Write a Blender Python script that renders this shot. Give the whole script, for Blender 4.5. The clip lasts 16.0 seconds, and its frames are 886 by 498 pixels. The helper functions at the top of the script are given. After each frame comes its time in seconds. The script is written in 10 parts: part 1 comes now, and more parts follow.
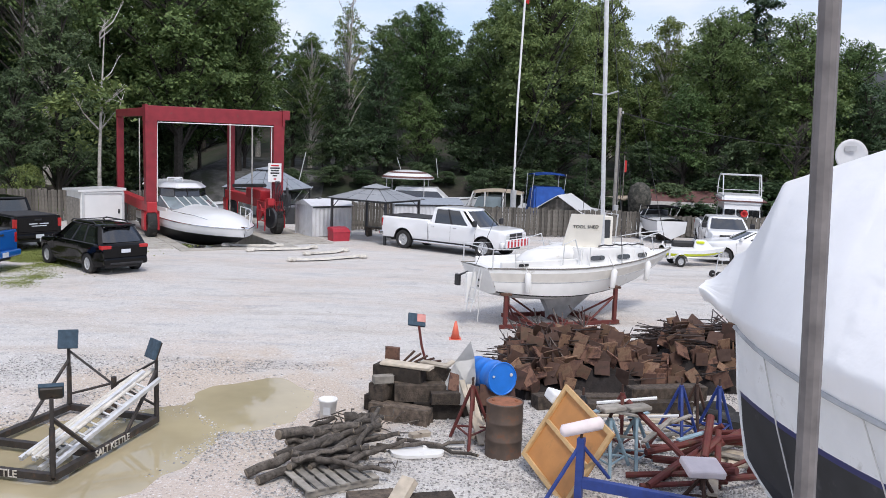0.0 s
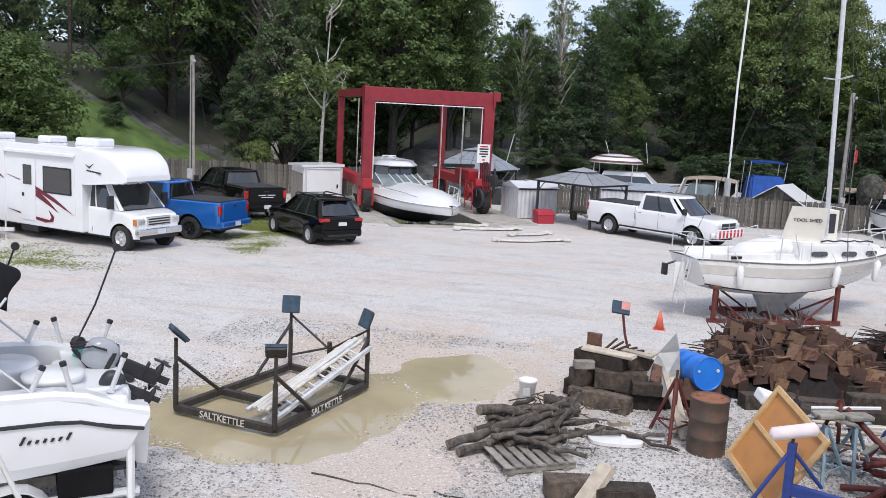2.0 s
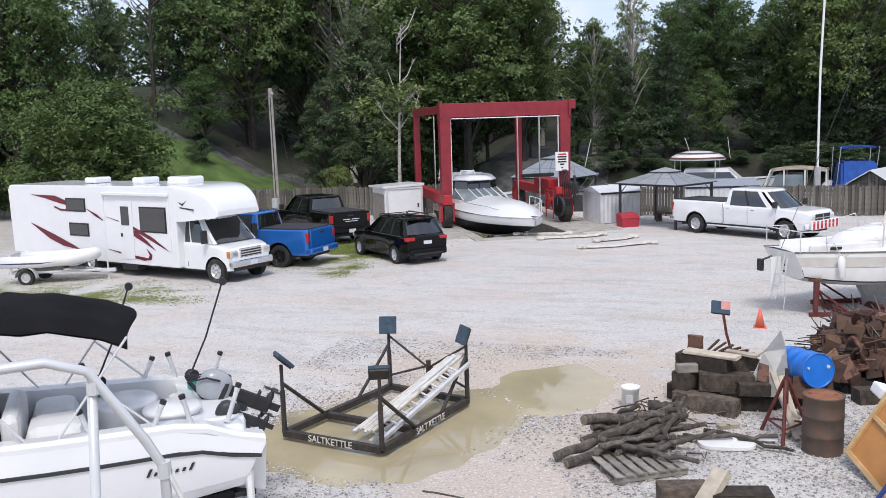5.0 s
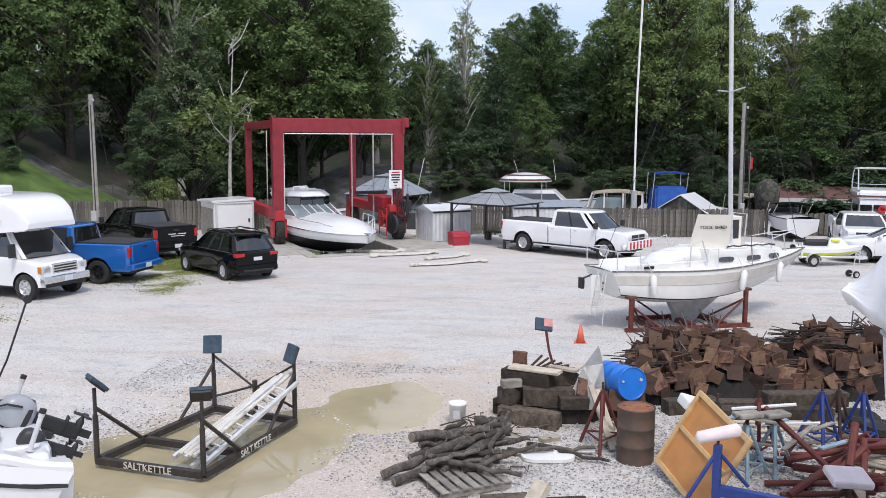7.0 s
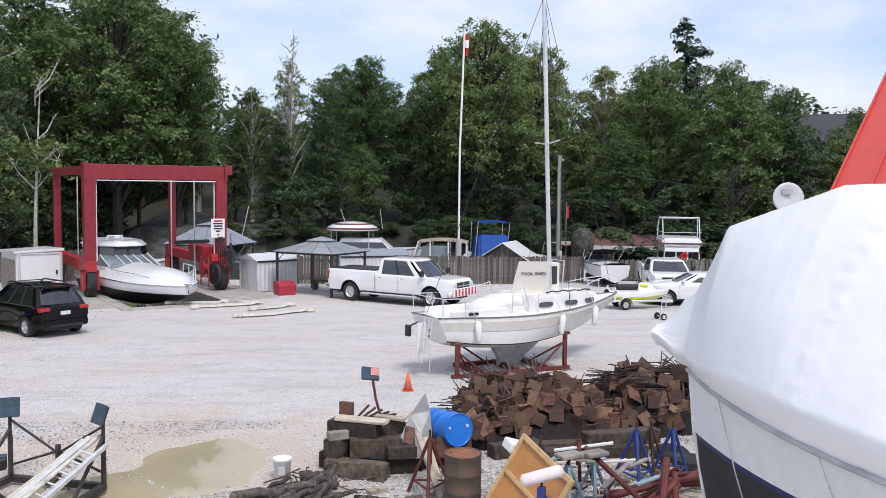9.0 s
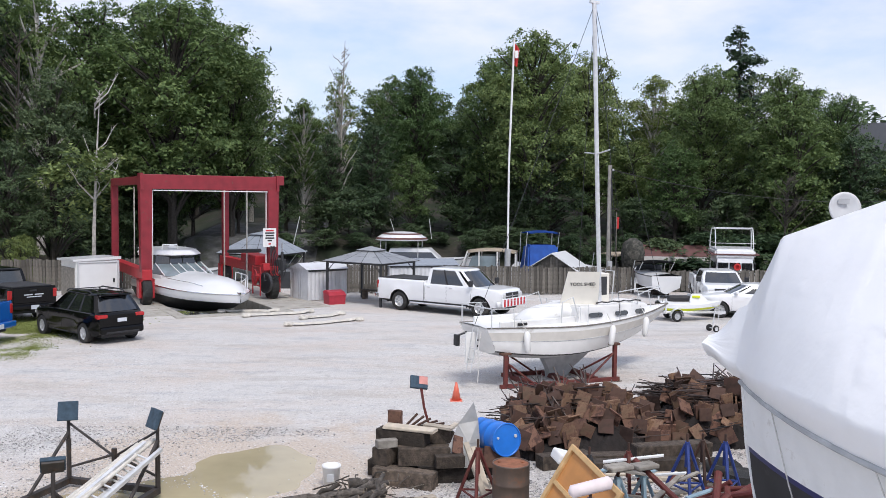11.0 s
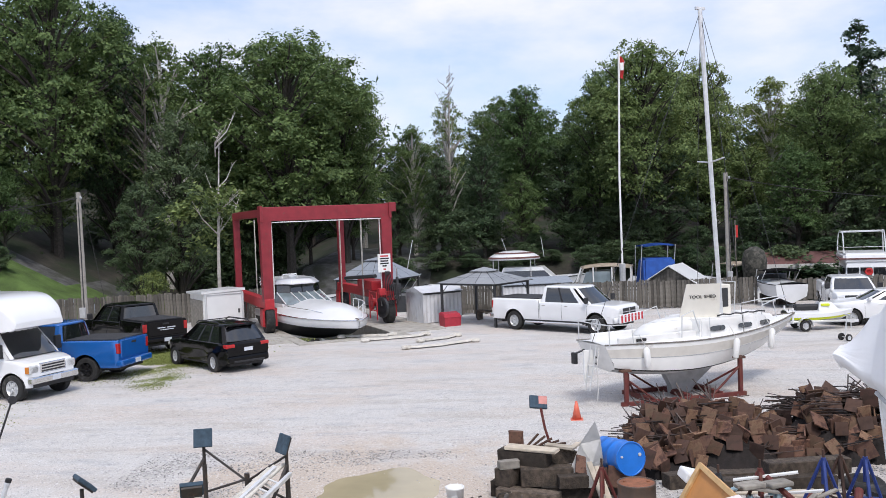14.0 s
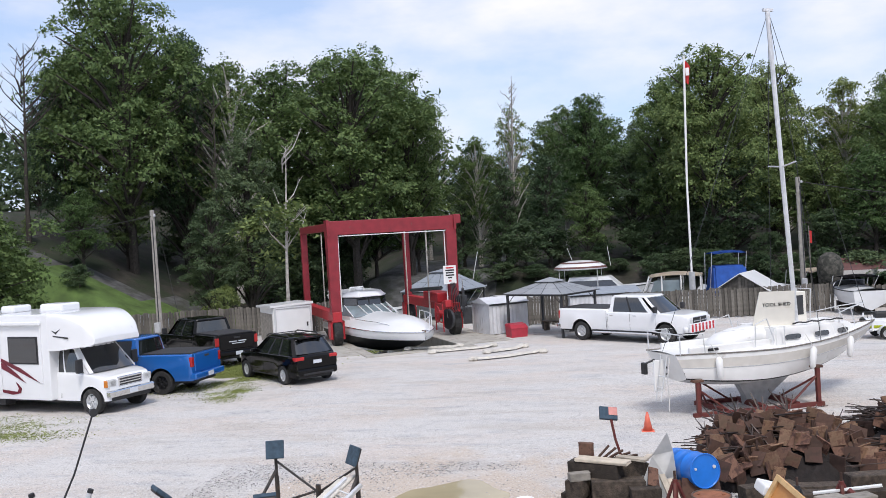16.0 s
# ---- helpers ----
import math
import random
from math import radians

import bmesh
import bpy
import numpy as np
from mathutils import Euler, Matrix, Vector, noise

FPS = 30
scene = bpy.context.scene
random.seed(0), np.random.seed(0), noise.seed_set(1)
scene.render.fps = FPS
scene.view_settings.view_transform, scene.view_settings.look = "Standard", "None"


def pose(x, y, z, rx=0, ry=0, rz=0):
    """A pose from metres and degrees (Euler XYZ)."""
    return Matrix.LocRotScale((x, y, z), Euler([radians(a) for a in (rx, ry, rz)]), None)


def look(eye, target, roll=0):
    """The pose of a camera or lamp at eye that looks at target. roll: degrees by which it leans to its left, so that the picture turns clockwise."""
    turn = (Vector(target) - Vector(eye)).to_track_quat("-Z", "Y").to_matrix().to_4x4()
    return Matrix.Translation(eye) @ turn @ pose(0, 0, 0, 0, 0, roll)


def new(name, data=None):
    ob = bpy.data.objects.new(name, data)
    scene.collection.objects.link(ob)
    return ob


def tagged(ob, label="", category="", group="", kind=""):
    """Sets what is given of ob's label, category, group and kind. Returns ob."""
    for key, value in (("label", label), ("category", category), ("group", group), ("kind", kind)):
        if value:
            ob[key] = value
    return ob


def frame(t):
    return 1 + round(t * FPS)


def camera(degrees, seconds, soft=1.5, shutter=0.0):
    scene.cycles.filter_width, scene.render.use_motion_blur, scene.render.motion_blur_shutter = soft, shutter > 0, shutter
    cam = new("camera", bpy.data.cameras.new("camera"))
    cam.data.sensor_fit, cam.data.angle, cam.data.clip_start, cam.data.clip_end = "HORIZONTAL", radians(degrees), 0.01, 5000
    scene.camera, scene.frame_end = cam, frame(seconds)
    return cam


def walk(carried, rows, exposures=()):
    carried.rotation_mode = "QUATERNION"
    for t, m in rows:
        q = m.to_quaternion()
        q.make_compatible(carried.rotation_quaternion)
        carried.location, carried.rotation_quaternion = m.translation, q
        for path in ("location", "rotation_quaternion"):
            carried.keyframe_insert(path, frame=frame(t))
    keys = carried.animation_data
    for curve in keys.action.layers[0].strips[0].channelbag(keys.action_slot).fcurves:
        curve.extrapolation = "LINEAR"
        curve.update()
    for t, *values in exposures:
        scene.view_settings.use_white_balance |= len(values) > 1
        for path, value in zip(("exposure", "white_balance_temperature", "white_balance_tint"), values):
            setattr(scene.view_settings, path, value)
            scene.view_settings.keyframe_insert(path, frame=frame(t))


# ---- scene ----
cam = camera(53.67, 16.0, soft=0.85)
PATH = [
    (0.00, pose(0.132, 0.105, 4.858, 82.87, -2.02, -0.54)),
    (0.50, pose(0.076, 0.057, 4.886, 82.54, -2.46, 1.60)),
    (1.00, pose(0.026, 0.016, 4.879, 82.09, -2.86, 5.02)),
    (1.50, pose(0.023, 0.047, 4.872, 81.54, -3.06, 9.11)),
    (2.00, pose(0.054, 0.005, 4.885, 81.12, -2.96, 12.87)),
    (2.50, pose(0.008, -0.006, 4.854, 80.99, -2.09, 15.32)),
    (3.00, pose(0.015, 0.012, 4.898, 81.21, -0.75, 16.33)),
    (3.50, pose(-0.070, -0.014, 4.910, 81.68, 0.78, 16.75)),
    (3.70, pose(-0.082, -0.045, 4.909, 81.87, 1.29, 16.98)),
    (4.85, pose(-0.108, -0.105, 4.921, 81.93, 1.78, 17.54)),
    (6.00, pose(-0.085, -0.083, 4.941, 81.93, 0.45, 13.93)),
    (6.50, pose(-0.068, -0.082, 4.946, 82.36, -0.01, 10.46)),
    (7.00, pose(-0.044, -0.043, 4.928, 82.88, -0.19, 6.86)),
    (7.50, pose(-0.027, -0.041, 4.905, 83.47, -0.02, 3.26)),
    (8.00, pose(-0.012, 0.033, 4.905, 84.14, 0.04, -0.27)),
    (8.50, pose(-0.010, 0.051, 4.901, 85.26, -0.25, -3.33)),
    (8.70, pose(0.006, 0.076, 4.899, 85.64, -0.38, -4.09)),
    (9.75, pose(0.004, 0.090, 4.896, 86.96, -0.79, -4.46)),
    (10.80, pose(0.012, 0.049, 4.889, 86.99, -0.72, -1.70)),
    (11.00, pose(0.006, 0.044, 4.885, 86.81, -0.65, -1.14)),
    (11.50, pose(0.012, 0.030, 4.888, 86.61, -0.22, -0.02)),
    (12.00, pose(0.006, 0.022, 4.878, 87.00, 0.37, 0.97)),
    (12.50, pose(0.004, 0.045, 4.880, 87.47, 1.02, 1.66)),
    (13.00, pose(0.004, 0.004, 4.895, 88.01, 1.67, 2.82)),
    (13.50, pose(0.019, 0.002, 4.900, 88.22, 2.15, 4.36)),
    (14.00, pose(0.003, -0.042, 4.916, 88.19, 2.30, 6.07)),
    (14.50, pose(0.005, -0.065, 4.925, 88.10, 2.47, 7.76)),
    (15.00, pose(-0.007, -0.076, 4.920, 88.23, 2.62, 8.96)),
    (15.50, pose(-0.011, -0.063, 4.926, 88.59, 2.99, 9.81)),
    (16.00, pose(-0.013, -0.052, 4.915, 89.14, 3.33, 10.29)),
]
walk(cam, PATH, exposures=[(0.0, 0.62, 6720, 12), (16.0, 0.62, 6720, 12)])

# ---- light: bright overcast sky with thin breaks ----
world = bpy.data.worlds.new("sky")
scene.world = world
world.use_nodes = True
wn, wl = world.node_tree.nodes, world.node_tree.links
wn.clear()
w_out = wn.new("ShaderNodeOutputWorld")
w_bg = wn.new("ShaderNodeBackground")
w_sky = wn.new("ShaderNodeTexSky")
w_sky.sky_type, w_sky.sun_disc = "NISHITA", False
w_sky.sun_elevation, w_sky.sun_rotation = radians(52), radians(160)
w_sky.air_density, w_sky.dust_density = 1.0, 1.5
w_co = wn.new("ShaderNodeTexCoord")
w_map = wn.new("ShaderNodeMapping")
w_map.inputs["Scale"].default_value = (1.0, 1.0, 2.6)
w_no = wn.new("ShaderNodeTexNoise")
w_no.inputs["Scale"].default_value, w_no.inputs["Detail"].default_value, w_no.inputs["Roughness"].default_value = 2.3, 7.0, 0.55
w_rp = wn.new("ShaderNodeValToRGB")
w_rp.color_ramp.elements[0].position, w_rp.color_ramp.elements[1].position = 0.43, 0.66
w_mx = wn.new("ShaderNodeMix")
w_mx.data_type = "RGBA"
w_mx.inputs["B"].default_value = (6.45, 6.60, 7.35, 1)
w_tint = wn.new("ShaderNodeMix")
w_tint.data_type = "RGBA"
w_tint.inputs["Factor"].default_value = 0.45
w_tint.inputs["B"].default_value = (4.3, 5.6, 8.5, 1)
wl.new(w_co.outputs["Generated"], w_map.inputs["Vector"])
wl.new(w_map.outputs["Vector"], w_no.inputs["Vector"])
wl.new(w_no.outputs["Fac"], w_rp.inputs["Fac"])
wl.new(w_sky.outputs["Color"], w_tint.inputs["A"])
wl.new(w_rp.outputs["Color"], w_mx.inputs["Factor"])
wl.new(w_tint.outputs["Result"], w_mx.inputs["A"])
wl.new(w_mx.outputs["Result"], w_bg.inputs["Color"])
w_bg.inputs["Strength"].default_value = 0.10
wl.new(w_bg.outputs["Background"], w_out.inputs["Surface"])

sun = new("sun", bpy.data.lights.new("sun", "SUN"))
sun.data.energy, sun.data.angle, sun.data.color = 1.5, radians(14), (1.0, 0.98, 0.95)
sun.matrix_world = look((0, 0, 60), (0 - 14, 38, 0))


# ---- materials ----
def mat(name, base, rough=0.6, metal=0.0, var=0.12, scale=6.0, bump=0.0, bscale=60.0, dirt=None, dirt_at=0.62, dirt_scale=2.5, rand=0.0, island=0.0, spec=0.5, coat=0.0):
    m = bpy.data.materials.new(name)
    m.use_nodes = True
    nt = m.node_tree
    n, l = nt.nodes, nt.links
    b = n["Principled BSDF"]
    b.inputs["Roughness"].default_value, b.inputs["Metallic"].default_value = rough, metal
    b.inputs["Specular IOR Level"].default_value, b.inputs["Coat Weight"].default_value = spec, coat
    b.inputs["Coat Roughness"].default_value = 0.08
    co = n.new("ShaderNodeTexCoord")
    no = n.new("ShaderNodeTexNoise")
    no.inputs["Scale"].default_value, no.inputs["Detail"].default_value = scale, 8
    l.new(co.outputs["Object"], no.inputs["Vector"])
    hsv = n.new("ShaderNodeHueSaturation")
    hsv.inputs["Color"].default_value = (*base, 1)
    mr = n.new("ShaderNodeMapRange")
    mr.inputs["From Min"].default_value, mr.inputs["From Max"].default_value = 0.3, 0.7
    mr.inputs["To Min"].default_value, mr.inputs["To Max"].default_value = 1 - var, 1 + var
    l.new(no.outputs["Fac"], mr.inputs["Value"])
    value = mr.outputs["Result"]
    for amount, kind in ((rand, "ShaderNodeObjectInfo"), (island, "ShaderNodeNewGeometry")):
        if amount:
            oi = n.new(kind)
            r2 = n.new("ShaderNodeMapRange")
            r2.inputs["To Min"].default_value, r2.inputs["To Max"].default_value = 1 - amount, 1 + amount
            l.new(oi.outputs["Random" if kind == "ShaderNodeObjectInfo" else "Random Per Island"], r2.inputs["Value"])
            mu = n.new("ShaderNodeMath")
            mu.operation = "MULTIPLY"
            l.new(value, mu.inputs[0])
            l.new(r2.outputs["Result"], mu.inputs[1])
            value = mu.outputs[0]
    l.new(value, hsv.inputs["Value"])
    col = hsv.outputs["Color"]
    if dirt:
        d = n.new("ShaderNodeTexNoise")
        d.inputs["Scale"].default_value, d.inputs["Detail"].default_value, d.inputs["Roughness"].default_value = dirt_scale, 9, 0.65
        l.new(co.outputs["Object"], d.inputs["Vector"])
        rp = n.new("ShaderNodeMapRange")
        rp.inputs["From Min"].default_value, rp.inputs["From Max"].default_value = dirt_at - 0.06, dirt_at + 0.08
        l.new(d.outputs["Fac"], rp.inputs["Value"])
        mx = n.new("ShaderNodeMix")
        mx.data_type = "RGBA"
        l.new(rp.outputs["Result"], mx.inputs["Factor"])
        l.new(col, mx.inputs["A"])
        mx.inputs["B"].default_value = (*dirt, 1)
        col = mx.outputs["Result"]
    l.new(col, b.inputs["Base Color"])
    if bump:
        nb = n.new("ShaderNodeTexNoise")
        nb.inputs["Scale"].default_value, nb.inputs["Detail"].default_value = bscale, 6
        l.new(co.outputs["Object"], nb.inputs["Vector"])
        bp = n.new("ShaderNodeBump")
        bp.inputs["Strength"].default_value, bp.inputs["Distance"].default_value = min(1.0, bump), 0.02
        l.new(nb.outputs["Fac"], bp.inputs["Height"])
        l.new(bp.outputs["Normal"], b.inputs["Normal"])
    return m


def leaf_mat(name, base, light):
    """Foliage: two greens mixed leaf by leaf, some light passing through."""
    m = bpy.data.materials.new(name)
    m.use_nodes = True
    n, l = m.node_tree.nodes, m.node_tree.links
    b = n["Principled BSDF"]
    b.inputs["Roughness"].default_value, b.inputs["Specular IOR Level"].default_value = 0.6, 0.25
    geo = n.new("ShaderNodeNewGeometry")
    oi = n.new("ShaderNodeObjectInfo")
    mx = n.new("ShaderNodeMix")
    mx.data_type = "RGBA"
    mx.inputs["A"].default_value, mx.inputs["B"].default_value = (*base, 1), (*light, 1)
    l.new(geo.outputs["Random Per Island"], mx.inputs["Factor"])
    hs = n.new("ShaderNodeHueSaturation")
    mr = n.new("ShaderNodeMapRange")
    mr.inputs["To Min"].default_value, mr.inputs["To Max"].default_value = 0.72, 1.25
    l.new(oi.outputs["Random"], mr.inputs["Value"])
    l.new(mr.outputs["Result"], hs.inputs["Value"])
    mh = n.new("ShaderNodeMapRange")
    mh.inputs["To Min"].default_value, mh.inputs["To Max"].default_value = 0.525, 0.475
    l.new(oi.outputs["Random"], mh.inputs["Value"])
    l.new(mh.outputs["Result"], hs.inputs["Hue"])
    l.new(mx.outputs["Result"], hs.inputs["Color"])
    l.new(hs.outputs["Color"], b.inputs["Base Color"])
    tr = n.new("ShaderNodeBsdfTranslucent")
    l.new(hs.outputs["Color"], tr.inputs["Color"])
    ms = n.new("ShaderNodeMixShader")
    ms.inputs["Fac"].default_value = 0.3
    l.new(b.outputs["BSDF"], ms.inputs[1])
    l.new(tr.outputs["BSDF"], ms.inputs[2])
    l.new(ms.outputs["Shader"], n["Material Output"].inputs["Surface"])
    return m


def gravel_mat():
    """Compacted limestone yard: pale grey, tan wheel tracks, loose chips, damp stains."""
    m = bpy.data.materials.new("limestone_gravel")
    m.use_nodes = True
    n, l = m.node_tree.nodes, m.node_tree.links
    b = n["Principled BSDF"]
    b.inputs["Roughness"].default_value, b.inputs["Specular IOR Level"].default_value = 0.85, 0.3
    co = n.new("ShaderNodeTexCoord")

    def noise_at(scale, detail, rough=0.6, stretch=None):
        t = n.new("ShaderNodeTexNoise")
        t.inputs["Scale"].default_value, t.inputs["Detail"].default_value, t.inputs["Roughness"].default_value = scale, detail, rough
        if stretch:
            mp = n.new("ShaderNodeMapping")
            mp.inputs["Scale"].default_value, mp.inputs["Rotation"].default_value = stretch, (0, 0, 0.35)
            l.new(co.outputs["Object"], mp.inputs["Vector"])
            l.new(mp.outputs["Vector"], t.inputs["Vector"])
        else:
            l.new(co.outputs["Object"], t.inputs["Vector"])
        return t.outputs["Fac"]

    def mask(fac, lo, hi):
        r = n.new("ShaderNodeMapRange")
        r.inputs["From Min"].default_value, r.inputs["From Max"].default_value = lo, hi
        l.new(fac, r.inputs["Value"])
        return r.outputs["Result"]

    def blend(a, fac, colour, mode="MIX"):
        x = n.new("ShaderNodeMix")
        x.data_type, x.blend_type = "RGBA", mode
        l.new(fac, x.inputs["Factor"])
        if a is None:
            x.inputs["A"].default_value = (0.55, 0.53, 0.505, 1)
        else:
            l.new(a, x.inputs["A"])
        x.inputs["B"].default_value = (*colour, 1)
        return x.outputs["Result"]

    c = blend(None, mask(noise_at(0.22, 5, 0.6, (1, 2.2, 1)), 0.44, 0.62), (0.55, 0.49, 0.44))
    c = blend(c, mask(noise_at(0.5, 6, 0.65, (1, 3.0, 1)), 0.52, 0.70), (0.40, 0.40, 0.405))
    c = blend(c, mask(noise_at(1.6, 7, 0.7), 0.55, 0.75), (0.36, 0.355, 0.35))
    c = blend(c, mask(noise_at(0.45, 6, 0.65, (0.5, 1.9, 1)), 0.52, 0.72), (0.44, 0.40, 0.355))
    c = blend(c, mask(noise_at(0.9, 6, 0.65, (0.5, 2.2, 1)), 0.54, 0.76), (0.59, 0.57, 0.545))
    # smooth tan mud round the hollow where water stands
    geo = n.new("ShaderNodeVectorMath")
    geo.operation = "DISTANCE"
    geo.inputs[1].default_value = (-3.4, 15.4, 0)
    l.new(co.outputs["Object"], geo.inputs[0])
    wob = n.new("ShaderNodeMath")
    wob.operation = "MULTIPLY_ADD"
    wob.inputs[1].default_value = 9.0
    l.new(noise_at(0.55, 6, 0.6), wob.inputs[0])
    l.new(geo.outputs["Value"], wob.inputs[2])
    c = blend(c, mask(wob.outputs[0], 8.6, 7.2), (0.52, 0.44, 0.365))
    outlet = n.new("ShaderNodeVectorMath")
    outlet.operation = "DISTANCE"
    outlet.inputs[1].default_value = (-3.0, 11.0, 0)
    l.new(co.outputs["Object"], outlet.inputs[0])
    wob2 = n.new("ShaderNodeMath")
    wob2.operation = "MULTIPLY_ADD"
    wob2.inputs[1].default_value = 5.0
    l.new(noise_at(0.8, 6, 0.6), wob2.inputs[0])
    l.new(outlet.outputs["Value"], wob2.inputs[2])
    c = blend(c, mask(wob2.outputs[0], 4.5, 3.6), (0.53, 0.45, 0.39))
    c = blend(c, mask(noise_at(19.0, 5, 0.8), 0.545, 0.66), (0.17, 0.17, 0.172))
    c = blend(c, mask(noise_at(24.0, 5, 0.75), 0.54, 0.66), (0.74, 0.74, 0.75))
    l.new(c, b.inputs["Base Color"])
    vo = n.new("ShaderNodeTexVoronoi")
    vo.inputs["Scale"].default_value = 24
    l.new(co.outputs["Object"], vo.inputs["Vector"])
    bp = n.new("ShaderNodeBump")
    bp.inputs["Strength"].default_value, bp.inputs["Distance"].default_value = 0.6, 0.02
    l.new(vo.outputs["Distance"], bp.inputs["Height"])
    l.new(bp.outputs["Normal"], b.inputs["Normal"])
    return m


def water_mat(name, colour, rough, ripple):
    m = mat(name, colour, rough, var=0.15, scale=0.8, spec=0.5, bump=ripple, bscale=2.5)
    m.node_tree.nodes["Principled BSDF"].inputs["IOR"].default_value = 1.33
    return m


M_GRAVEL = gravel_mat()
M_STONE = mat("loose_stone", (0.37, 0.358, 0.346), 0.85, var=0.15, scale=30, island=0.6)
M_GRASS = mat("mown_grass", (0.075, 0.125, 0.03), 0.9, var=0.35, scale=1.2, bump=0.8, bscale=30)
M_WEED = mat("weeds", (0.20, 0.235, 0.065), 0.9, var=0.2, scale=5, island=0.4)
M_FOREST = mat("forest_floor", (0.040, 0.036, 0.028), 0.95, var=0.5, scale=0.9, bump=1.0, bscale=5, dirt=(0.022, 0.032, 0.014), dirt_at=0.5, dirt_scale=0.3)
M_RIPRAP = mat("grey_shale_bank", (0.085, 0.085, 0.085), 0.95, var=0.5, scale=1.6, bump=1.0, bscale=9, dirt=(0.045, 0.05, 0.035), dirt_at=0.55, dirt_scale=0.5)
M_PUDDLE = water_mat("muddy_water", (0.41, 0.35, 0.225), 0.02, 0.008)
M_LAKE = water_mat("dark_water", (0.025, 0.03, 0.025), 0.06, 0.12)
M_CONC = mat("concrete", (0.38, 0.36, 0.32), 0.9, var=0.15, scale=2, bump=0.4, bscale=40, dirt=(0.2, 0.18, 0.15), dirt_at=0.6)
M_WHITE = mat("white_gelcoat", (0.74, 0.75, 0.755), 0.28, var=0.03, scale=2, dirt=(0.62, 0.6, 0.55), dirt_at=0.72, dirt_scale=1.6, coat=0.3)
M_OLDWHITE = mat("chalky_gelcoat", (0.78, 0.78, 0.765), 0.5, var=0.05, scale=3, dirt=(0.5, 0.47, 0.42), dirt_at=0.66, dirt_scale=3)
M_CREAM = mat("cream_paint", (0.80, 0.77, 0.69), 0.5, var=0.05, scale=3, dirt=(0.5, 0.46, 0.36), dirt_at=0.68)
M_BAND = mat("beige_band", (0.60, 0.575, 0.53), 0.45, var=0.08, scale=4)
M_CARWHITE = mat("white_car_paint", (0.78, 0.79, 0.80), 0.25, var=0.02, scale=2, coat=0.6, dirt=(0.6, 0.59, 0.56), dirt_at=0.72)
M_CARBLACK = mat("black_car_paint", (0.003, 0.003, 0.0035), 0.09, var=0.1, scale=2, spec=0.22, coat=0.1)
M_CARBLUE = mat("blue_car_paint", (0.010, 0.115, 0.40), 0.2, metal=0.1, var=0.06, scale=2, coat=0.8)
M_GLASS = mat("tinted_glass", (0.012, 0.014, 0.016), 0.03, var=0.05, spec=1.0, coat=0.6)
M_CLEARISH = mat("pale_windscreen", (0.20, 0.25, 0.27), 0.05, var=0.25, scale=1.5, spec=0.8)
M_TYRE = mat("tyre_rubber", (0.022, 0.022, 0.022), 0.85, var=0.25, scale=12, bump=0.3, bscale=80, dirt=(0.1, 0.095, 0.085), dirt_at=0.62)
M_RIM = mat("alloy_rim", (0.60, 0.61, 0.62), 0.35, metal=0.35, var=0.06)
M_RIMDARK = mat("black_rim", (0.02, 0.02, 0.021), 0.35, metal=0.3)
M_CHROME = mat("chrome", (0.72, 0.73, 0.74), 0.15, metal=1.0, var=0.05)
M_STAINLESS = mat("white_tube", (0.66, 0.67, 0.67), 0.3, metal=0.25, var=0.06)
M_ALU = mat("aluminium", (0.66, 0.67, 0.68), 0.4, metal=0.3, var=0.1, scale=8, bump=0.1)
M_BLACKP = mat("black_plastic", (0.02, 0.02, 0.022), 0.55, var=0.2)
M_TONNEAU = mat("black_vinyl", (0.03, 0.03, 0.032), 0.65, var=0.2, bump=0.2, bscale=120)
M_RED_LENS = mat("red_lens", (0.42, 0.02, 0.02), 0.2, var=0.1)
M_CLEAR_LENS = mat("headlamp_lens", (0.55, 0.56, 0.55), 0.12, var=0.2, scale=20)
M_AMBER = mat("amber_lens", (0.6, 0.2, 0.03), 0.2)
M_PLATE = mat("pale_plate", (0.6, 0.63, 0.68), 0.5, var=0.05)
M_CLOTH = mat("black_canvas", (0.009, 0.009, 0.010), 0.95, spec=0.15, var=0.25, scale=3, bump=0.3, bscale=25)
M_BLUECANVAS = mat("blue_canvas", (0.012, 0.075, 0.33), 0.8, var=0.2, scale=3, bump=0.4, bscale=15)
M_BEIGECANVAS = mat("beige_canvas", (0.55, 0.47, 0.37), 0.85, var=0.12, scale=3)
M_CAMO = mat("camouflage_net", (0.085, 0.08, 0.068), 0.9, var=0.5, scale=6, bump=1.0, bscale=14, dirt=(0.03, 0.032, 0.026), dirt_at=0.5, dirt_scale=4)
M_MAROON = mat("maroon_canvas", (0.13, 0.06, 0.055), 0.85, var=0.15, scale=2)
M_SALMON = mat("faded_salmon_paint", (0.55, 0.24, 0.21), 0.7, var=0.15, scale=12)
M_ORANGE = mat("cone_orange", (0.70, 0.15, 0.09), 0.5, var=0.1)
M_LIFTRED = mat("faded_red_paint", (0.24, 0.018, 0.028), 0.5, var=0.15, scale=3, dirt=(0.14, 0.05, 0.04), dirt_at=0.66, dirt_scale=4)
M_LIFTRED2 = mat("bright_red_paint", (0.42, 0.022, 0.03), 0.45, var=0.12, scale=3, dirt=(0.16, 0.04, 0.03), dirt_at=0.66, dirt_scale=5)
M_STANDRED = mat("oxide_red_paint", (0.13, 0.026, 0.022), 0.65, var=0.25, scale=6, dirt=(0.1, 0.05, 0.03), dirt_at=0.58, dirt_scale=6)
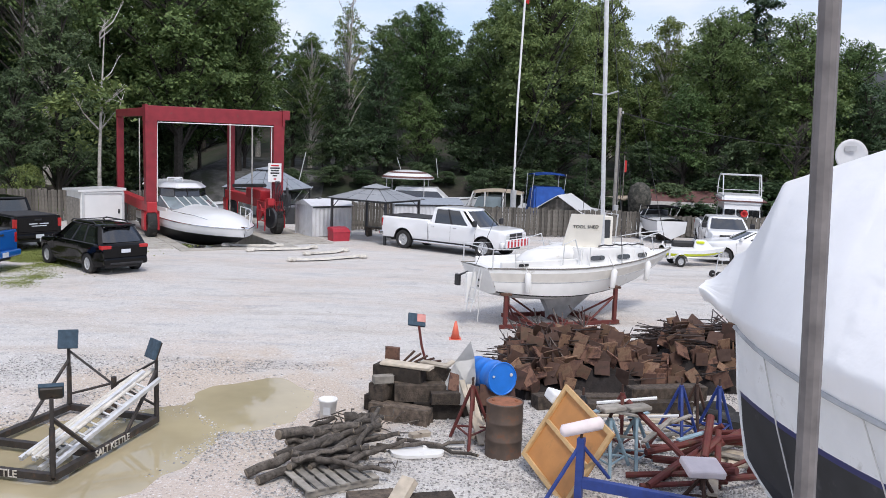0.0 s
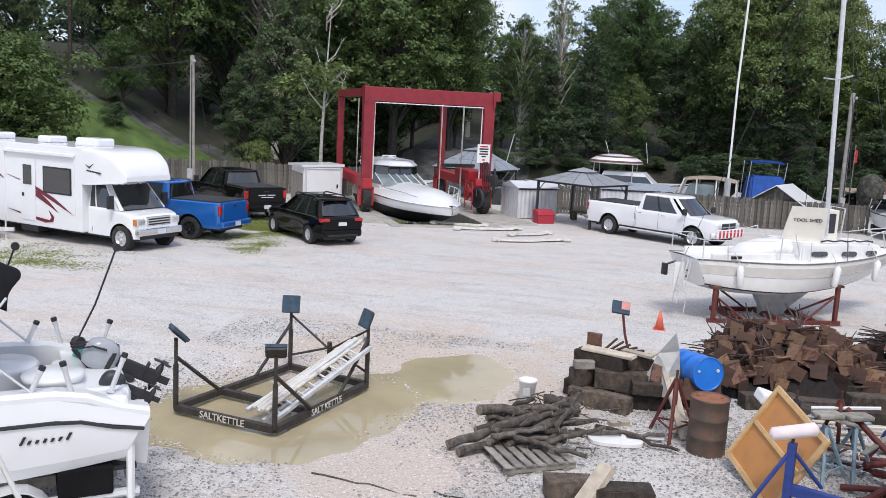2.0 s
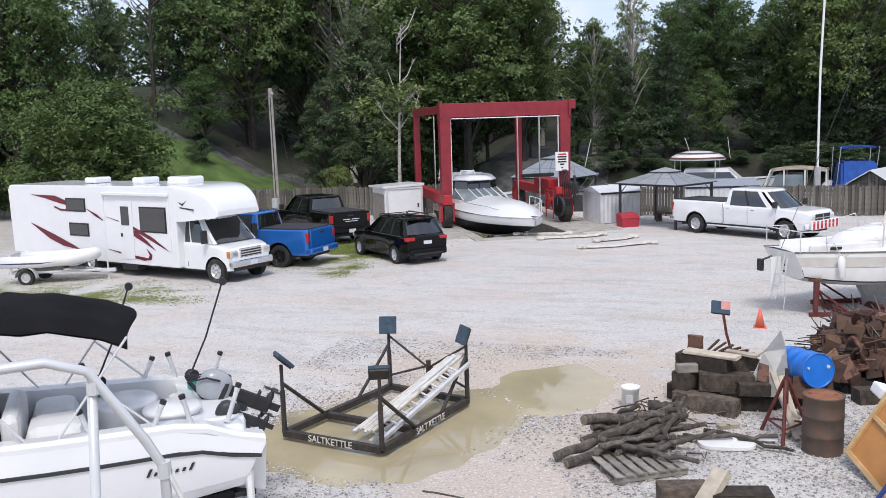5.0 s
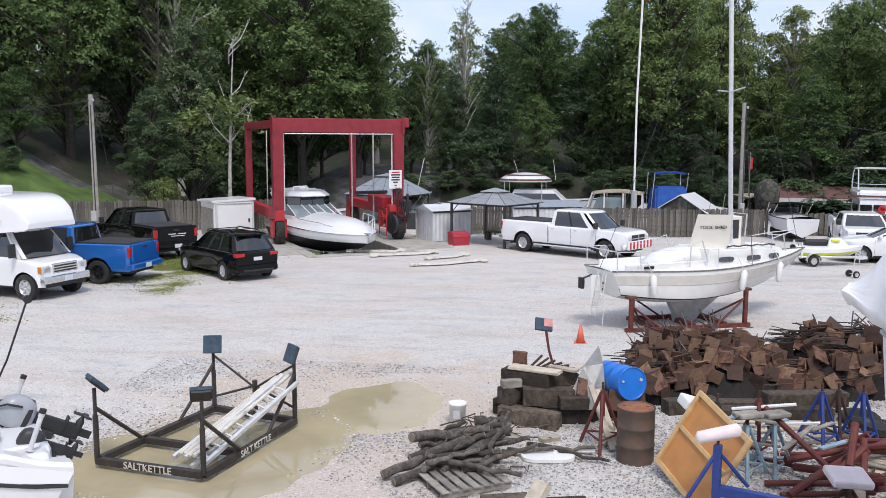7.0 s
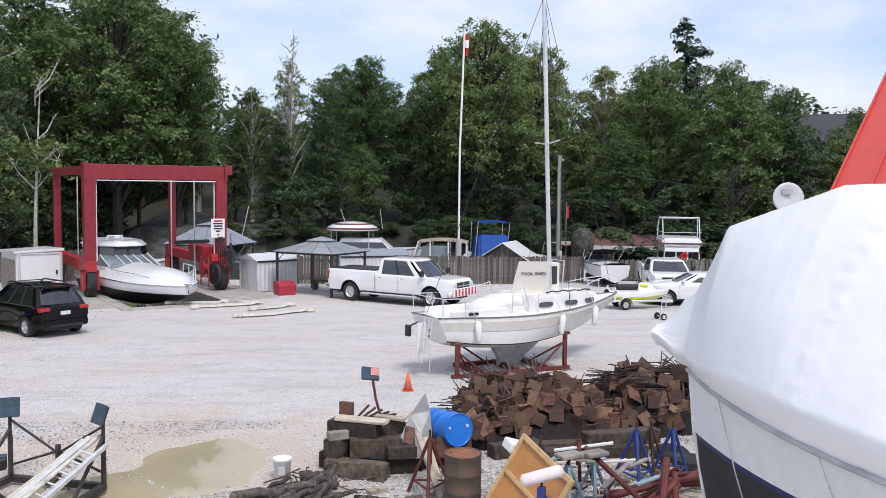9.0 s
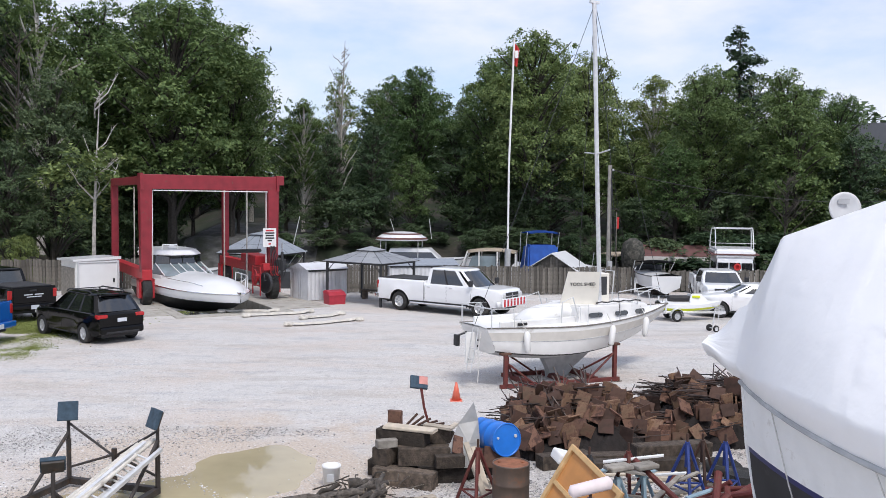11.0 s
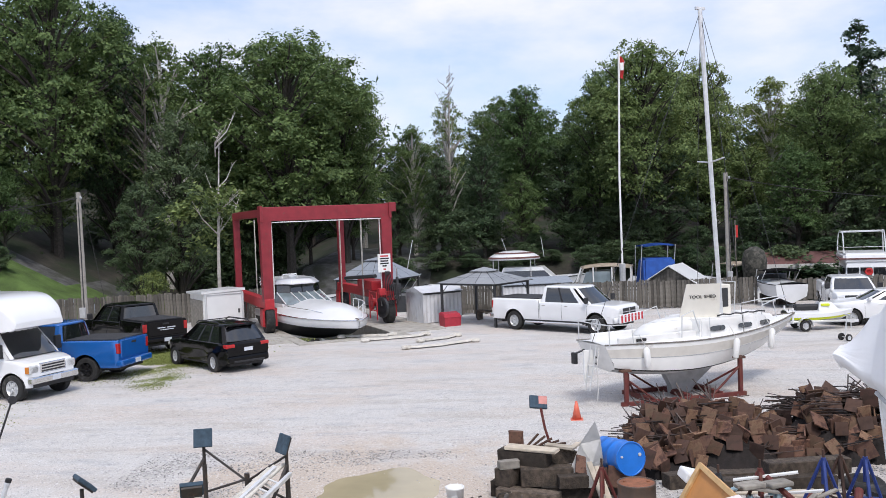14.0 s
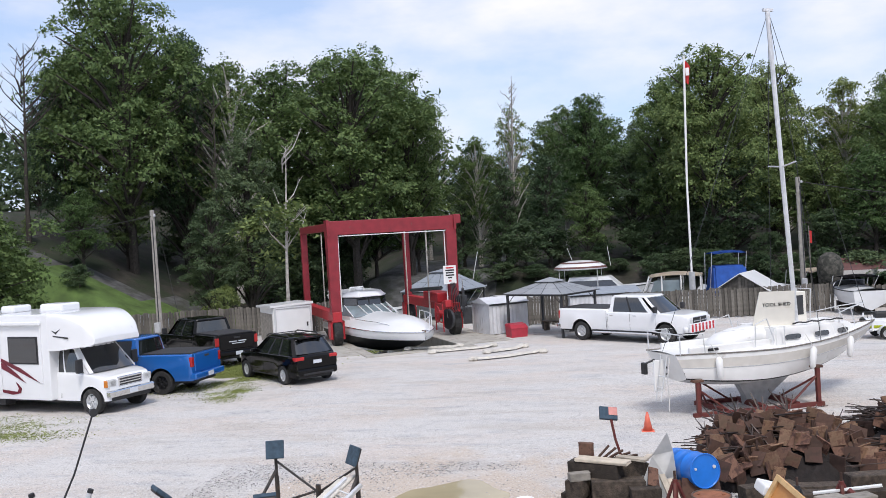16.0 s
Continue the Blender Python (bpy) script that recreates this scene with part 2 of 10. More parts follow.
M_STANDBLUE = mat("blue_steel_paint", (0.022, 0.05, 0.22), 0.55, var=0.2, scale=8, dirt=(0.09, 0.05, 0.035), dirt_at=0.66, dirt_scale=7)
M_PALEBLUE = mat("pale_blue_paint", (0.25, 0.36, 0.42), 0.6, var=0.15, scale=8, dirt=(0.12, 0.08, 0.06), dirt_at=0.64, dirt_scale=6)
M_RUST = mat("rusty_steel", (0.075, 0.04, 0.028), 0.85, var=0.35, scale=5, bump=0.4, bscale=50, dirt=(0.06, 0.035, 0.028), dirt_at=0.55, dirt_scale=5, rand=0.45)
M_ROD = mat("oily_steel_rod", (0.050, 0.036, 0.030), 0.40, metal=0.3, var=0.35, scale=12, dirt=(0.10, 0.05, 0.032), dirt_at=0.6, dirt_scale=7, island=0.8)
# near-black colour standing in for the shade between the heaped plates
M_GAPSHADE = mat("heap_gap_shade", (0.016, 0.012, 0.011), 0.9, var=0.4, scale=6, bump=1.0, bscale=12)
M_RUSTPAD = mat("rusty_plate", (0.135, 0.070, 0.046), 0.8, var=0.35, scale=6, bump=0.3, bscale=60, dirt=(0.065, 0.030, 0.022), dirt_at=0.52, dirt_scale=6, rand=0.8)
M_RUSTPALE = mat("tan_rusty_plate", (0.18, 0.108, 0.066), 0.8, var=0.3, scale=7, bump=0.3, bscale=60, dirt=(0.10, 0.045, 0.03), dirt_at=0.55, dirt_scale=6, rand=0.5)
M_RUSTTIP = mat("rusty_lid", (0.26, 0.10, 0.05), 0.8, var=0.3, scale=9, bump=0.2)
M_BARREL = mat("weathered_barrel", (0.105, 0.075, 0.058), 0.6, metal=0.2, var=0.25, scale=5, dirt=(0.17, 0.075, 0.04), dirt_at=0.6, dirt_scale=5)
M_BLUEPL = mat("blue_plastic", (0.012, 0.17, 0.62), 0.35, var=0.12, scale=4, dirt=(0.2, 0.25, 0.3), dirt_at=0.7, dirt_scale=5)
M_PADBLUE = mat("slate_blue_carpet", (0.045, 0.075, 0.105), 0.95, var=0.25, scale=14, bump=0.4, bscale=90)
M_RACK = mat("dark_steel", (0.035, 0.03, 0.028), 0.6, var=0.35, scale=9, dirt=(0.09, 0.055, 0.035), dirt_at=0.6, dirt_scale=8)
M_TIMBER = mat("weathered_timber", (0.078, 0.060, 0.046), 0.9, var=0.6, scale=9, bump=0.9, bscale=35, rand=0.75, dirt=(0.035, 0.028, 0.022), dirt_at=0.57, dirt_scale=4)
M_PALEWOOD = mat("pale_wood", (0.46, 0.40, 0.32), 0.85, var=0.18, scale=8, bump=0.2, rand=0.2)
M_GREYWOOD = mat("grey_wood", (0.25, 0.23, 0.20), 0.9, var=0.3, scale=7, bump=0.4, rand=0.3)
M_FENCE = mat("silvered_fence_board", (0.125, 0.115, 0.10), 0.9, var=0.35, scale=5, bump=0.4, rand=0.35)
M_BARK = mat("bark", (0.05, 0.043, 0.037), 0.95, var=0.4, scale=8, bump=0.8, bscale=25)
M_BIRCH = mat("pale_bark", (0.42, 0.40, 0.37), 0.9, var=0.35, scale=6)
M_LOG = mat("dead_branch_bark", (0.115, 0.10, 0.086), 0.95, var=0.6, scale=18, bump=1.0, bscale=70, rand=0.5, dirt=(0.05, 0.04, 0.032), dirt_at=0.56, dirt_scale=9)
M_LOGEND = mat("cut_wood", (0.20, 0.165, 0.125), 0.9, var=0.25, scale=20)
M_PLY = mat("varnished_plywood", (0.52, 0.235, 0.075), 0.5, var=0.16, scale=3, dirt=(0.36, 0.18, 0.06), dirt_at=0.6, dirt_scale=3)
M_PLYEDGE = mat("pine_frame", (0.58, 0.38, 0.18), 0.6, var=0.15, scale=8)
M_WRAP = mat("white_shrink_film", (0.88, 0.885, 0.89), 0.36, var=0.03, scale=1.5, bump=0.30, bscale=9.0)
M_DUST = mat("grey_seam_tape", (0.42, 0.43, 0.44), 0.6, var=0.2, scale=4)
M_HULLBLACK = mat("black_antifoul", (0.02, 0.021, 0.023), 0.6, var=0.3, scale=3, dirt=(0.07, 0.07, 0.07), dirt_at=0.64)
M_NAVY = mat("navy_stripe", (0.012, 0.016, 0.11), 0.4, var=0.1)
M_DARKGREY = mat("dark_grey_metal", (0.05, 0.052, 0.056), 0.5, metal=0.3, var=0.15)
M_GAZROOF = mat("smoky_polycarbonate", (0.24, 0.25, 0.26), 0.3, var=0.12, scale=3, rand=0.15)
M_SHEET = mat("pale_corrugated_steel", (0.62, 0.63, 0.65), 0.5, metal=0.2, var=0.1, scale=2, dirt=(0.36, 0.33, 0.3), dirt_at=0.68)
M_SHEDROOF = mat("grey_blue_roof", (0.26, 0.29, 0.33), 0.5, var=0.1)
M_REDBOX = mat("red_plastic", (0.40, 0.03, 0.05), 0.45, var=0.12)
M_STRAP = mat("white_sling", (0.60, 0.57, 0.51), 0.85, var=0.2, scale=8, dirt=(0.3, 0.27, 0.23), dirt_at=0.6, dirt_scale=4)
M_POLE = mat("grey_utility_pole", (0.34, 0.32, 0.29), 0.9, var=0.2, scale=5, bump=0.3)
M_WIRE = mat("cable", (0.03, 0.03, 0.03), 0.6)
M_SIGN = mat("white_sign", (0.75, 0.75, 0.74), 0.5, var=0.04)
M_INK = mat("black_ink", (0.02, 0.02, 0.02), 0.6)
M_REDINK = mat("red_paint", (0.5, 0.02, 0.03), 0.5)
M_MAROONINK = mat("maroon_decal", (0.14, 0.008, 0.02), 0.4)
M_ROOFRED = mat("red_metal_roof", (0.55, 0.06, 0.045), 0.4, var=0.08, scale=2)
M_SIDING = mat("pale_siding", (0.55, 0.53, 0.5), 0.7, var=0.08)
M_DISH = mat("grey_dish", (0.55, 0.56, 0.57), 0.45, var=0.05)
M_YELLOW = mat("lime_plastic", (0.62, 0.70, 0.02), 0.35, var=0.05)
M_ENGINE = mat("grey_outboard", (0.34, 0.36, 0.39), 0.35, var=0.08, coat=0.3)
M_TEAL = mat("teal_reel", (0.03, 0.30, 0.25), 0.4)
M_ROPE = mat("white_rope", (0.62, 0.61, 0.58), 0.9, var=0.15, scale=20)
M_CLEARFILM = mat("clear_poly_sheet", (0.45, 0.45, 0.44), 0.3, var=0.2, scale=3)
M_PINK = mat("pinkish_foam", (0.78, 0.69, 0.69), 0.8, var=0.08)
M_STAY = mat("grey_cable", (0.16, 0.145, 0.14), 0.6, var=0.25, scale=90)
M_FLAGRED = mat("red_flag", (0.5, 0.03, 0.03), 0.8)
L_DARK = leaf_mat("dark_leaves", (0.054, 0.092, 0.050), (0.120, 0.176, 0.082))
L_MID = leaf_mat("green_leaves", (0.074, 0.126, 0.046), (0.180, 0.252, 0.088))
L_LIGHT = leaf_mat("light_leaves", (0.092, 0.142, 0.046), (0.180, 0.242, 0.082))
L_PINE = leaf_mat("pine_needles", (0.035, 0.068, 0.042), (0.075, 0.118, 0.066))


# ---- mesh helpers ----
def part(name, bm, material, parent=None, label="", smooth=False):
    me = bpy.data.meshes.new(name)
    if smooth:
        for f in bm.faces:
            f.smooth = True
    bm.to_mesh(me)
    bm.free()
    for m in material if isinstance(material, (list, tuple)) else (material,):
        me.materials.append(m)
    ob = new(name, me)
    ob.parent = parent
    return tagged(ob, label)


def shared(name, me, parent, m):
    ob = new(name, me)
    ob.parent = parent
    ob.matrix_basis = m
    return ob


def thing(name, label, category, m=None, group="", kind=""):
    ob = new(name)
    ob.empty_display_size = 0.2
    ob.matrix_basis = m or Matrix()
    return tagged(ob, label, category, group, kind)


def single(ob, label, category, group="", kind=""):
    return tagged(ob, label, category, group, kind)


def bx(bm, x0, x1, y0, y1, z0, z1, m=None, bev=0.0):
    vs = [bm.verts.new((x, y, z)) for x in (x0, x1) for y in (y0, y1) for z in (z0, z1)]
    fs = [bm.faces.new([vs[i] for i in q]) for q in ((0, 1, 3, 2), (4, 6, 7, 5), (0, 4, 5, 1), (2, 3, 7, 6), (0, 2, 6, 4), (1, 5, 7, 3))]
    if bev:
        r = bmesh.ops.bevel(bm, geom=list({e for f in fs for e in f.edges}), offset=bev, segments=2, affect="EDGES", profile=0.5)
        vs = list({v for f in r["faces"] for v in f.verts} | {v for v in vs if v.is_valid})
    if m is not None:
        for v in vs:
            v.co = m @ v.co
    return bm


def nb(*boxes, m=None, bev=0.0):
    bm = bmesh.new()
    for b in boxes:
        bx(bm, *b, m=m, bev=bev)
    return bm


def loft(bm, rings, cap=True, closed=True):
    """Skin equal-length rings of points."""
    rows = [[bm.verts.new(p) for p in r] for r in rings]
    k = len(rows[0])
    for a, b in zip(rows, rows[1:]):
        for i in range(k if closed else k - 1):
            j = (i + 1) % k
            try:
                bm.faces.new((a[i], a[j], b[j], b[i]))
            except ValueError:
                pass
    if cap and closed:
        bm.faces.new(rows[0][::-1])
        bm.faces.new(rows[-1])
    return bm


def tube(bm, pts, r, seg=6, r1=None):
    pts = [Vector(p) for p in pts]
    rings, n = [], len(pts)
    for i, p in enumerate(pts):
        d = (pts[min(i + 1, n - 1)] - pts[max(i - 1, 0)]).normalized()
        a = d.orthogonal().normalized() if i == 0 else (a - d * a.dot(d)).normalized()
        b = d.cross(a)
        q = r if r1 is None else r + (r1 - r) * i / max(1, n - 1)
        rings.append([p + (a * math.cos(2 * math.pi * k / seg) + b * math.sin(2 * math.pi * k / seg)) * q for k in range(seg)])
    return loft(bm, rings)


def nt_(paths, r, seg=6):
    bm = bmesh.new()
    for p in paths:
        tube(bm, p, r, seg)
    return bm


def lathe(bm, prof, seg=16, m=None):
    """Turn (radius, z) pairs round the z axis."""
    rings = [[Vector((r * math.cos(2 * math.pi * k / seg), r * math.sin(2 * math.pi * k / seg), z)) for k in range(seg)] for r, z in prof]
    if m is not None:
        rings = [[m @ p for p in r] for r in rings]
    return loft(bm, rings)


def nl(prof, seg=16, m=None):
    return lathe(bmesh.new(), prof, seg, m)


def sheet(bm, pts, thick=0.004, up=(0, 0, 1)):
    """A flat plate of that outline, thickened along up."""
    u = Vector(up).normalized() * thick
    a = [bm.verts.new(Vector(p)) for p in pts]
    b = [bm.verts.new(Vector(p) + u) for p in pts]
    bm.faces.new(a[::-1])
    bm.faces.new(b)
    for i in range(len(a)):
        j = (i + 1) % len(a)
        bm.faces.new((a[i], a[j], b[j], b[i]))
    return bm


def ns(*outlines, thick=0.004, up=(0, 0, 1)):
    bm = bmesh.new()
    for o in outlines:
        sheet(bm, o, thick, up)
    return bm


def extr(bm, prof, wfun, bev=0.0):
    """Side profile (x, z) pulled out to both sides by wfun(x, z)."""
    a = [bm.verts.new((x, wfun(x, z), z)) for x, z in prof]
    b = [bm.verts.new((x, -wfun(x, z), z)) for x, z in prof]
    fs = [bm.faces.new(a), bm.faces.new(b[::-1])]
    for i in range(len(a)):
        j = (i + 1) % len(a)
        fs.append(bm.faces.new((a[j], a[i], b[i], b[j])))
    bmesh.ops.recalc_face_normals(bm, faces=fs)
    if bev:
        bmesh.ops.bevel(bm, geom=list({e for f in fs for e in f.edges}), offset=bev, segments=2, affect="EDGES", profile=0.6, clamp_overlap=True)
    return bm


def text_bm(body, size, m, depth=0.004):
    cu = bpy.data.curves.new("lettering", "FONT")
    cu.body, cu.size, cu.extrude, cu.align_x, cu.align_y = body, size, depth, "CENTER", "CENTER"
    ob = bpy.data.objects.new("lettering", cu)
    me = bpy.data.meshes.new_from_object(ob)
    bpy.data.objects.remove(ob)
    bm = bmesh.new()
    bm.from_mesh(me)
    bpy.data.meshes.remove(me)
    bm.transform(m)
    return bm


def smoothstep(a, b, x):
    t = min(1.0, max(0.0, (x - a) / (b - a)))
    return t * t * (3 - 2 * t)


# ---- the ground: yard, slip, basin, far bank and hill in one sheet ----
SLIP = pose(-8.0, 36.9, 0, 0, 0, 119)  # x runs back along the slip from its head


def slip_local(x, y):
    a = radians(119)
    dx, dy = x + 8.0, y - 36.9
    return dx * math.cos(a) + dy * math.sin(a), -dx * math.sin(a) + dy * math.cos(a)


def ground_z(x, y):
    n1 = noise.noise((x * 0.35, y * 0.35, 3.1))
    n2 = noise.noise((x * 1.7, y * 1.7, 8.3))
    z = 0.0
    if y < 34:
        z += 0.02 * n1 + 0.010 * n2
        hollow = 0.0
        for cx, cy, rx, ry, depth in ((-5.4, 12.5, 2.0, 2.0, 0.10), (-4.2, 13.9, 1.3, 1.9, 0.075), (-3.2, 15.6, 1.3, 1.9, 0.080), (9.8, 23.5, 2.2, 1.3, 0.05)):
            hollow = max(hollow, depth * math.exp(-((x - cx) / rx) ** 2 - ((y - cy) / ry) ** 2))
        z += 0.02 - hollow
        z *= smoothstep(34, 30, y)
    u, v = slip_local(x, y)
    if u > 0 and abs(v) < 2.1 and y < 60:
        z -= 1.6 * smoothstep(0, 0.12, u) * smoothstep(2.1, 1.98, abs(v))
    back = smoothstep(47.6, 49.5, y) * smoothstep(-21, -17, x)
    z -= 1.7 * back * (1 - smoothstep(60, 65, y))
    if y > 58:
        z += 2.2 * smoothstep(60, 68, y) * smoothstep(-24, -17, x) + 5.0 * smoothstep(68, 110, y)
    hill = max(0.0, min(9.0, (-24.6 - x) * 0.5)) * smoothstep(43.9, 47.5, y)
    z += hill + (0.25 * n1 if y > 64 else 0)
    return z


def axis(lo, fine0, fine1, hi, step, coarse):
    out, p = [], fine0
    while p < fine1:
        out.append(p)
        p += step
    q, s = fine0, coarse
    while q > lo:
        q -= s
        s *= 1.25
        out.append(max(q, lo))
    q, s = fine1, coarse
    while q < hi:
        out.append(min(q, hi))
        q += s
        s *= 1.25
    out.append(hi)
    return sorted(set(round(v, 4) for v in out))


def build_ground():
    xs = axis(-900, -9.5, 9.0, 900, 0.14, 0.35)
    ys = sorted(set(axis(-600, 8.0, 20.0, 34.0, 0.14, 0.3) + axis(34.5, 35.2, 50.2, 1500, 0.3, 0.8)))
    xs = sorted(set(xs + [round(-18 + 0.3 * i, 3) for i in range(28)]))
    bm = bmesh.new()
    vs = [[bm.verts.new((x, y, ground_z(x, y) if -60 < x < 70 and y < 140 else (0 if y < 47 else 7))) for x in xs] for y in ys]
    for j in range(len(ys) - 1):
        for i in range(len(xs) - 1):
            f = bm.faces.new((vs[j][i], vs[j][i + 1], vs[j + 1][i + 1], vs[j + 1][i]))
            f.smooth = True
            cx, cy = (xs[i] + xs[i + 1]) / 2, (ys[j] + ys[j + 1]) / 2
            if cx < -22.5 and 44.5 < cy < 50.5 + (cx + 31) * 0.35:
                f.material_index = 1
            elif cx < -22.5 and 44.5 < cy < 52.5 + (cx + 31) * 0.35:
                f.material_index = 3
            elif cy > 47.5 and (cx < -20 or cy > 60) or cy > 200:
                f.material_index = 3 if -18 < cx < -8 and cy < 80 else 2
    single(part("ground", bm, (M_GRAVEL, M_GRASS, M_FOREST, M_RIPRAP)), "pale grey gravel yard running to a wooded bank", "ground", kind="structure")
    # puddle water and basin water
    bm = bmesh.new()
    sheet(bm, [(-8.6, 9.3, -0.02), (-1.2, 9.3, -0.02), (-0.2, 11.5, -0.02), (-1.0, 17.8, -0.02), (-8.6, 17.8, -0.02)], 0.004)
    single(part("puddle", bm, M_PUDDLE), "shallow muddy brown puddle on the gravel", "puddle", kind="structure")
    bm = bmesh.new()
    sheet(bm, [(8.0, 22.3, -0.014), (11.6, 22.3, -0.014), (11.8, 24.6, -0.014), (8.0, 24.6, -0.014)], 0.004)
    single(part("puddle", bm, M_PUDDLE), "thin damp puddle on the open yard", "puddle", kind="structure")
    bm = bmesh.new()
    sheet(bm, [(-22, 34, -0.75), (90, 34, -0.75), (90, 66, -0.75), (-22, 66, -0.75)], 0.01)
    single(part("water", bm, M_LAKE), "dark still marina water in the slip and basin", "water", kind="structure")
    # concrete lining and apron of the slip
    lining = thing("slip_wall", "weathered concrete lining of the boat slip", "wall", SLIP, kind="structure")
    part("concrete_wall", nb((0, 14, 2.0, 2.5, -1.5, 0.05), bev=0.03), M_CONC, lining)
    part("concrete_wall", nb((0, 14, -2.5, -2.0, -1.5, 0.05), bev=0.03), M_CONC, lining)
    part("concrete_wall", nb((-0.5, 0.1, -2.5, 2.5, -1.5, 0.05), bev=0.03), M_CONC, lining)
    part("concrete_apron", nb((0.6, 14, 2.5, 4.6, -0.2, 0.04), bev=0.02), M_CONC, lining)
    part("concrete_apron", nb((0.6, 14, -4.6, -2.5, -0.2, 0.04), bev=0.02), M_CONC, lining)


build_ground()


def stones(name, count, x0, x1, y0, y1, s0, s1, label, keep):
    """Loose chips, lying on the ground."""
    rng = np.random.default_rng(5)
    base = np.array([(1, 0, 0), (0, 1, 0), (-1, 0, 0), (0, -1, 0), (0, 0, 1), (0, 0, -0.6)], float)
    tri = np.array([(0, 1, 4), (1, 2, 4), (2, 3, 4), (3, 0, 4), (1, 0, 5), (2, 1, 5), (3, 2, 5), (0, 3, 5)])
    verts, faces = [], []
    for _ in range(count):
        x, y = rng.uniform(x0, x1), rng.uniform(y0, y1)
        if not keep(x, y, rng):
            continue
        s = rng.uniform(s0, s1) * np.array((rng.uniform(0.7, 1.3), rng.uniform(0.7, 1.3), rng.uniform(0.4, 0.8)))
        a = rng.uniform(0, 6.28)
        p = base * s * rng.uniform(0.75, 1.25, (6, 1))
        p = np.stack([p[:, 0] * math.cos(a) - p[:, 1] * math.sin(a), p[:, 0] * math.sin(a) + p[:, 1] * math.cos(a), p[:, 2]], 1)
        faces.append(tri + 6 * len(verts))
        verts.append(p + (x, y, ground_z(x, y) + s[2] * 0.35))
    me = bpy.data.meshes.new(name)
    me.from_pydata(np.concatenate(verts).tolist(), [], np.concatenate(faces).tolist())
    me.materials.append(M_STONE)
    single(new(name, me), label, "gravel", kind="stuff")


def muddy(x, y):
    """Where fine mud covers the stones: beside the puddle and along its outlet."""
    w = 0.7 * noise.noise((x * 0.9, y * 0.9, 9.0))
    return math.hypot((x + 2.0) / 1.25, y - 15.9) + w < 1.9 or math.hypot((x + 3.0) / 1.7, y - 11.0) + w < 0.9


def gravel_keep(x, y, rng):
    if muddy(x, y) and rng.uniform() < 0.93:
        return False
    n = noise.noise((x * 0.45, y * 0.45, 1.7)) + 0.4 * noise.noise((x * 1.6, y * 1.6, 4.2))
    near = 0.25 if x > -2.6 and y < 14.5 else 0.0
    return ground_z(x, y) > -0.03 and n + near > rng.uniform(-0.35, 0.35) and abs(x) < y * 0.75 + 1


stones("gravel", 72000, -8.5, 7.5, 8.8, 18.5, 0.008, 0.026, "loose grey limestone chips scattered over the yard", gravel_keep)
stones("gravel", 30000, -3.2, 6.5, 9.6, 15.8, 0.009, 0.028, "coarse loose grey gravel round the scrap", lambda x, y, rng: ground_z(x, y) > -0.03 and not muddy(x, y) and noise.noise((x * 0.6, y * 0.6, 6.1)) > rng.uniform(-0.7, 0.2))


def weeds(name, count, spots, label):
    rng = np.random.default_rng(9)
    verts, faces = [], []
    for _ in range(count):
        cx, cy, rx, ry = spots[rng.integers(len(spots))]
        x, y = cx + rng.normal() * rx, cy + rng.normal() * ry
        if noise.noise((x * 0.9, y * 0.9, 2.0)) < rng.uniform(-0.4, 0.2):
            continue
        a, h, w = rng.uniform(0, 6.28), rng.uniform(0.012, 0.05), rng.uniform(0.02, 0.055)
        k = len(verts)
        verts += [(x - w * math.cos(a), y - w * math.sin(a), 0), (x + w * math.cos(a), y + w * math.sin(a), 0), (x + rng.normal() * 0.04, y + rng.normal() * 0.04, h)]
        faces.append((k, k + 1, k + 2))
    me = bpy.data.meshes.new(name)
    me.from_pydata([tuple(map(float, v)) for v in verts], [], faces)
    me.materials.append(M_WEED)
    single(new(name, me), label, "weeds", kind="stuff")


weeds("weeds", 150000, [(-20.5, 23.0, 2.6, 0.9), (-14.2, 31.6, 1.2, 1.5), (-14.6, 32.5, 1.1, 1.3), (-13.9, 30.6, 0.8, 1.0), (-15.2, 31.0, 0.9, 1.2), (-12.6, 27.4, 0.35, 0.6), (-19.5, 22.3, 1.8, 0.7), (-18.0, 21.6, 1.2, 0.3), (-22.0, 21.6, 1.6, 0.6), (-13.0, 37.0, 1.2, 0.3)], "patchy green weeds growing through the gravel")


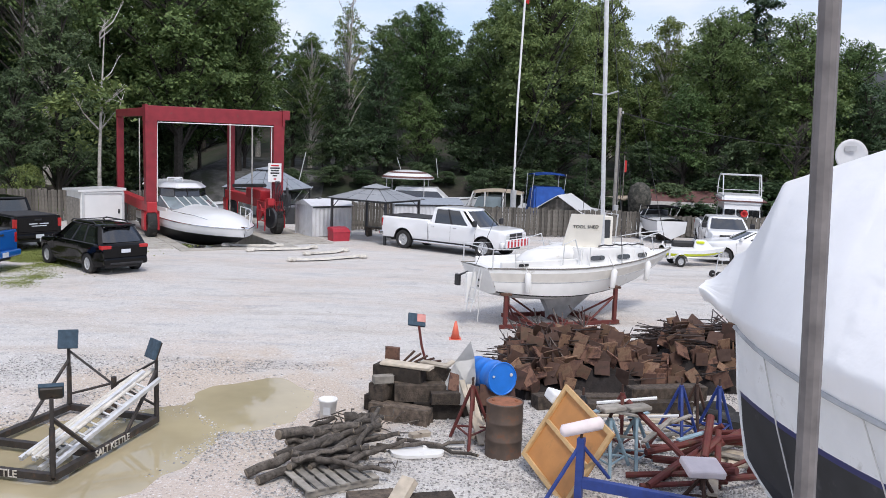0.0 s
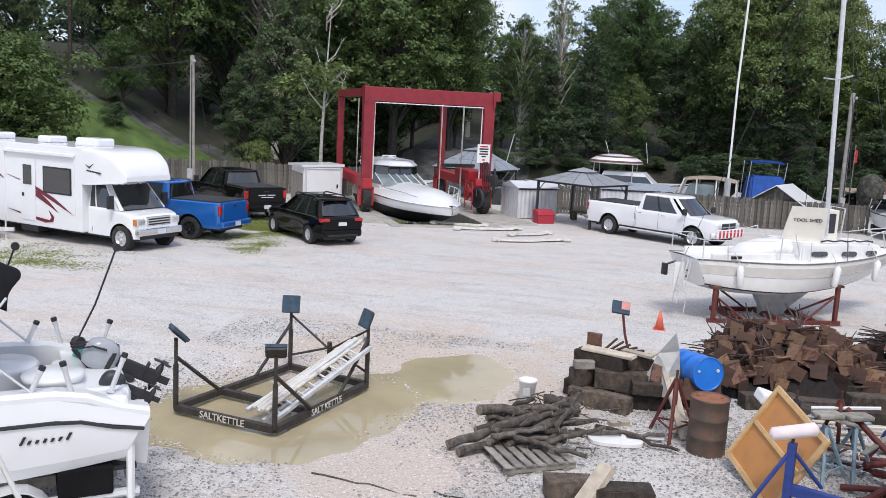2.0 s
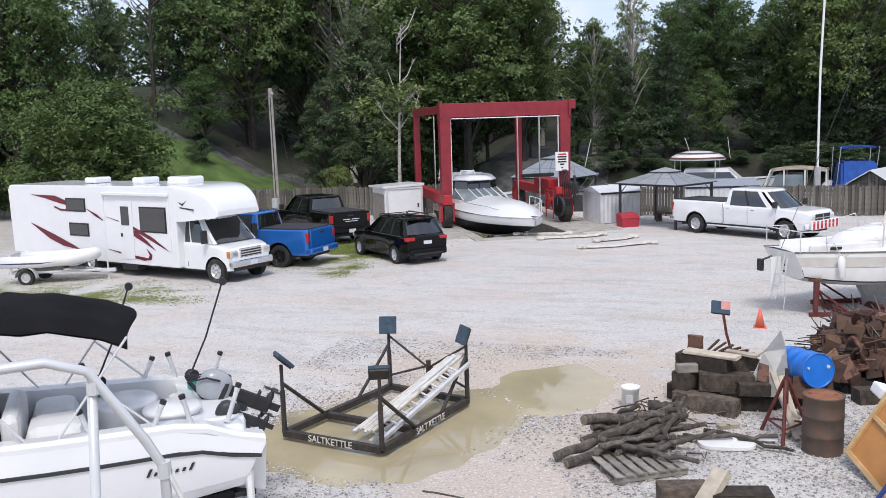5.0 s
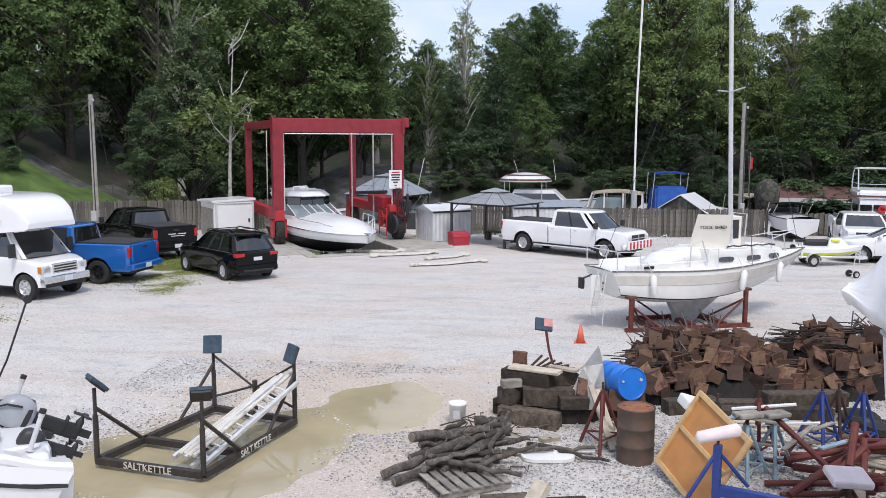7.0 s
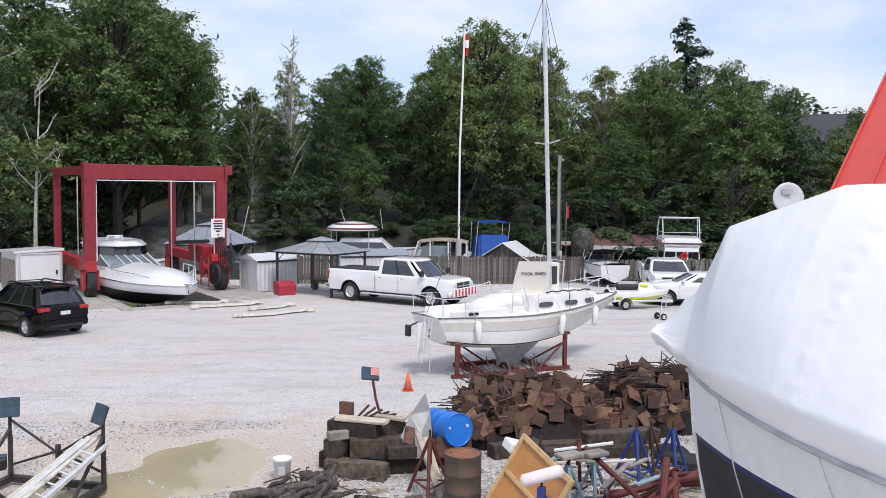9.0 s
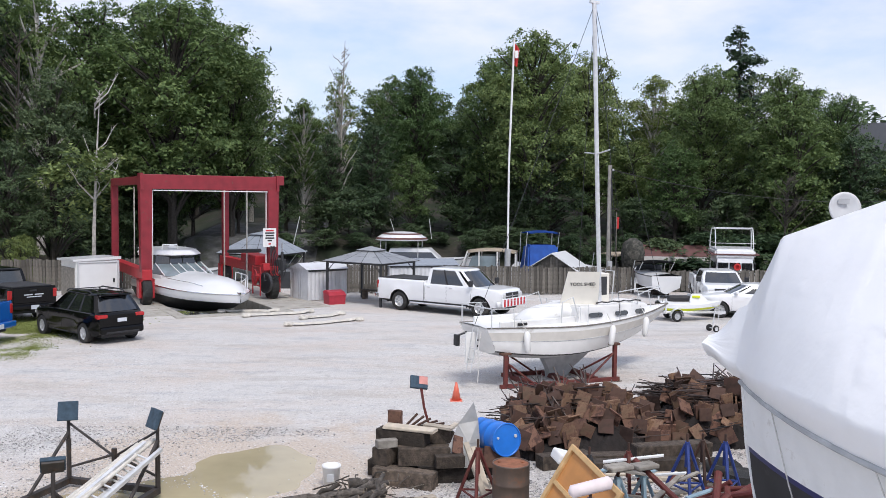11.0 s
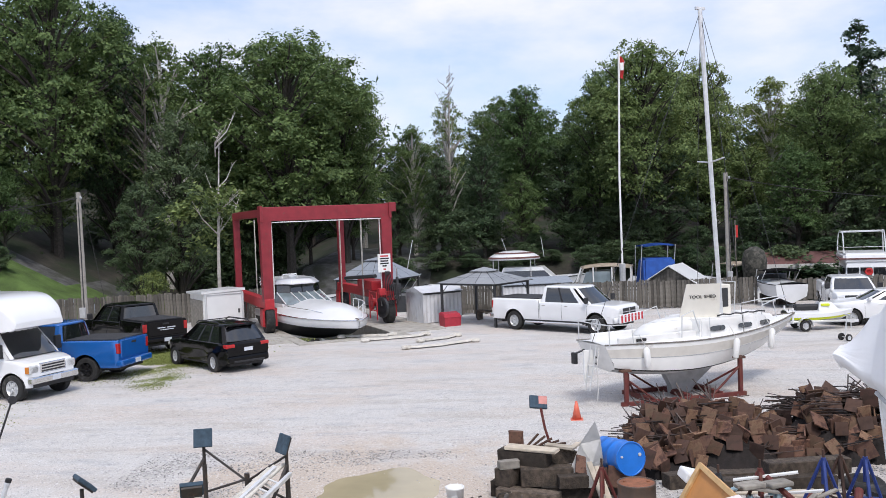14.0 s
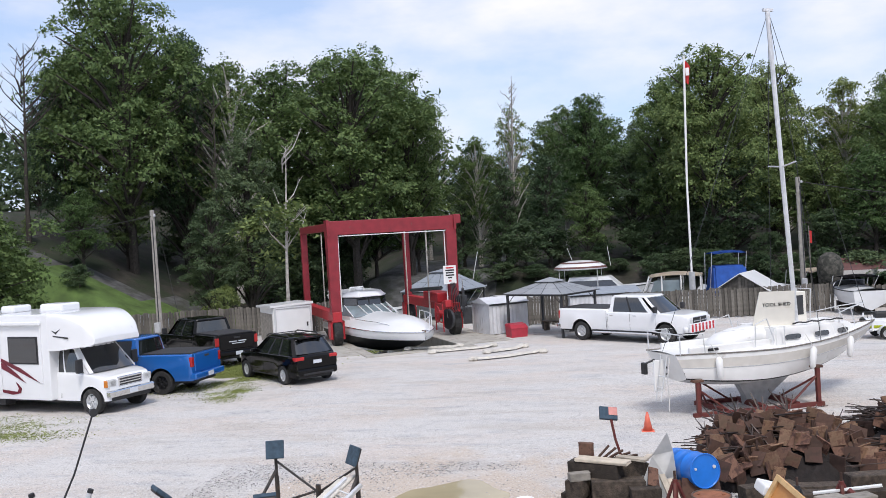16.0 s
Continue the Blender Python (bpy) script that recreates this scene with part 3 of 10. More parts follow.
# ---- trees ----
def leaf_mesh(name, lobes, count, size, material, seed, droop=0.0, per=34, spray=3.4):
    """Leaves gathered in flat drooping sprays that cover the shells of the lobes (centre, radii)."""
    rng = np.random.default_rng(seed)
    vol = np.array([r[0] * r[1] + r[0] * r[2] for _, r in lobes])
    n = max(len(lobes), count // per)
    pick = rng.choice(len(lobes), n, p=vol / vol.sum())
    c = np.array([l[0] for l in lobes])[pick]
    r = np.array([l[1] for l in lobes])[pick]
    d = rng.normal(size=(n, 3))
    d /= np.linalg.norm(d, axis=1)[:, None]
    d[:, 2] = np.where(d[:, 2] < -0.45, -d[:, 2], d[:, 2])
    mid = c + d * r * (1.0 - np.abs(rng.normal(size=(n, 1))) * 0.20 + rng.normal(size=(n, 1)) * 0.10)
    wide = size * spray * rng.uniform(0.6, 1.4, n)
    k = rng.integers(0, n, count)
    dk, wk = d[k], wide[k][:, None]
    q = rng.normal(size=(count, 3)) * np.array((0.62, 0.62, 0.26))
    p = mid[k] + q * wk
    p[:, 2] -= 0.30 * (q[:, 0] ** 2 + q[:, 1] ** 2) * wk[:, 0]
    nrm = dk * 0.6 + rng.normal(size=(count, 3)) * 0.50
    nrm[:, 2] += 0.75
    nrm /= np.linalg.norm(nrm, axis=1)[:, None]
    t = np.cross(nrm, rng.normal(size=(count, 3)))
    t /= np.linalg.norm(t, axis=1)[:, None]
    b = np.cross(nrm, t)
    s = size * rng.uniform(0.5, 1.25, (count, 1))
    t, b = t * s, b * s * 0.66
    t[:, 2] -= droop * s[:, 0]
    v = np.stack([p - t, p + t * 0.9 - b * 0.9, p + t * 0.6 + b], 1).reshape(-1, 3)
    f = np.arange(count * 3).reshape(-1, 3)
    me = bpy.data.meshes.new(name)
    me.from_pydata(v.tolist(), [], f.tolist())
    me.materials.append(material)
    return me


def broad_lobes(h, w, base, n, seed):
    """Lobes of a crown of unit shape: total height h, half width w, crown starting at base."""
    rng = random.Random(seed)
    out = []
    for k in range(n):
        f = (k + 0.5) / n
        z = base + (h - base) * (0.08 + 0.84 * f)
        env = w * (0.45 + 0.75 * math.sin(math.pi * min(1, 0.22 + 0.72 * f)))* (1.0 if f < 0.75 else 1.0 - 1.6 * (f - 0.75))
        a = k * 2.4 + rng.uniform(-0.5, 0.5)
        rr = env * rng.uniform(0.25, 0.72)
        s = w * rng.uniform(0.24, 0.46) * (1.0 if f < 0.8 else 0.8)
        out.append(((rr * math.cos(a), rr * math.sin(a), z), (s, s, s * rng.uniform(0.6, 0.85))))
        # small sprays standing out of the outline
        for _ in range(2):
            b, q = a + rng.uniform(-1.2, 1.2), s * rng.uniform(0.25, 0.45)
            out.append((((rr + s * 0.8) * math.cos(b), (rr + s * 0.8) * math.sin(b), z + rng.uniform(-0.3, 0.9) * s), (q, q, q * 0.7)))
    out.append(((0, 0, h - w * 0.30), (w * 0.30, w * 0.30, w * 0.30)))
    return out


def tree_kind(name, h, w, base, n, leaves, size, material, bark, seed, lean=0.0):
    """A template: trunk with limbs, and a crown; returned as meshes to share."""
    rng = random.Random(seed)
    lobes = broad_lobes(h, w, base, n, seed)
    bm = bmesh.new()
    r0 = 0.022 * h
    tube(bm, [(0, 0, -0.6), (0.02 * h * lean, 0, h * 0.25), (0.03 * h * lean, 0.05, h * 0.5), (0.02 * h, 0, h * 0.82)], r0, 7, r0 * 0.22)
    for (c, r) in lobes[::2]:
        z0 = max(base * 0.6, c[2] - rng.uniform(0.12, 0.25) * h)
        tube(bm, [(0, 0, z0), (c[0] * 0.5, c[1] * 0.5, z0 + (c[2] - z0) * 0.6), c], r0 * 0.4, 5, r0 * 0.1)
    trunk = bpy.data.meshes.new("trunk")
    bm.to_mesh(trunk)
    bm.free()
    trunk.materials.append(bark)
    return trunk, leaf_mesh("crown", lobes, leaves, size, material, seed), h


K_OAK = tree_kind("oak", 18.0, 6.2, 4.0, 40, 40000, 0.155, L_MID, M_BARK, 3)
K_MAPLE = tree_kind("maple", 18.0, 5.2, 3.0, 38, 34000, 0.15, L_MID, M_BARK, 8)
K_TALL = tree_kind("tall", 18.0, 3.6, 2.0, 32, 26000, 0.14, L_DARK, M_BARK, 14)
K_DARK = tree_kind("dark", 18.0, 5.0, 1.5, 36, 32000, 0.155, L_DARK, M_BARK, 21)
K_POPLAR = tree_kind("poplar", 18.0, 4.2, 4.5, 30, 21000, 0.14, L_LIGHT, M_BIRCH, 27)
K_THIN = tree_kind("thin", 18.0, 3.4, 6.0, 24, 9000, 0.14, L_MID, M_BIRCH, 33)
K_ROUND = tree_kind("round", 8.0, 4.2, 0.8, 44, 38000, 0.115, L_LIGHT, M_BARK, 40)
K_BUSH = tree_kind("bush", 5.0, 2.2, 0.2, 16, 7000, 0.12, L_LIGHT, M_BARK, 52)
K_SHRUB = tree_kind("shrub", 5.0, 2.6, 0.2, 16, 6500, 0.15, L_DARK, M_BARK, 47)
# coarser crowns for the wood behind
B_OAK = tree_kind("oak", 18.0, 6.2, 4.0, 34, 14500, 0.23, L_MID, M_BARK, 61)
B_MAPLE = tree_kind("maple", 18.0, 5.2, 3.0, 34, 13500, 0.22, L_MID, M_BARK, 62)
B_TALL = tree_kind("tall", 18.0, 3.6, 2.0, 30, 11500, 0.20, L_DARK, M_BARK, 63)
B_DARK = tree_kind("dark", 18.0, 5.0, 1.5, 34, 13500, 0.22, L_DARK, M_BARK, 64)
B_POPLAR = tree_kind("poplar", 18.0, 4.2, 4.5, 28, 9500, 0.20, L_LIGHT, M_BIRCH, 65)


def plant(kind, x, y, height, label, wide=1.0, turn=0.0, name="tree", category="tree", group=""):
    trunk, crown, h = kind
    s = height / h
    ob = thing(name, label, category, Matrix.LocRotScale((x, y, ground_z(x, y) if y < 140 else 7), Euler((0, 0, turn)), (s * wide, s * wide, s)), group)
    shared("trunk", trunk, ob, Matrix())
    shared("crown", crown, ob, Matrix())
    return ob


SKYLINE = [(-60, 15), (-48, 16), (-40, 9), (-36, 8.6), (-34, 11), (-30, 16.5), (-26, 14.2), (-22.4, 11), (-20, 12), (-15.5, 12.4), (-12.5, 11), (-10.3, 9.2), (-9.3, 6.6), (-6.5, 6.3), (-4.4, 6.2), (-3, 8), (-0.4, 8.6), (1.6, 7.2), (2.2, 6.8), (5, 10.2), (7.7, 10.6), (9.8, 10.1), (12, 8.2), (13.2, 6.6), (15, 7.6), (17.5, 8.2), (21, 8.6), (23, 8.0), (25, 6.8), (27.5, 5.6), (31, 5.2), (40, 7), (60, 7)]


def skyline(az):
    for (a0, e0), (a1, e1) in zip(SKYLINE, SKYLINE[1:]):
        if a0 <= az <= a1:
            return e0 + (e1 - e0) * (az - a0) / (a1 - a0)
    return 7.0


def stand_tree(kind, az, dist, elev, label, wide=1.0, **kw):
    """A tree whose top shows at that elevation over the eye level of the yard's platform."""
    x, y = dist * math.sin(radians(az)), dist * math.cos(radians(az))
    h = 4.9 + dist * math.tan(radians(elev)) - ground_z(x, y)
    return plant(kind, x, y, h, label, wide, az * 0.7, **kw)


DECID = "tall leafy green tree on the wooded bank"
# the trees that make the skyline
for kind, az, dist, elev, wide, label in (
        (K_OAK, 6.9, 68, 10.6, 0.86, "broad dense dark green tree topping the bank"),
        (K_MAPLE, -0.6, 74, 8.7, 0.8, "light green rounded tree on the far bank"),
        (K_OAK, -16.0, 66, 12.3, 0.95, "broad dense green tree behind the lift"),
        (K_MAPLE, -20.2, 70, 11.8, 0.8, DECID), (K_MAPLE, -12.4, 69, 10.8, 0.8, DECID),
        (K_POPLAR, -2.2, 78, 8.0, 0.8, "airy pale green tree on the far bank"),
        (K_THIN, -5.6, 74, 8.2, 0.7, "thin half-bare tree with sparse leaves"),
        (K_THIN, -23.5, 66, 12.0, 0.8, "thin half-bare tree with sparse leaves"),
        (K_OAK, -29.8, 64, 16.2, 0.8, "very tall dark green tree on the hillside"),
        (K_DARK, -33.4, 66, 11.8, 0.65, "very tall dark green tree on the hillside"),
        (K_DARK, -26.4, 68, 14.0, 0.7, "very tall dark green tree on the hillside"),
        (K_TALL, -25.2, 55, 3.2, 1.05, "dense dark narrow tree behind the fence"),
        (K_TALL, -22.8, 57, 7.6, 0.9, "dense dark narrow tree behind the fence"),
        (K_MAPLE, 10.4, 73, 9.6, 0.7, DECID), (K_MAPLE, 4.2, 71, 9.2, 0.7, DECID),
        (K_POPLAR, 14.6, 76, 8.0, 0.9, "airy pale green tree on the far bank"),
        (K_OAK, 17.6, 72, 8.3, 0.75, DECID), (K_MAPLE, 22.4, 70, 8.2, 0.9, DECID), (K_OAK, 25.2, 74, 6.4, 0.7, DECID),
        (K_DARK, -38.5, 60, 8.6, 0.8, "very tall dark green tree on the hillside"), (K_OAK, -43.5, 58, 11.5, 0.8, "very tall dark green tree on the hillside"), (K_DARK, -49, 60, 15.0, 0.9, "very tall dark green tree on the hillside"),
        (K_POPLAR, -7.9, 72, 6.4, 0.8, "airy pale green tree on the far bank"), (K_MAPLE, 29.5, 76, 5.2, 0.8, DECID), (K_OAK, 34, 74, 6.5, 0.9, DECID)):
    stand_tree(kind, az, dist, elev, label, wide)

# the wood between and behind them
rnd = random.Random(77)
az = -52.0
while az < 44:
    kind = (B_DARK, B_MAPLE, B_TALL, B_DARK, B_POPLAR, B_OAK)[rnd.randrange(6)]
    drop = rnd.uniform(0.4, 2.6)
    stand_tree(kind, az, rnd.uniform(78, 92), skyline(az) - drop * 0.8, "leafy green tree in the wood behind", rnd.uniform(0.7, 0.95), group="wood on the bank")
    az += rnd.uniform(2.2, 3.4)
az = -50.0
while az < 42:
    kind = (B_OAK, B_TALL, B_MAPLE, B_DARK)[rnd.randrange(4)]
    top = min(skyline(az) - 2.0, rnd.uniform(2.4, 6.0))
    stand_tree(kind, az, rnd.uniform(67, 73) - (8 if az < -28 else 0), top, "dark green tree at the edge of the wood", rnd.uniform(0.8, 1.15), group="wood on the bank")
    az += rnd.uniform(2.4, 3.6)
az = -46.0
while az < 42:
    if not -14.6 < az < -11.2:
        stand_tree(K_SHRUB, az, rnd.uniform(66.5, 71) - (7 if az < -28 else 0), rnd.uniform(-0.9, 0.9), "dark leafy shrub under the trees", rnd.uniform(0.9, 1.3), name="shrub", category="shrub", group="undergrowth")
    az += rnd.uniform(2.0, 3.4)

# low growth along the water's edge
az = -9.0
while az < 32:
    stand_tree(K_SHRUB, az, rnd.uniform(63.5, 65.5), rnd.uniform(-2.3, -1.3), "low dark bush at the water's edge", rnd.uniform(1.2, 1.9), name="shrub", category="shrub", group="undergrowth")
    az += rnd.uniform(1.5, 2.6)


def far_woods():
    lobes = []
    rng = random.Random(5)
    for k in range(210):
        a = -56 + 0.5 * k
        d = rng.uniform(96, 108)
        e = rng.uniform(-0.5, max(1.0, skyline(a) - 3.0))
        lobes.append(((d * math.sin(radians(a)), d * math.cos(radians(a)), 4.9 + d * math.tan(radians(e))), (4.2, 4.2, 4.2)))
        lobes.append(((d * math.sin(radians(a)), d * math.cos(radians(a)), 5.5 + rng.uniform(0, 5)), (4.5, 4.5, 4.5)))
    single(new("far_woods", leaf_mesh("far_woods", lobes, 70000, 0.48, L_DARK, 4)), "deep dark green wood filling the bank behind", "woods", kind="stuff")


far_woods()
plant(K_ROUND, -29.4, 36.0, 7.6, "round bright green broadleaf tree beside the yard", 1.0, 0.4)
stand_tree(K_BUSH, -24.6, 50.5, -2.3, "bright green garden bush behind the fence", 0.75, name="shrub", category="shrub")
stand_tree(K_SHRUB, -33.0, 56.5, -0.4, "dark leafy shrub under the trees", 1.0, name="shrub", category="shrub")


def conifer(x, y, h, label):
    ob = thing("pine_tree", label, "tree", pose(x, y, ground_z(x, y)))
    bm = bmesh.new()
    tube(bm, [(0, 0, -0.5), (0, 0, h * 0.97)], 0.25, 6, 0.04)
    part("trunk", bm, M_BARK, ob)
    rng = random.Random(3)
    lobes = []
    limbs = bmesh.new()
    for tier in range(15):
        f = 0.30 + 0.66 * tier / 14
        reach = (1.04 - f) ** 0.75 * h * 0.24
        for k in range(6):
            c = k * 1.05 + tier * 0.6 + rng.uniform(-0.3, 0.3)
            r = reach * rng.choice((0.35, 0.6, 0.85, 1.0, 1.25))
            f = 0.30 + 0.66 * (tier + rng.uniform(-0.6, 0.6)) / 14
            tip = Vector((r * math.cos(c), r * math.sin(c), h * f + r * rng.uniform(0.05, 0.40)))
            tube(limbs, [(0, 0, h * f - 0.1), tip], 0.05, 4, 0.015)
            for q in (0.45, 0.75, 1.0):
                e = Vector((0, 0, h * f)).lerp(tip, q)
                lobes.append((tuple(e), (0.25 + 0.24 * r * q, 0.25 + 0.24 * r * q, 0.22 + 0.06 * r)))
    part("limbs", limbs, M_BARK, ob)
    lobes.append(((0, 0, h * 0.985), (0.25, 0.25, 0.35)))
    shared("crown", leaf_mesh("crown", lobes, 15000, 0.15, L_PINE, 6, spray=2.0), ob, Matrix())


conifer(80 * math.sin(radians(19.6)), 80 * math.cos(radians(19.6)), 17.6, "tall dark pine standing over the treeline")


def bare_tree(x, y, h, label, seed, bark, spread=0.22, n=26, leafy=None):
    ob = thing("bare_tree", label, "tree", pose(x, y, ground_z(x, y)))
    rng = random.Random(seed)
    bm = bmesh.new()
    tube(bm, [(0, 0, -0.4), (0.05, 0, h * 0.3), (0.15, 0.1, h * 0.6), (0.4, 0.1, h)], 0.013 * h, 6, 0.02)
    for k in range(n):
        f = rng.uniform(0.42, 0.95)
        a, L = rng.uniform(0, 6.28), h * spread * rng.uniform(0.4, 1.0) * (1.3 - f)
        p0 = Vector((0.15 * f, 0.05, h * f))
        p1 = p0 + Vector((math.cos(a) * L * 0.5, math.sin(a) * L * 0.5, L * 0.5))
        p2 = p0 + Vector((math.cos(a + 0.3) * L, math.sin(a + 0.3) * L, L * rng.uniform(0.7, 1.4)))
        tube(bm, [p0, p1, p2], 0.05, 4, 0.012)
        for q in range(3):
            e = p1.lerp(p2, rng.uniform(0, 0.9))
            tube(bm, [e, e + Vector((rng.uniform(-1, 1), rng.uniform(-1, 1), rng.uniform(0.2, 1.2))) * L * 0.3], 0.022, 3, 0.008)
    part("trunk", bm, bark, ob)
    if leafy:
        lobes = [((rng.uniform(-1.6, 1.6), rng.uniform(-1, 1), h * rng.uniform(0.35, 0.68)), (0.8, 0.8, 0.6)) for _ in range(14)]
        shared("crown", leaf_mesh("crown", lobes, 1300, 0.17, leafy, seed), ob, Matrix())
    return ob


def at_az(a, d):
    return d * math.sin(radians(a)), d * math.cos(radians(a))


bare_tree(*at_az(-20.6, 51), 10.6, "dying birch with bare white top branches", 4, M_BIRCH, 0.34, 11, leafy=L_MID)
bare_tree(*at_az(-5.6, 71), 15.3, "thin dead tree with bare grey twigs", 9, M_GREYWOOD, 0.16)
bare_tree(*at_az(-24.8, 63), 15.0, "leafless grey tree among the green crowns", 12, M_BARK, 0.3, 34)
bare_tree(*at_az(22.4, 64), 8.6, "leafless grey tree at the water's edge", 15, M_BARK, 0.3, 30)
bare_tree(*at_az(-35.6, 62), 13.0, "leafless grey tree among the green crowns", 18, M_BARK, 0.3, 30)


# ---- vehicles (x forward, y left) ----
def wheel(parent, x, y, r, w, rim, spokes=6, name="wheel"):
    s = 1 if y > 0 else -1
    m = Matrix.Translation((x, y, r)) @ pose(0, 0, 0, -90 * s, 0, 0)
    tyre = part(name, nl([(r * 0.62, -w / 2), (r * 0.93, -w / 2), (r, -w * 0.36), (r, w * 0.36), (r * 0.93, w / 2), (r * 0.62, w / 2), (r * 0.6, w * 0.2), (r * 0.6, -w * 0.3)], 20, m), M_TYRE, parent, smooth=False)
    bm = nl([(r * 0.02, w * 0.1), (r * 0.18, w * 0.36), (r * 0.2, w * 0.22), (r * 0.5, w * 0.16), (r * 0.63, w * 0.42), (r * 0.66, w * 0.44), (r * 0.6, -w * 0.3)], 20, m)
    for k in range(spokes):
        bx(bm, r * 0.12, r * 0.58, -r * 0.06, r * 0.06, w * 0.2, w * 0.36, m @ pose(0, 0, 0, 0, 0, 360 / spokes * k))
    part("rim", bm, rim, tyre)
    return tyre


def arch(cx, r, zc, z0):
    out = []
    for k in range(9):
        a = math.pi - math.pi * k / 8
        out.append((cx + r * math.cos(a), max(z0, zc + r * math.sin(a))))
    return out


def panel(prof, wfun, side, off=0.008):
    """Flat pieces lying on a body side."""
    return [(x, side * (wfun(x, z) + off), z) for x, z in prof]


def side_panels(name, prof, wfun, material, parent, label=""):
    made = []
    for s in (1, -1):
        made.append(part(name, ns(panel(prof, wfun, s), thick=0.008, up=(0, s, 0.15)), material, parent, label))
    return made


def shell(xs, z0, z1, w, rr=0.08, camber=0.03, n=6):
    """A body lofted along x: sides from z0(x) up to z1(x), rounded shoulders, crowned top."""
    bm = bmesh.new()
    rings = []
    for x in xs:
        lo, hi = z0(x), z1(x)
        q = min(rr, (hi - lo) * 0.4)
        half = [(w(x, lo + (hi - q - lo) * k / n), lo + (hi - q - lo) * k / n) for k in range(n + 1)]
        yb = w(x, hi - q)
        half += [(yb - q + q * math.cos(c), hi - q + q * math.sin(c)) for c in (0.5, 1.0, 1.5)]
        top = yb - q
        for t in (0.72, 0.4, 0.0):
            half.append((top * t, hi + camber * (1 - t * t)))
        rings.append([(x, y, z) for y, z in half] + [(x, -y, z) for y, z in half[-2::-1]])
    loft(bm, rings, cap=False, closed=False)
    for r in (rings[0], rings[-1]):
        bm.faces.new([bm.verts.new(p) for p in r])
    bmesh.ops.recalc_face_normals(bm, faces=bm.faces)
    return bm


def stations(x0, x1, wheels, r, extra=()):
    """Where the sections of a body lie: close at its ends and over the wheels."""
    xs = {x0, x0 + 0.02, x0 + 0.07, x0 + 0.16, x1, x1 - 0.02, x1 - 0.06, x1 - 0.13, x1 - 0.22}
    xs |= {x0 + (x1 - x0) * k / 22 for k in range(1, 22)}
    for c in wheels:
        xs = {x for x in xs if abs(x - c) > r + 0.03}
        xs |= {c + (r + 0.004) * math.cos(math.pi * k / 14) for k in range(15)} | {c - r - 0.02, c + r + 0.02}
    return sorted(xs | set(extra))


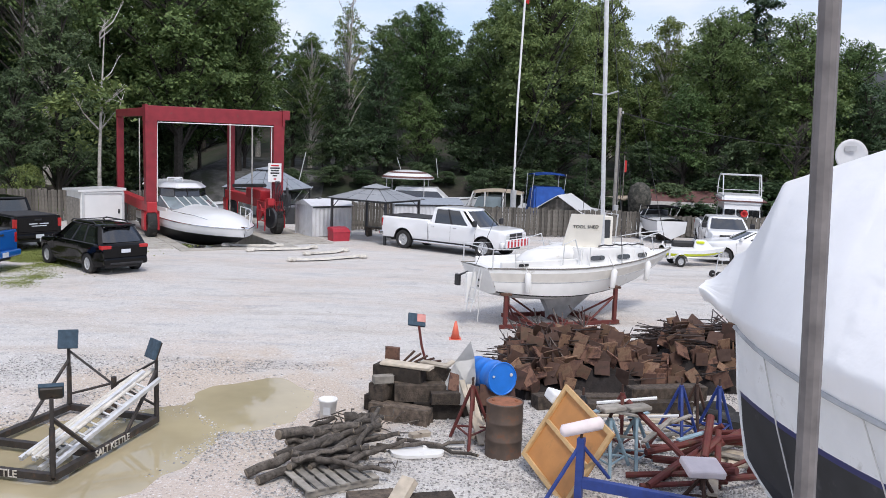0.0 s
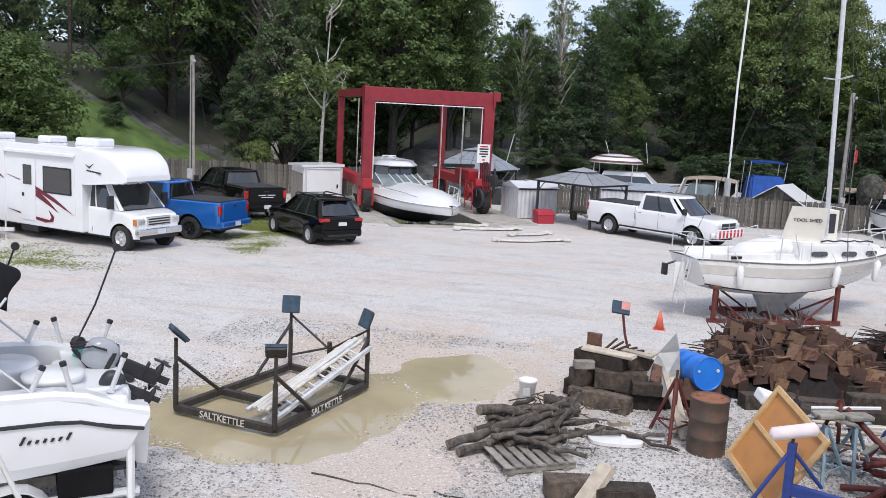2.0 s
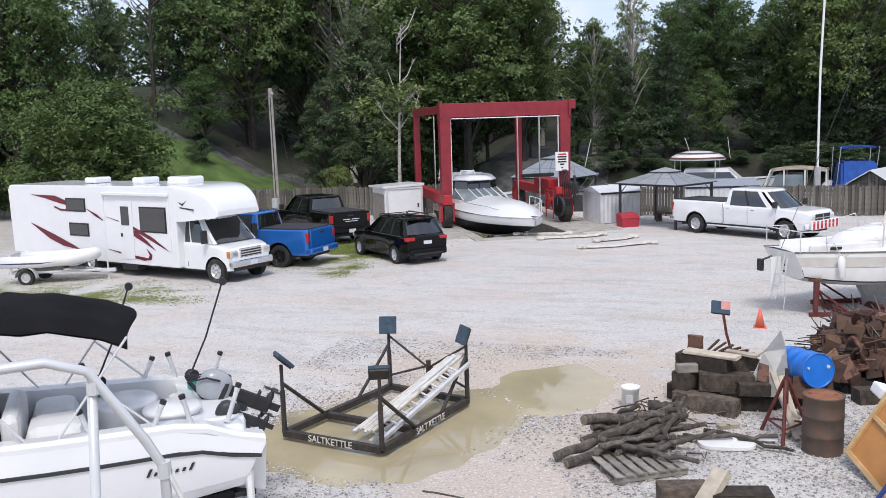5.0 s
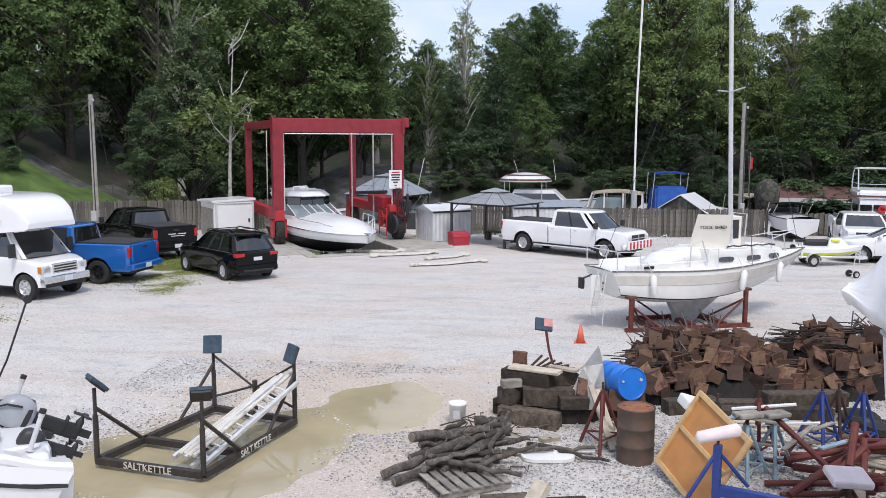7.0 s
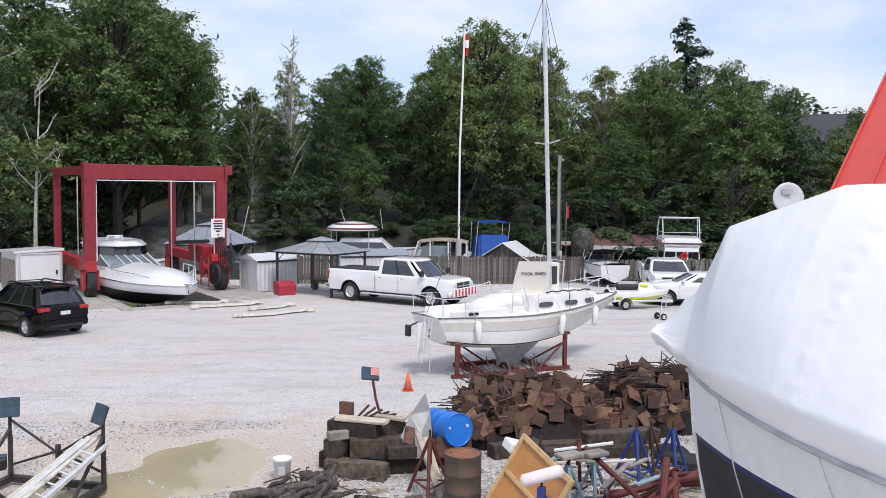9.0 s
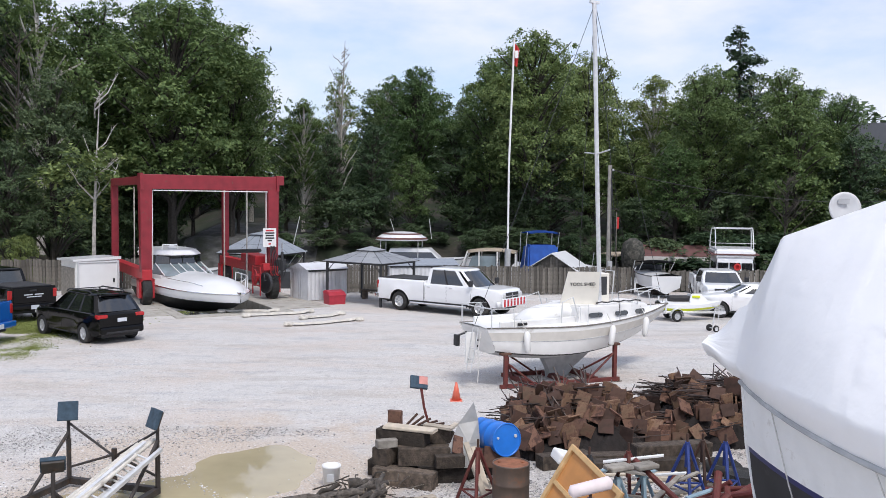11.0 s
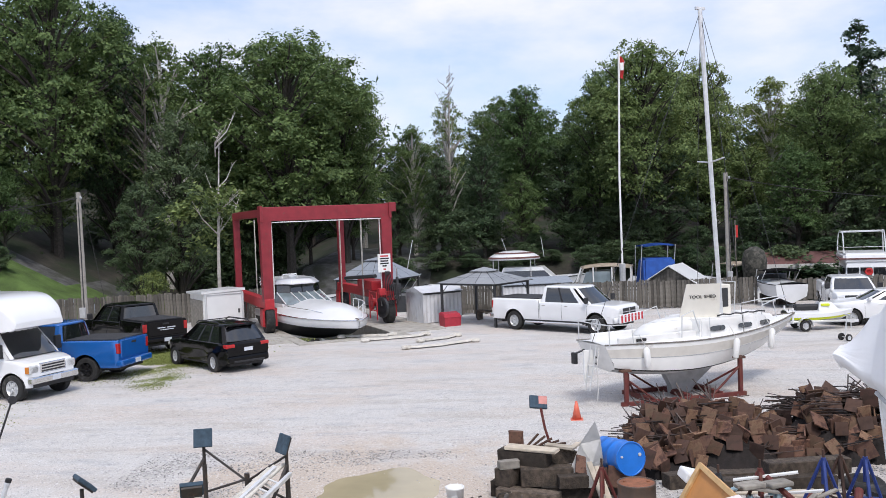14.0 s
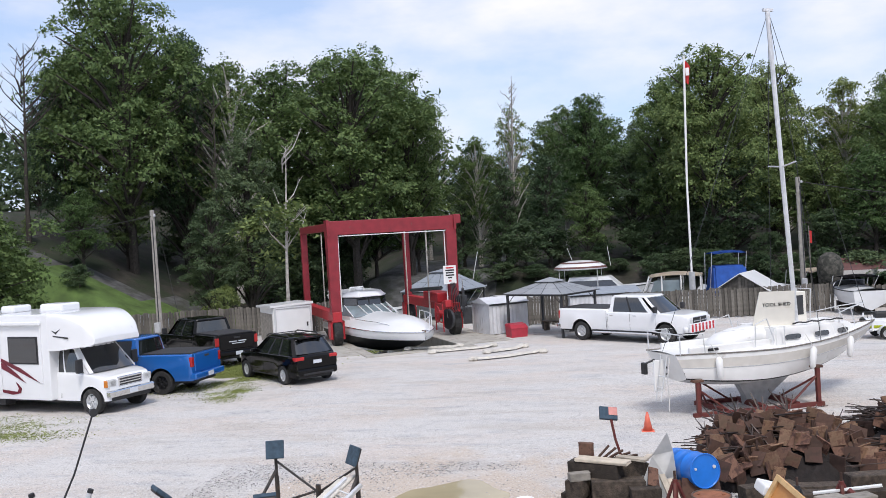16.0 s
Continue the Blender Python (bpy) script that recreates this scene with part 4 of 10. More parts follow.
class Greenhouse:
    """Glass and roof of a cab. s runs 0-1 across the front, 1-2 down the right, 2-3 across the rear, 3-4 up the left."""

    def __init__(self, front, rear, half, z, nose=0.22, tail=0.10):
        self.front, self.rear, self.half, self.z, self.nose, self.tail = front, rear, half, z, nose, tail

    def at(self, s, h, off=0.0):
        g = h + 0.10 * h * (1 - h)
        f = self.front[0] + (self.front[1] - self.front[0]) * g
        r = self.rear[0] + (self.rear[1] - self.rear[0]) * g
        w = self.half[0] + (self.half[1] - self.half[0]) * h ** 1.25
        z = self.z[0] + (self.z[1] - self.z[0]) * h
        k, t = int(s) % 4, s - int(s)
        if k == 0:
            return Vector((f - self.nose * abs(2 * t - 1) ** 3 + off, w * (1 - 2 * t), z))
        if k == 2:
            return Vector((r + self.tail * abs(2 * t - 1) ** 3 - off, w * (2 * t - 1), z))
        a, b = f - self.nose, r + self.tail
        return Vector((a + (b - a) * t if k == 1 else b + (a - b) * t, (-1 if k == 1 else 1) * (w + off), z))

    def patch(self, s0, s1, h0, h1, off=0.0, thick=0.012, ns=6, nh=5):
        bm = bmesh.new()
        grid = [[self.at(min(s0 + (s1 - s0) * i / ns, math.floor(s0) + 0.9999), h0 + (h1 - h0) * j / nh, off) for i in range(ns + 1)] for j in range(nh + 1)]
        back = [[self.at(min(s0 + (s1 - s0) * i / ns, math.floor(s0) + 0.9999), h0 + (h1 - h0) * j / nh, off - thick) for i in range(ns + 1)] for j in range(nh + 1)]
        for g in (grid, back):
            loft(bm, g, closed=False)
        rim = [[g[0] for g in grid], [g[0] for g in back]], [[g[-1] for g in grid], [g[-1] for g in back]], [grid[0], back[0]], [grid[-1], back[-1]]
        for e in rim:
            loft(bm, e, closed=False)
        bmesh.ops.recalc_face_normals(bm, faces=bm.faces)
        return bm

    def roof(self, h=0.9, crown=0.05):
        bm = bmesh.new()
        ss = [k / 8 for k in range(32)]
        rings = [[self.at(s, h) for s in ss], [self.at(s, 0.97) for s in ss]]
        c = Vector(((self.front[1] + self.rear[1]) / 2, 0, self.z[1]))
        for f, up in ((0.965, 0.012), (0.85, crown * 0.55), (0.5, crown * 0.9), (0.05, crown)):
            rings.append([c + (self.at(s, 1.0) - c) * f + Vector((0, 0, up)) for s in ss])
        loft(bm, rings)
        bmesh.ops.recalc_face_normals(bm, faces=bm.faces)
        return bm

    def glaze(self, ob, paint, sides, rear_glass=True, post=None):
        """sides: marks along the flank between which the panes lie."""
        part("windscreen", self.patch(0.05, 0.95, 0.03, 0.93), M_GLASS, ob, smooth=True)
        if rear_glass:
            part("rear_window", self.patch(2.07, 2.93, 0.10, 0.88), M_GLASS, ob, smooth=True)
        for k in (1, 3):
            for a, b in zip(sides, sides[1:]):
                s0, s1 = (k + a + 0.018, k + b - 0.018) if k == 1 else (k + 1 - b + 0.018, k + 1 - a - 0.018)
                part("window", self.patch(s0, s1, 0.04, 0.90), M_GLASS, ob, smooth=True)
            for q, a in enumerate(sides):
                c = k + a if k == 1 else k + 1 - a
                wide = 0.022 if 0 < q < len(sides) - 1 else 0.05
                lo, hi = max(k + 0.0, c - wide), min(k + 0.9999, c + wide)
                part("pillar", self.patch(lo, hi, 0.0, 0.94, 0.006, 0.03, 2), post if post and 0 < q < len(sides) - 1 else paint, ob, smooth=True)
        for s0, s1 in ((0.0, 0.055), (0.945, 0.9999), (2.0, 2.075), (2.925, 2.9999)):
            part("pillar", self.patch(s0, s1, 0.0, 0.94, 0.008, 0.03, 2), paint, ob, smooth=True)
        part("roof", self.roof(), paint, ob, smooth=True)


def wheel_liner(ob, x, y, r, zc, s):
    bm = bmesh.new()
    ring = [math.pi * (k / 12 * 1.1 - 0.05) for k in range(13)]
    loft(bm, [[(x + r * math.cos(a), y, zc + r * math.sin(a)), (x + r * math.cos(a), y - s * 0.34, zc + r * math.sin(a)), (x + (r + 0.02) * math.cos(a), y - s * 0.34, zc + (r + 0.02) * math.sin(a)), (x + (r + 0.02) * math.cos(a), y + s * 0.012, zc + (r + 0.02) * math.sin(a))] for a in ring])
    part("wheel_liner", bm, M_BLACKP, ob)


def side_line(ob, name, w, x0, z0, x1, z1, r, material):
    for s in (1, -1):
        part(name, nt_([[(x0 + (x1 - x0) * k / 8, s * (w(x0 + (x1 - x0) * k / 8, z0 + (z1 - z0) * k / 8) + 0.001), z0 + (z1 - z0) * k / 8) for k in range(9)]], r, 4), material, ob)


def pickup(label, m, paint, wb=3.7, fo=0.95, ro=1.2, cab=(-0.95, 1.25), rim=None, stripes=False, roof=1.93, bars=False):
    ob = thing("pickup_truck", label, "truck", m)
    xr, xf = -wb / 2 - ro, wb / 2 + fo
    c0, c1 = cab
    ax = (-wb / 2, wb / 2)

    def w(x, z):
        y = 0.985 - 0.16 * smoothstep(xf - 0.55, xf, x) ** 2 - 0.035 * smoothstep(xr + 0.12, xr, x) - 0.035 * smoothstep(0.95, 1.4, z) - 0.05 * smoothstep(0.75, 0.4, z)
        y += 0.035 * sum(math.exp(-((x - c) / 0.48) ** 4) for c in ax) * smoothstep(1.15, 0.85, z)
        return y - 0.018 * math.exp(-((z - 0.82) / 0.10) ** 2) * smoothstep(0.55, 0.8, min(abs(x - c) for c in ax))

    def z0(x):
        base = 0.46 if x < xf - 0.3 else 0.46 + 0.04 * smoothstep(xf - 0.3, xf, x)
        for c in ax:
            if abs(x - c) < 0.51:
                base = max(base, 0.42 + math.sqrt(max(0.0, 0.51 ** 2 - (x - c) ** 2)))
        return base

    def z1(x):
        if x < c0 - 0.015:
            return 1.37
        belt = 1.27
        hood = 1.24 - 0.05 * smoothstep(c1 + 0.6, xf, x) - 0.12 * smoothstep(xf - 0.25, xf, x) ** 2
        return belt + (hood - belt) * smoothstep(c1, c1 + 0.6, x)

    body = part("body", shell(stations(xr, xf, ax, 0.51, (c0 - 0.02, c0 - 0.01)), z0, z1, w, 0.06, 0.02), paint, ob, smooth=True)
    g = Greenhouse((c1 + 0.62, c1 - 0.16), (c0, c0 + 0.10), (0.90, 0.73), (1.24, roof))
    g.glaze(ob, paint, (0.14, 0.54, 0.97), post=M_BLACKP)
    part("bed_cover", nb((xr + 0.10, c0 - 0.07, -0.80, 0.80, 1.37, 1.415), bev=0.012), M_TONNEAU, ob, "black bed cover")
    mid = (c1 + c0) / 2 + 0.12
    for x in (c0 + 0.05, mid, c1 + 0.34):
        side_line(body, "door_seam", w, x, 0.55, x, 1.19, 0.006, M_BLACKP)
    side_line(body, "bed_seam", w, c0 - 0.015, 0.5, c0 - 0.015, 1.33, 0.009, M_BLACKP)
    side_line(ob, "sill_trim", w, -wb / 2 + 0.56, 0.47, wb / 2 - 0.56, 0.47, 0.035, M_BLACKP)
    trim = M_CHROME if stripes else M_BLACKP
    for s in (1, -1):
        for x in (c0 + 0.16, mid + 0.14):
            part("door_handle", nb((x, x + 0.17, min(s * 0.95, s * 0.985), max(s * 0.95, s * 0.985), 1.11, 1.145), bev=0.008), trim, ob)
        mir = nb((-0.06, 0.07, min(s * 0.02, s * 0.24), max(s * 0.02, s * 0.24), -0.12, 0.14), bev=0.04)
        mir.transform(Matrix.Translation((c1 + 0.36, s * 0.93, 1.40)))
        part("side_mirror", mir, M_BLACKP, ob)
        part("tail_light", nb((xr - 0.012, xr + 0.10, min(s * 0.80, s * 0.965), max(s * 0.80, s * 0.965), 0.93, 1.28), bev=0.03), M_RED_LENS, ob)
        part("headlight", nb((xf - 0.22, xf + 0.005, min(s * 0.80, s * 0.52), max(s * 0.80, s * 0.52), 0.84, 1.03), bev=0.035), M_CLEAR_LENS, ob)
        part("running_board", nt_([[(-wb / 2 + 0.62, s * 0.99, 0.40), (wb / 2 - 0.62, s * 0.99, 0.40)]], 0.045, 8), trim, ob)
        for x in ax:
            wheel_liner(ob, x, s * 0.965, 0.50, 0.42, s)
            wheel(ob, x, s * 0.86, 0.41, 0.28, rim or M_RIM)
    part("tailgate", nb((xr - 0.018, xr + 0.05, -0.77, 0.77, 0.76, 1.36), bev=0.02), paint, ob)
    part("tailgate_handle", nb((xr - 0.03, xr, -0.14, 0.14, 1.20, 1.27), bev=0.01), M_BLACKP, ob)
    if bars:
        part("pale_decal", nb((xr - 0.022, xr - 0.014, -0.42, -0.06, 1.06, 1.10), (xr - 0.022, xr - 0.014, 0.02, 0.36, 1.06, 1.10), (xr - 0.022, xr - 0.014, -0.35, 0.25, 0.98, 1.01)), M_PLATE, ob, "pale unreadable decal strips on the tailgate")
    bump = nb((xr - 0.15, xr + 0.12, -0.96, 0.96, 0.50, 0.71), bev=0.05)
    part("rear_bumper", bump, M_CHROME if stripes else paint, ob)
    part("number_plate", nb((xr - 0.165, xr - 0.148, -0.16, 0.16, 0.53, 0.68)), M_PLATE, ob)
    bm = bmesh.new()
    loft(bm, [[(xf - 0.12 + 0.20 * (1 - (y / 0.98) ** 2) + dx, y, z) for dx, z in ((-0.08, 0.48), (0.02, 0.50), (0.04, 0.68), (-0.08, 0.74))] for y in [0.96 * (k / 8 - 1) for k in range(17)]])
    part("front_bumper", bm, M_CHROME if not stripes else M_CARWHITE, ob, smooth=True)
    grille = part("grille", nb((xf - 0.10, xf + 0.02, -0.52, 0.52, 0.78, 1.08), bev=0.03), M_BLACKP, ob)
    part("grille_bar", nb((xf + 0.015, xf + 0.035, -0.50, 0.50, 0.91, 0.95), (xf + 0.015, xf + 0.035, -0.035, 0.035, 0.79, 1.07), bev=0.006), M_CHROME, grille)
    if stripes:
        guard = part("striped_guard", nb((xf + 0.05, xf + 0.15, -0.95, 0.95, 0.50, 0.86), bev=0.04), M_CARWHITE, ob, "red and white striped guard on the nose")
        for k in range(7):
            part("red_band", nb((xf + 0.146, xf + 0.158, -0.90 + 0.27 * k, -0.77 + 0.27 * k, 0.53, 0.83)), M_REDINK, guard)
    part("underbody", nb((xr + 0.1, xf - 0.2, -0.72, 0.72, 0.36, 0.9)), M_BLACKP, ob)
    return ob


pickup("white crew-cab pickup with red and white striped nose guard", pose(1.15, 38.30, 0, 0, 0, -35.7), M_CARWHITE, wb=4.2, fo=1.0, ro=1.25, cab=(-0.75, 1.35), stripes=True)
pickup("bright blue crew-cab pickup with black bed cover and wheels", pose(-16.95, 28.9, 0, 0, 0, 175), M_CARBLUE, wb=3.7, rim=M_RIMDARK)
pickup("black crew-cab pickup parked on the weeds by the fence", pose(-17.45, 35.8, 0, 0, 0, 142), M_CARBLACK, wb=3.6, rim=M_RIMDARK, bars=True)
pickup("white pickup with black grille parked at the yard's far end", pose(13.95, 41.4, 0, 0, 0, -100), M_CARWHITE, wb=3.6, roof=1.72)


def estate_car(label, m, paint, wb=2.75, fo=0.9, ro=1.1, roof=1.62, name="car", rails=True):
    ob = thing(name, label, "car", m)
    xr, xf = -wb / 2 - ro, wb / 2 + fo
    ax = (-wb / 2, wb / 2)

    def w(x, z):
        y = 0.915 - 0.24 * smoothstep(xf - 0.75, xf, x) ** 2 - 0.12 * smoothstep(xr + 0.5, xr, x) ** 1.5 - 0.05 * smoothstep(0.85, 1.05, z) - 0.06 * smoothstep(0.55, 0.25, z)
        y += 0.025 * sum(math.exp(-((x - c) / 0.40) ** 4) for c in ax) * smoothstep(0.95, 0.7, z)
        return y - 0.025 * math.exp(-((z - 0.58) / 0.10) ** 2) * smoothstep(0.45, 0.7, min(abs(x - c) for c in ax))

    def z0(x):
        base = 0.28 + 0.10 * smoothstep(xr + 0.25, xr, x)
        for c in ax:
            if abs(x - c) < 0.40:
                base = max(base, 0.35 + math.sqrt(max(0.0, 0.40 ** 2 - (x - c) ** 2)))
        return base

    def z1(x):
        z = 1.05 - 0.05 * smoothstep(0.5, wb / 2 + 0.2, x) - 0.10 * smoothstep(wb / 2 - 0.2, xf, x) - 0.16 * smoothstep(xf - 0.3, xf, x) ** 2
        return z - 0.10 * smoothstep(xr + 0.12, xr, x) ** 2

    body = part("body", shell(stations(xr, xf, ax, 0.40), z0, z1, w, 0.10, 0.03), paint, ob, smooth=True)
    g = Greenhouse((wb / 2 - 0.22, 0.36), (xr + 0.08, xr + 0.48), (0.83, 0.62), (1.02, roof), 0.26, 0.16)
    g.glaze(ob, paint, (0.10, 0.40, 0.68, 0.97), post=M_BLACKP)
    part("spoiler", nb((xr + 0.30, xr + 0.62, -0.55, 0.55, roof - 0.03, roof + 0.015), bev=0.018), paint, ob)
    for x in (-0.80, 0.05, 0.92):
        side_line(body, "door_seam", w, x, 0.38, x, 0.96, 0.005, M_BLACKP)
    for s in (1, -1):
        if rails:
            part("roof_rail", nt_([[(-1.45, s * 0.58, roof), (-1.30, s * 0.59, roof + 0.08), (0.05, s * 0.59, roof + 0.09), (0.25, s * 0.58, roof)]], 0.024), M_BLACKP, ob)
        part("tail_light", nb((xr - 0.005, xr + 0.26, min(s * 0.84, s * 0.48), max(s * 0.84, s * 0.48), 0.86, 1.00), bev=0.04), M_RED_LENS, ob)
        part("headlight", nb((xf - 0.42, xf - 0.06, min(s * 0.78, s * 0.48), max(s * 0.78, s * 0.48), 0.68, 0.82), bev=0.05), M_CLEAR_LENS, ob)
        part("side_mirror", nb((0.66, 0.80, min(s * 0.84, s * 1.02), max(s * 0.84, s * 1.02), 1.03, 1.17), bev=0.045), paint, ob)
        for x in (-0.60, 0.22):
            part("door_handle", nb((x, x + 0.17, min(s * 0.88, s * 0.925), max(s * 0.88, s * 0.925), 0.86, 0.89), bev=0.008), paint, ob)
        for x in ax:
            wheel_liner(ob, x, s * 0.885, 0.39, 0.35, s)
            wheel(ob, x, s * 0.81, 0.345, 0.23, M_RIM, 7)
    side_line(ob, "sill_trim", w, -wb / 2 + 0.44, 0.30, wb / 2 - 0.44, 0.30, 0.03, M_BLACKP)
    part("rear_bumper", nb((xr - 0.08, xr + 0.25, -0.78, 0.78, 0.34, 0.60), bev=0.07), paint, ob)
    part("bumper_trim", nb((xr - 0.085, xr + 0.0, -0.6, 0.6, 0.36, 0.44), bev=0.02), M_BLACKP, ob)
    part("number_plate", nb((xr - 0.03, xr + 0.0, -0.16, 0.16, 0.74, 0.86)), M_PLATE, ob)
    part("underbody", nb((xr + 0.2, xf - 0.3, -0.62, 0.62, 0.22, 0.7)), M_BLACKP, ob)
    if rails:
        for x in (-0.95, -0.15):
            part("roof_bar", nb((x, x + 0.05, -0.60, 0.60, roof + 0.07, roof + 0.10), bev=0.01), M_BLACKP, ob)
    return ob


estate_car("black estate car with roof rails parked on gravel", pose(-11.78, 30.72, 0, 0, 0, 139), M_CARBLACK, wb=2.85, ro=0.86)
estate_car("white saloon car parked beside the covered boat", pose(14.15, 37.6, 0, 0, 0, 170), M_CARWHITE, wb=2.8, roof=1.42, rails=False)


def motorhome(m):
    """x forward with the front axle at 0."""
    ob = thing("motorhome", "white class C motorhome with maroon swoosh decals and overcab", "motorhome", m)
    hw = 1.24

    def wb_(x, z):
        return hw - 0.22 * smoothstep(-0.5, 0.7, x)

    prof = [(-10.0, 0.55), (-10.05, 2.9), (-9.9, 3.08), (-0.93, 3.12), (-0.95, 0.45), (-5.0, 0.45), *[(x, z) for x, z in arch(-5.6, 0.47, 0.40, 0.45)][::-1], (-6.2, 0.45)]

    def over_top(x):
        return 2.24 + 0.88 * max(0.0, 1 - max(0.0, (x + 0.93) / 1.58) ** 2.6) ** 0.62

    xs = [-0.95 + 1.59 * (1 - (1 - k / 18) ** 1.7) for k in range(19)]
    part("overcab", shell(xs, lambda x: 1.98 + 0.12 * smoothstep(-0.9, 0.6, x) + 0.06 * smoothstep(0.5, 0.64, x), over_top, lambda x, z: wb_(x, 0) - 0.10 * smoothstep(0.3, 0.66, x) ** 2, 0.10, 0.02), M_CARWHITE, ob, "white rounded sleeping pod over the cab", True)
    body = part("body", extr(bmesh.new(), prof, wb_, 0.035), M_CARWHITE, ob)

    def wc(x, z):
        return 0.98 - 0.06 * smoothstep(0.5, 1.1, x) - 0.16 * smoothstep(1.15, 2.1, z)

    def z_low(x):
        return max(0.42, 0.42 + math.sqrt(max(0.0, 0.45 ** 2 - (x - 0.42) ** 2))) if abs(x - 0.42) < 0.45 else 0.42

    def z_top(x):
        return 1.30 - 0.08 * smoothstep(-0.2, 0.6, x) - 0.10 * smoothstep(0.5, 1.0, x) - 0.12 * smoothstep(0.9, 1.06, x) ** 2

    part("cab", shell(stations(-1.0, 1.06, (0.42,), 0.45), z_low, z_top, lambda x, z: wc(x, z) - 0.10 * smoothstep(0.75, 1.06, x) ** 2, 0.08, 0.03), M_CARWHITE, ob, smooth=True)
    g = Greenhouse((0.55, -0.14), (-1.02, -1.02), (0.95, 0.80), (1.26, 2.08), 0.16, 0.0)
    g.glaze(ob, M_CARWHITE, (0.10, 0.72, 0.97), rear_glass=False)
    for s in (1, -1):
        wheel_liner(ob, 0.42, s * 0.95, 0.45, 0.42, s)
    side_panels("door_seam", [(-0.80, 0.5), (-0.80, 1.9), (-0.785, 1.9), (-0.785, 0.5)], wc, M_BLACKP, ob)
    grille = part("grille", nb((1.0, 1.07, -0.50, 0.50, 0.80, 1.10), bev=0.02), M_CHROME, ob)
    for z in (0.86, 0.94, 1.02):
        part("grille_slot", nb((1.066, 1.078, -0.44, 0.44, z - 0.022, z + 0.022)), M_BLACKP, grille)
    part("front_bumper", nb((0.95, 1.18, -0.92, 0.92, 0.52, 0.74), bev=0.05), M_CHROME, ob)
    part("bumper_step", nb((1.0, 1.10, -0.8, 0.8, 0.40, 0.53), bev=0.02), M_BLACKP, ob)
    part("number_plate", nb((1.18, 1.19, -0.16, 0.16, 0.56, 0.70)), M_PLATE, ob)
    for s in (1, -1):
        part("headlight", nb((0.93, 1.06, min(s * 0.56, s * 0.90), max(s * 0.56, s * 0.90), 0.82, 1.06), bev=0.03), M_CLEAR_LENS, ob)
        part("turn_signal", nb((0.90, 1.03, min(s * 0.86, s * 0.93), max(s * 0.86, s * 0.93), 0.84, 1.04), bev=0.01), M_AMBER, ob)
        part("side_mirror", nb((0.12, 0.22, min(s * 1.02, s * 1.26), max(s * 1.02, s * 1.26), 1.30, 1.72), bev=0.03), M_BLACKP, ob)
        wheel(ob, 0.42, s * 0.86, 0.40, 0.24, M_RIM)
        wheel(ob, -5.6, s * 0.98, 0.40, 0.34, M_RIM)
    y = -hw - 0.004

    def side(name, pts, material, parent=ob, lift=0.0, label=""):
        return part(name, ns([(x, y - lift, z) for x, z in pts], thick=0.012, up=(0, -1, 0)), material, parent, label)

    def rect(x0, x1, z0, z1):
        return [(x0, z0), (x1, z0), (x1, z1), (x0, z1)]

    for x0, x1, z0, z1 in ((-2.65, -1.45, 1.62, 2.38), (-6.55, -5.55, 2.22, 2.60), (-6.45, -5.45, 1.35, 1.72)):
        fr = side("window_frame", rect(x0 - 0.05, x1 + 0.05, z0 - 0.05, z1 + 0.05), M_BLACKP)
        side("pane", rect(x0, x1, z0, z1), M_GLASS, fr, 0.013)
    door = side("entry_door", rect(-3.75, -3.05, 0.62, 2.62), M_CARWHITE, lift=0.006)
    side("door_window", rect(-3.62, -3.22, 1.78, 2.42), M_GLASS, door, 0.02)
    side("door_handle", rect(-3.68, -3.58, 1.38, 1.50), M_BLACKP, door, 0.02)
    part("slide_trim", nb((-4.55, -4.50, y - 0.03, y + 0.02, 0.55, 2.85)), M_CARWHITE, ob)
    part("slide_trim", nb((-1.28, -1.23, y - 0.03, y + 0.02, 1.0, 2.85)), M_CARWHITE, ob)
    part("awning", nb((-4.5, -1.2, y - 0.11, y, 2.78, 2.90), bev=0.03), M_CARWHITE, ob)
    part("step_box", nb((-3.8, -3.0, y + 0.02, y + 0.4, 0.25, 0.5)), M_BLACKP, ob)
    # swooping decals
    for pts in ([(-8.6, 2.74), (-7.2, 2.72), (-6.6, 2.56), (-6.6, 2.40), (-7.2, 2.50), (-7.8, 2.62)],
                [(-5.5, 2.30), (-4.9, 2.10), (-4.5, 1.86), (-4.95, 2.02)],
                [(-8.8, 1.70), (-7.4, 1.30), (-6.4, 0.98), (-5.9, 0.80), (-6.9, 0.90), (-7.7, 1.14)],
                [(-4.45, 2.05), (-3.6, 1.85), (-2.7, 1.50), (-2.2, 1.30), (-1.35, 0.98), (-2.2, 1.44), (-3.2, 1.80)],
                [(-3.5, 1.70), (-2.9, 1.58), (-2.4, 1.28), (-2.0, 0.98), (-2.55, 1.22), (-3.1, 1.45)],
                [(-4.45, 0.92), (-3.4, 0.72), (-2.6, 0.60), (-2.25, 0.66), (-2.2, 0.82), (-2.45, 1.02), (-2.32, 0.80), (-2.4, 0.70), (-3.3, 0.78)],
                [(-7.3, 2.30), (-6.9, 2.18), (-6.5, 2.18), (-6.5, 2.24), (-6.9, 2.25), (-7.25, 2.34)]):
        side("decal", pts, M_MAROONINK, body, 0.002)
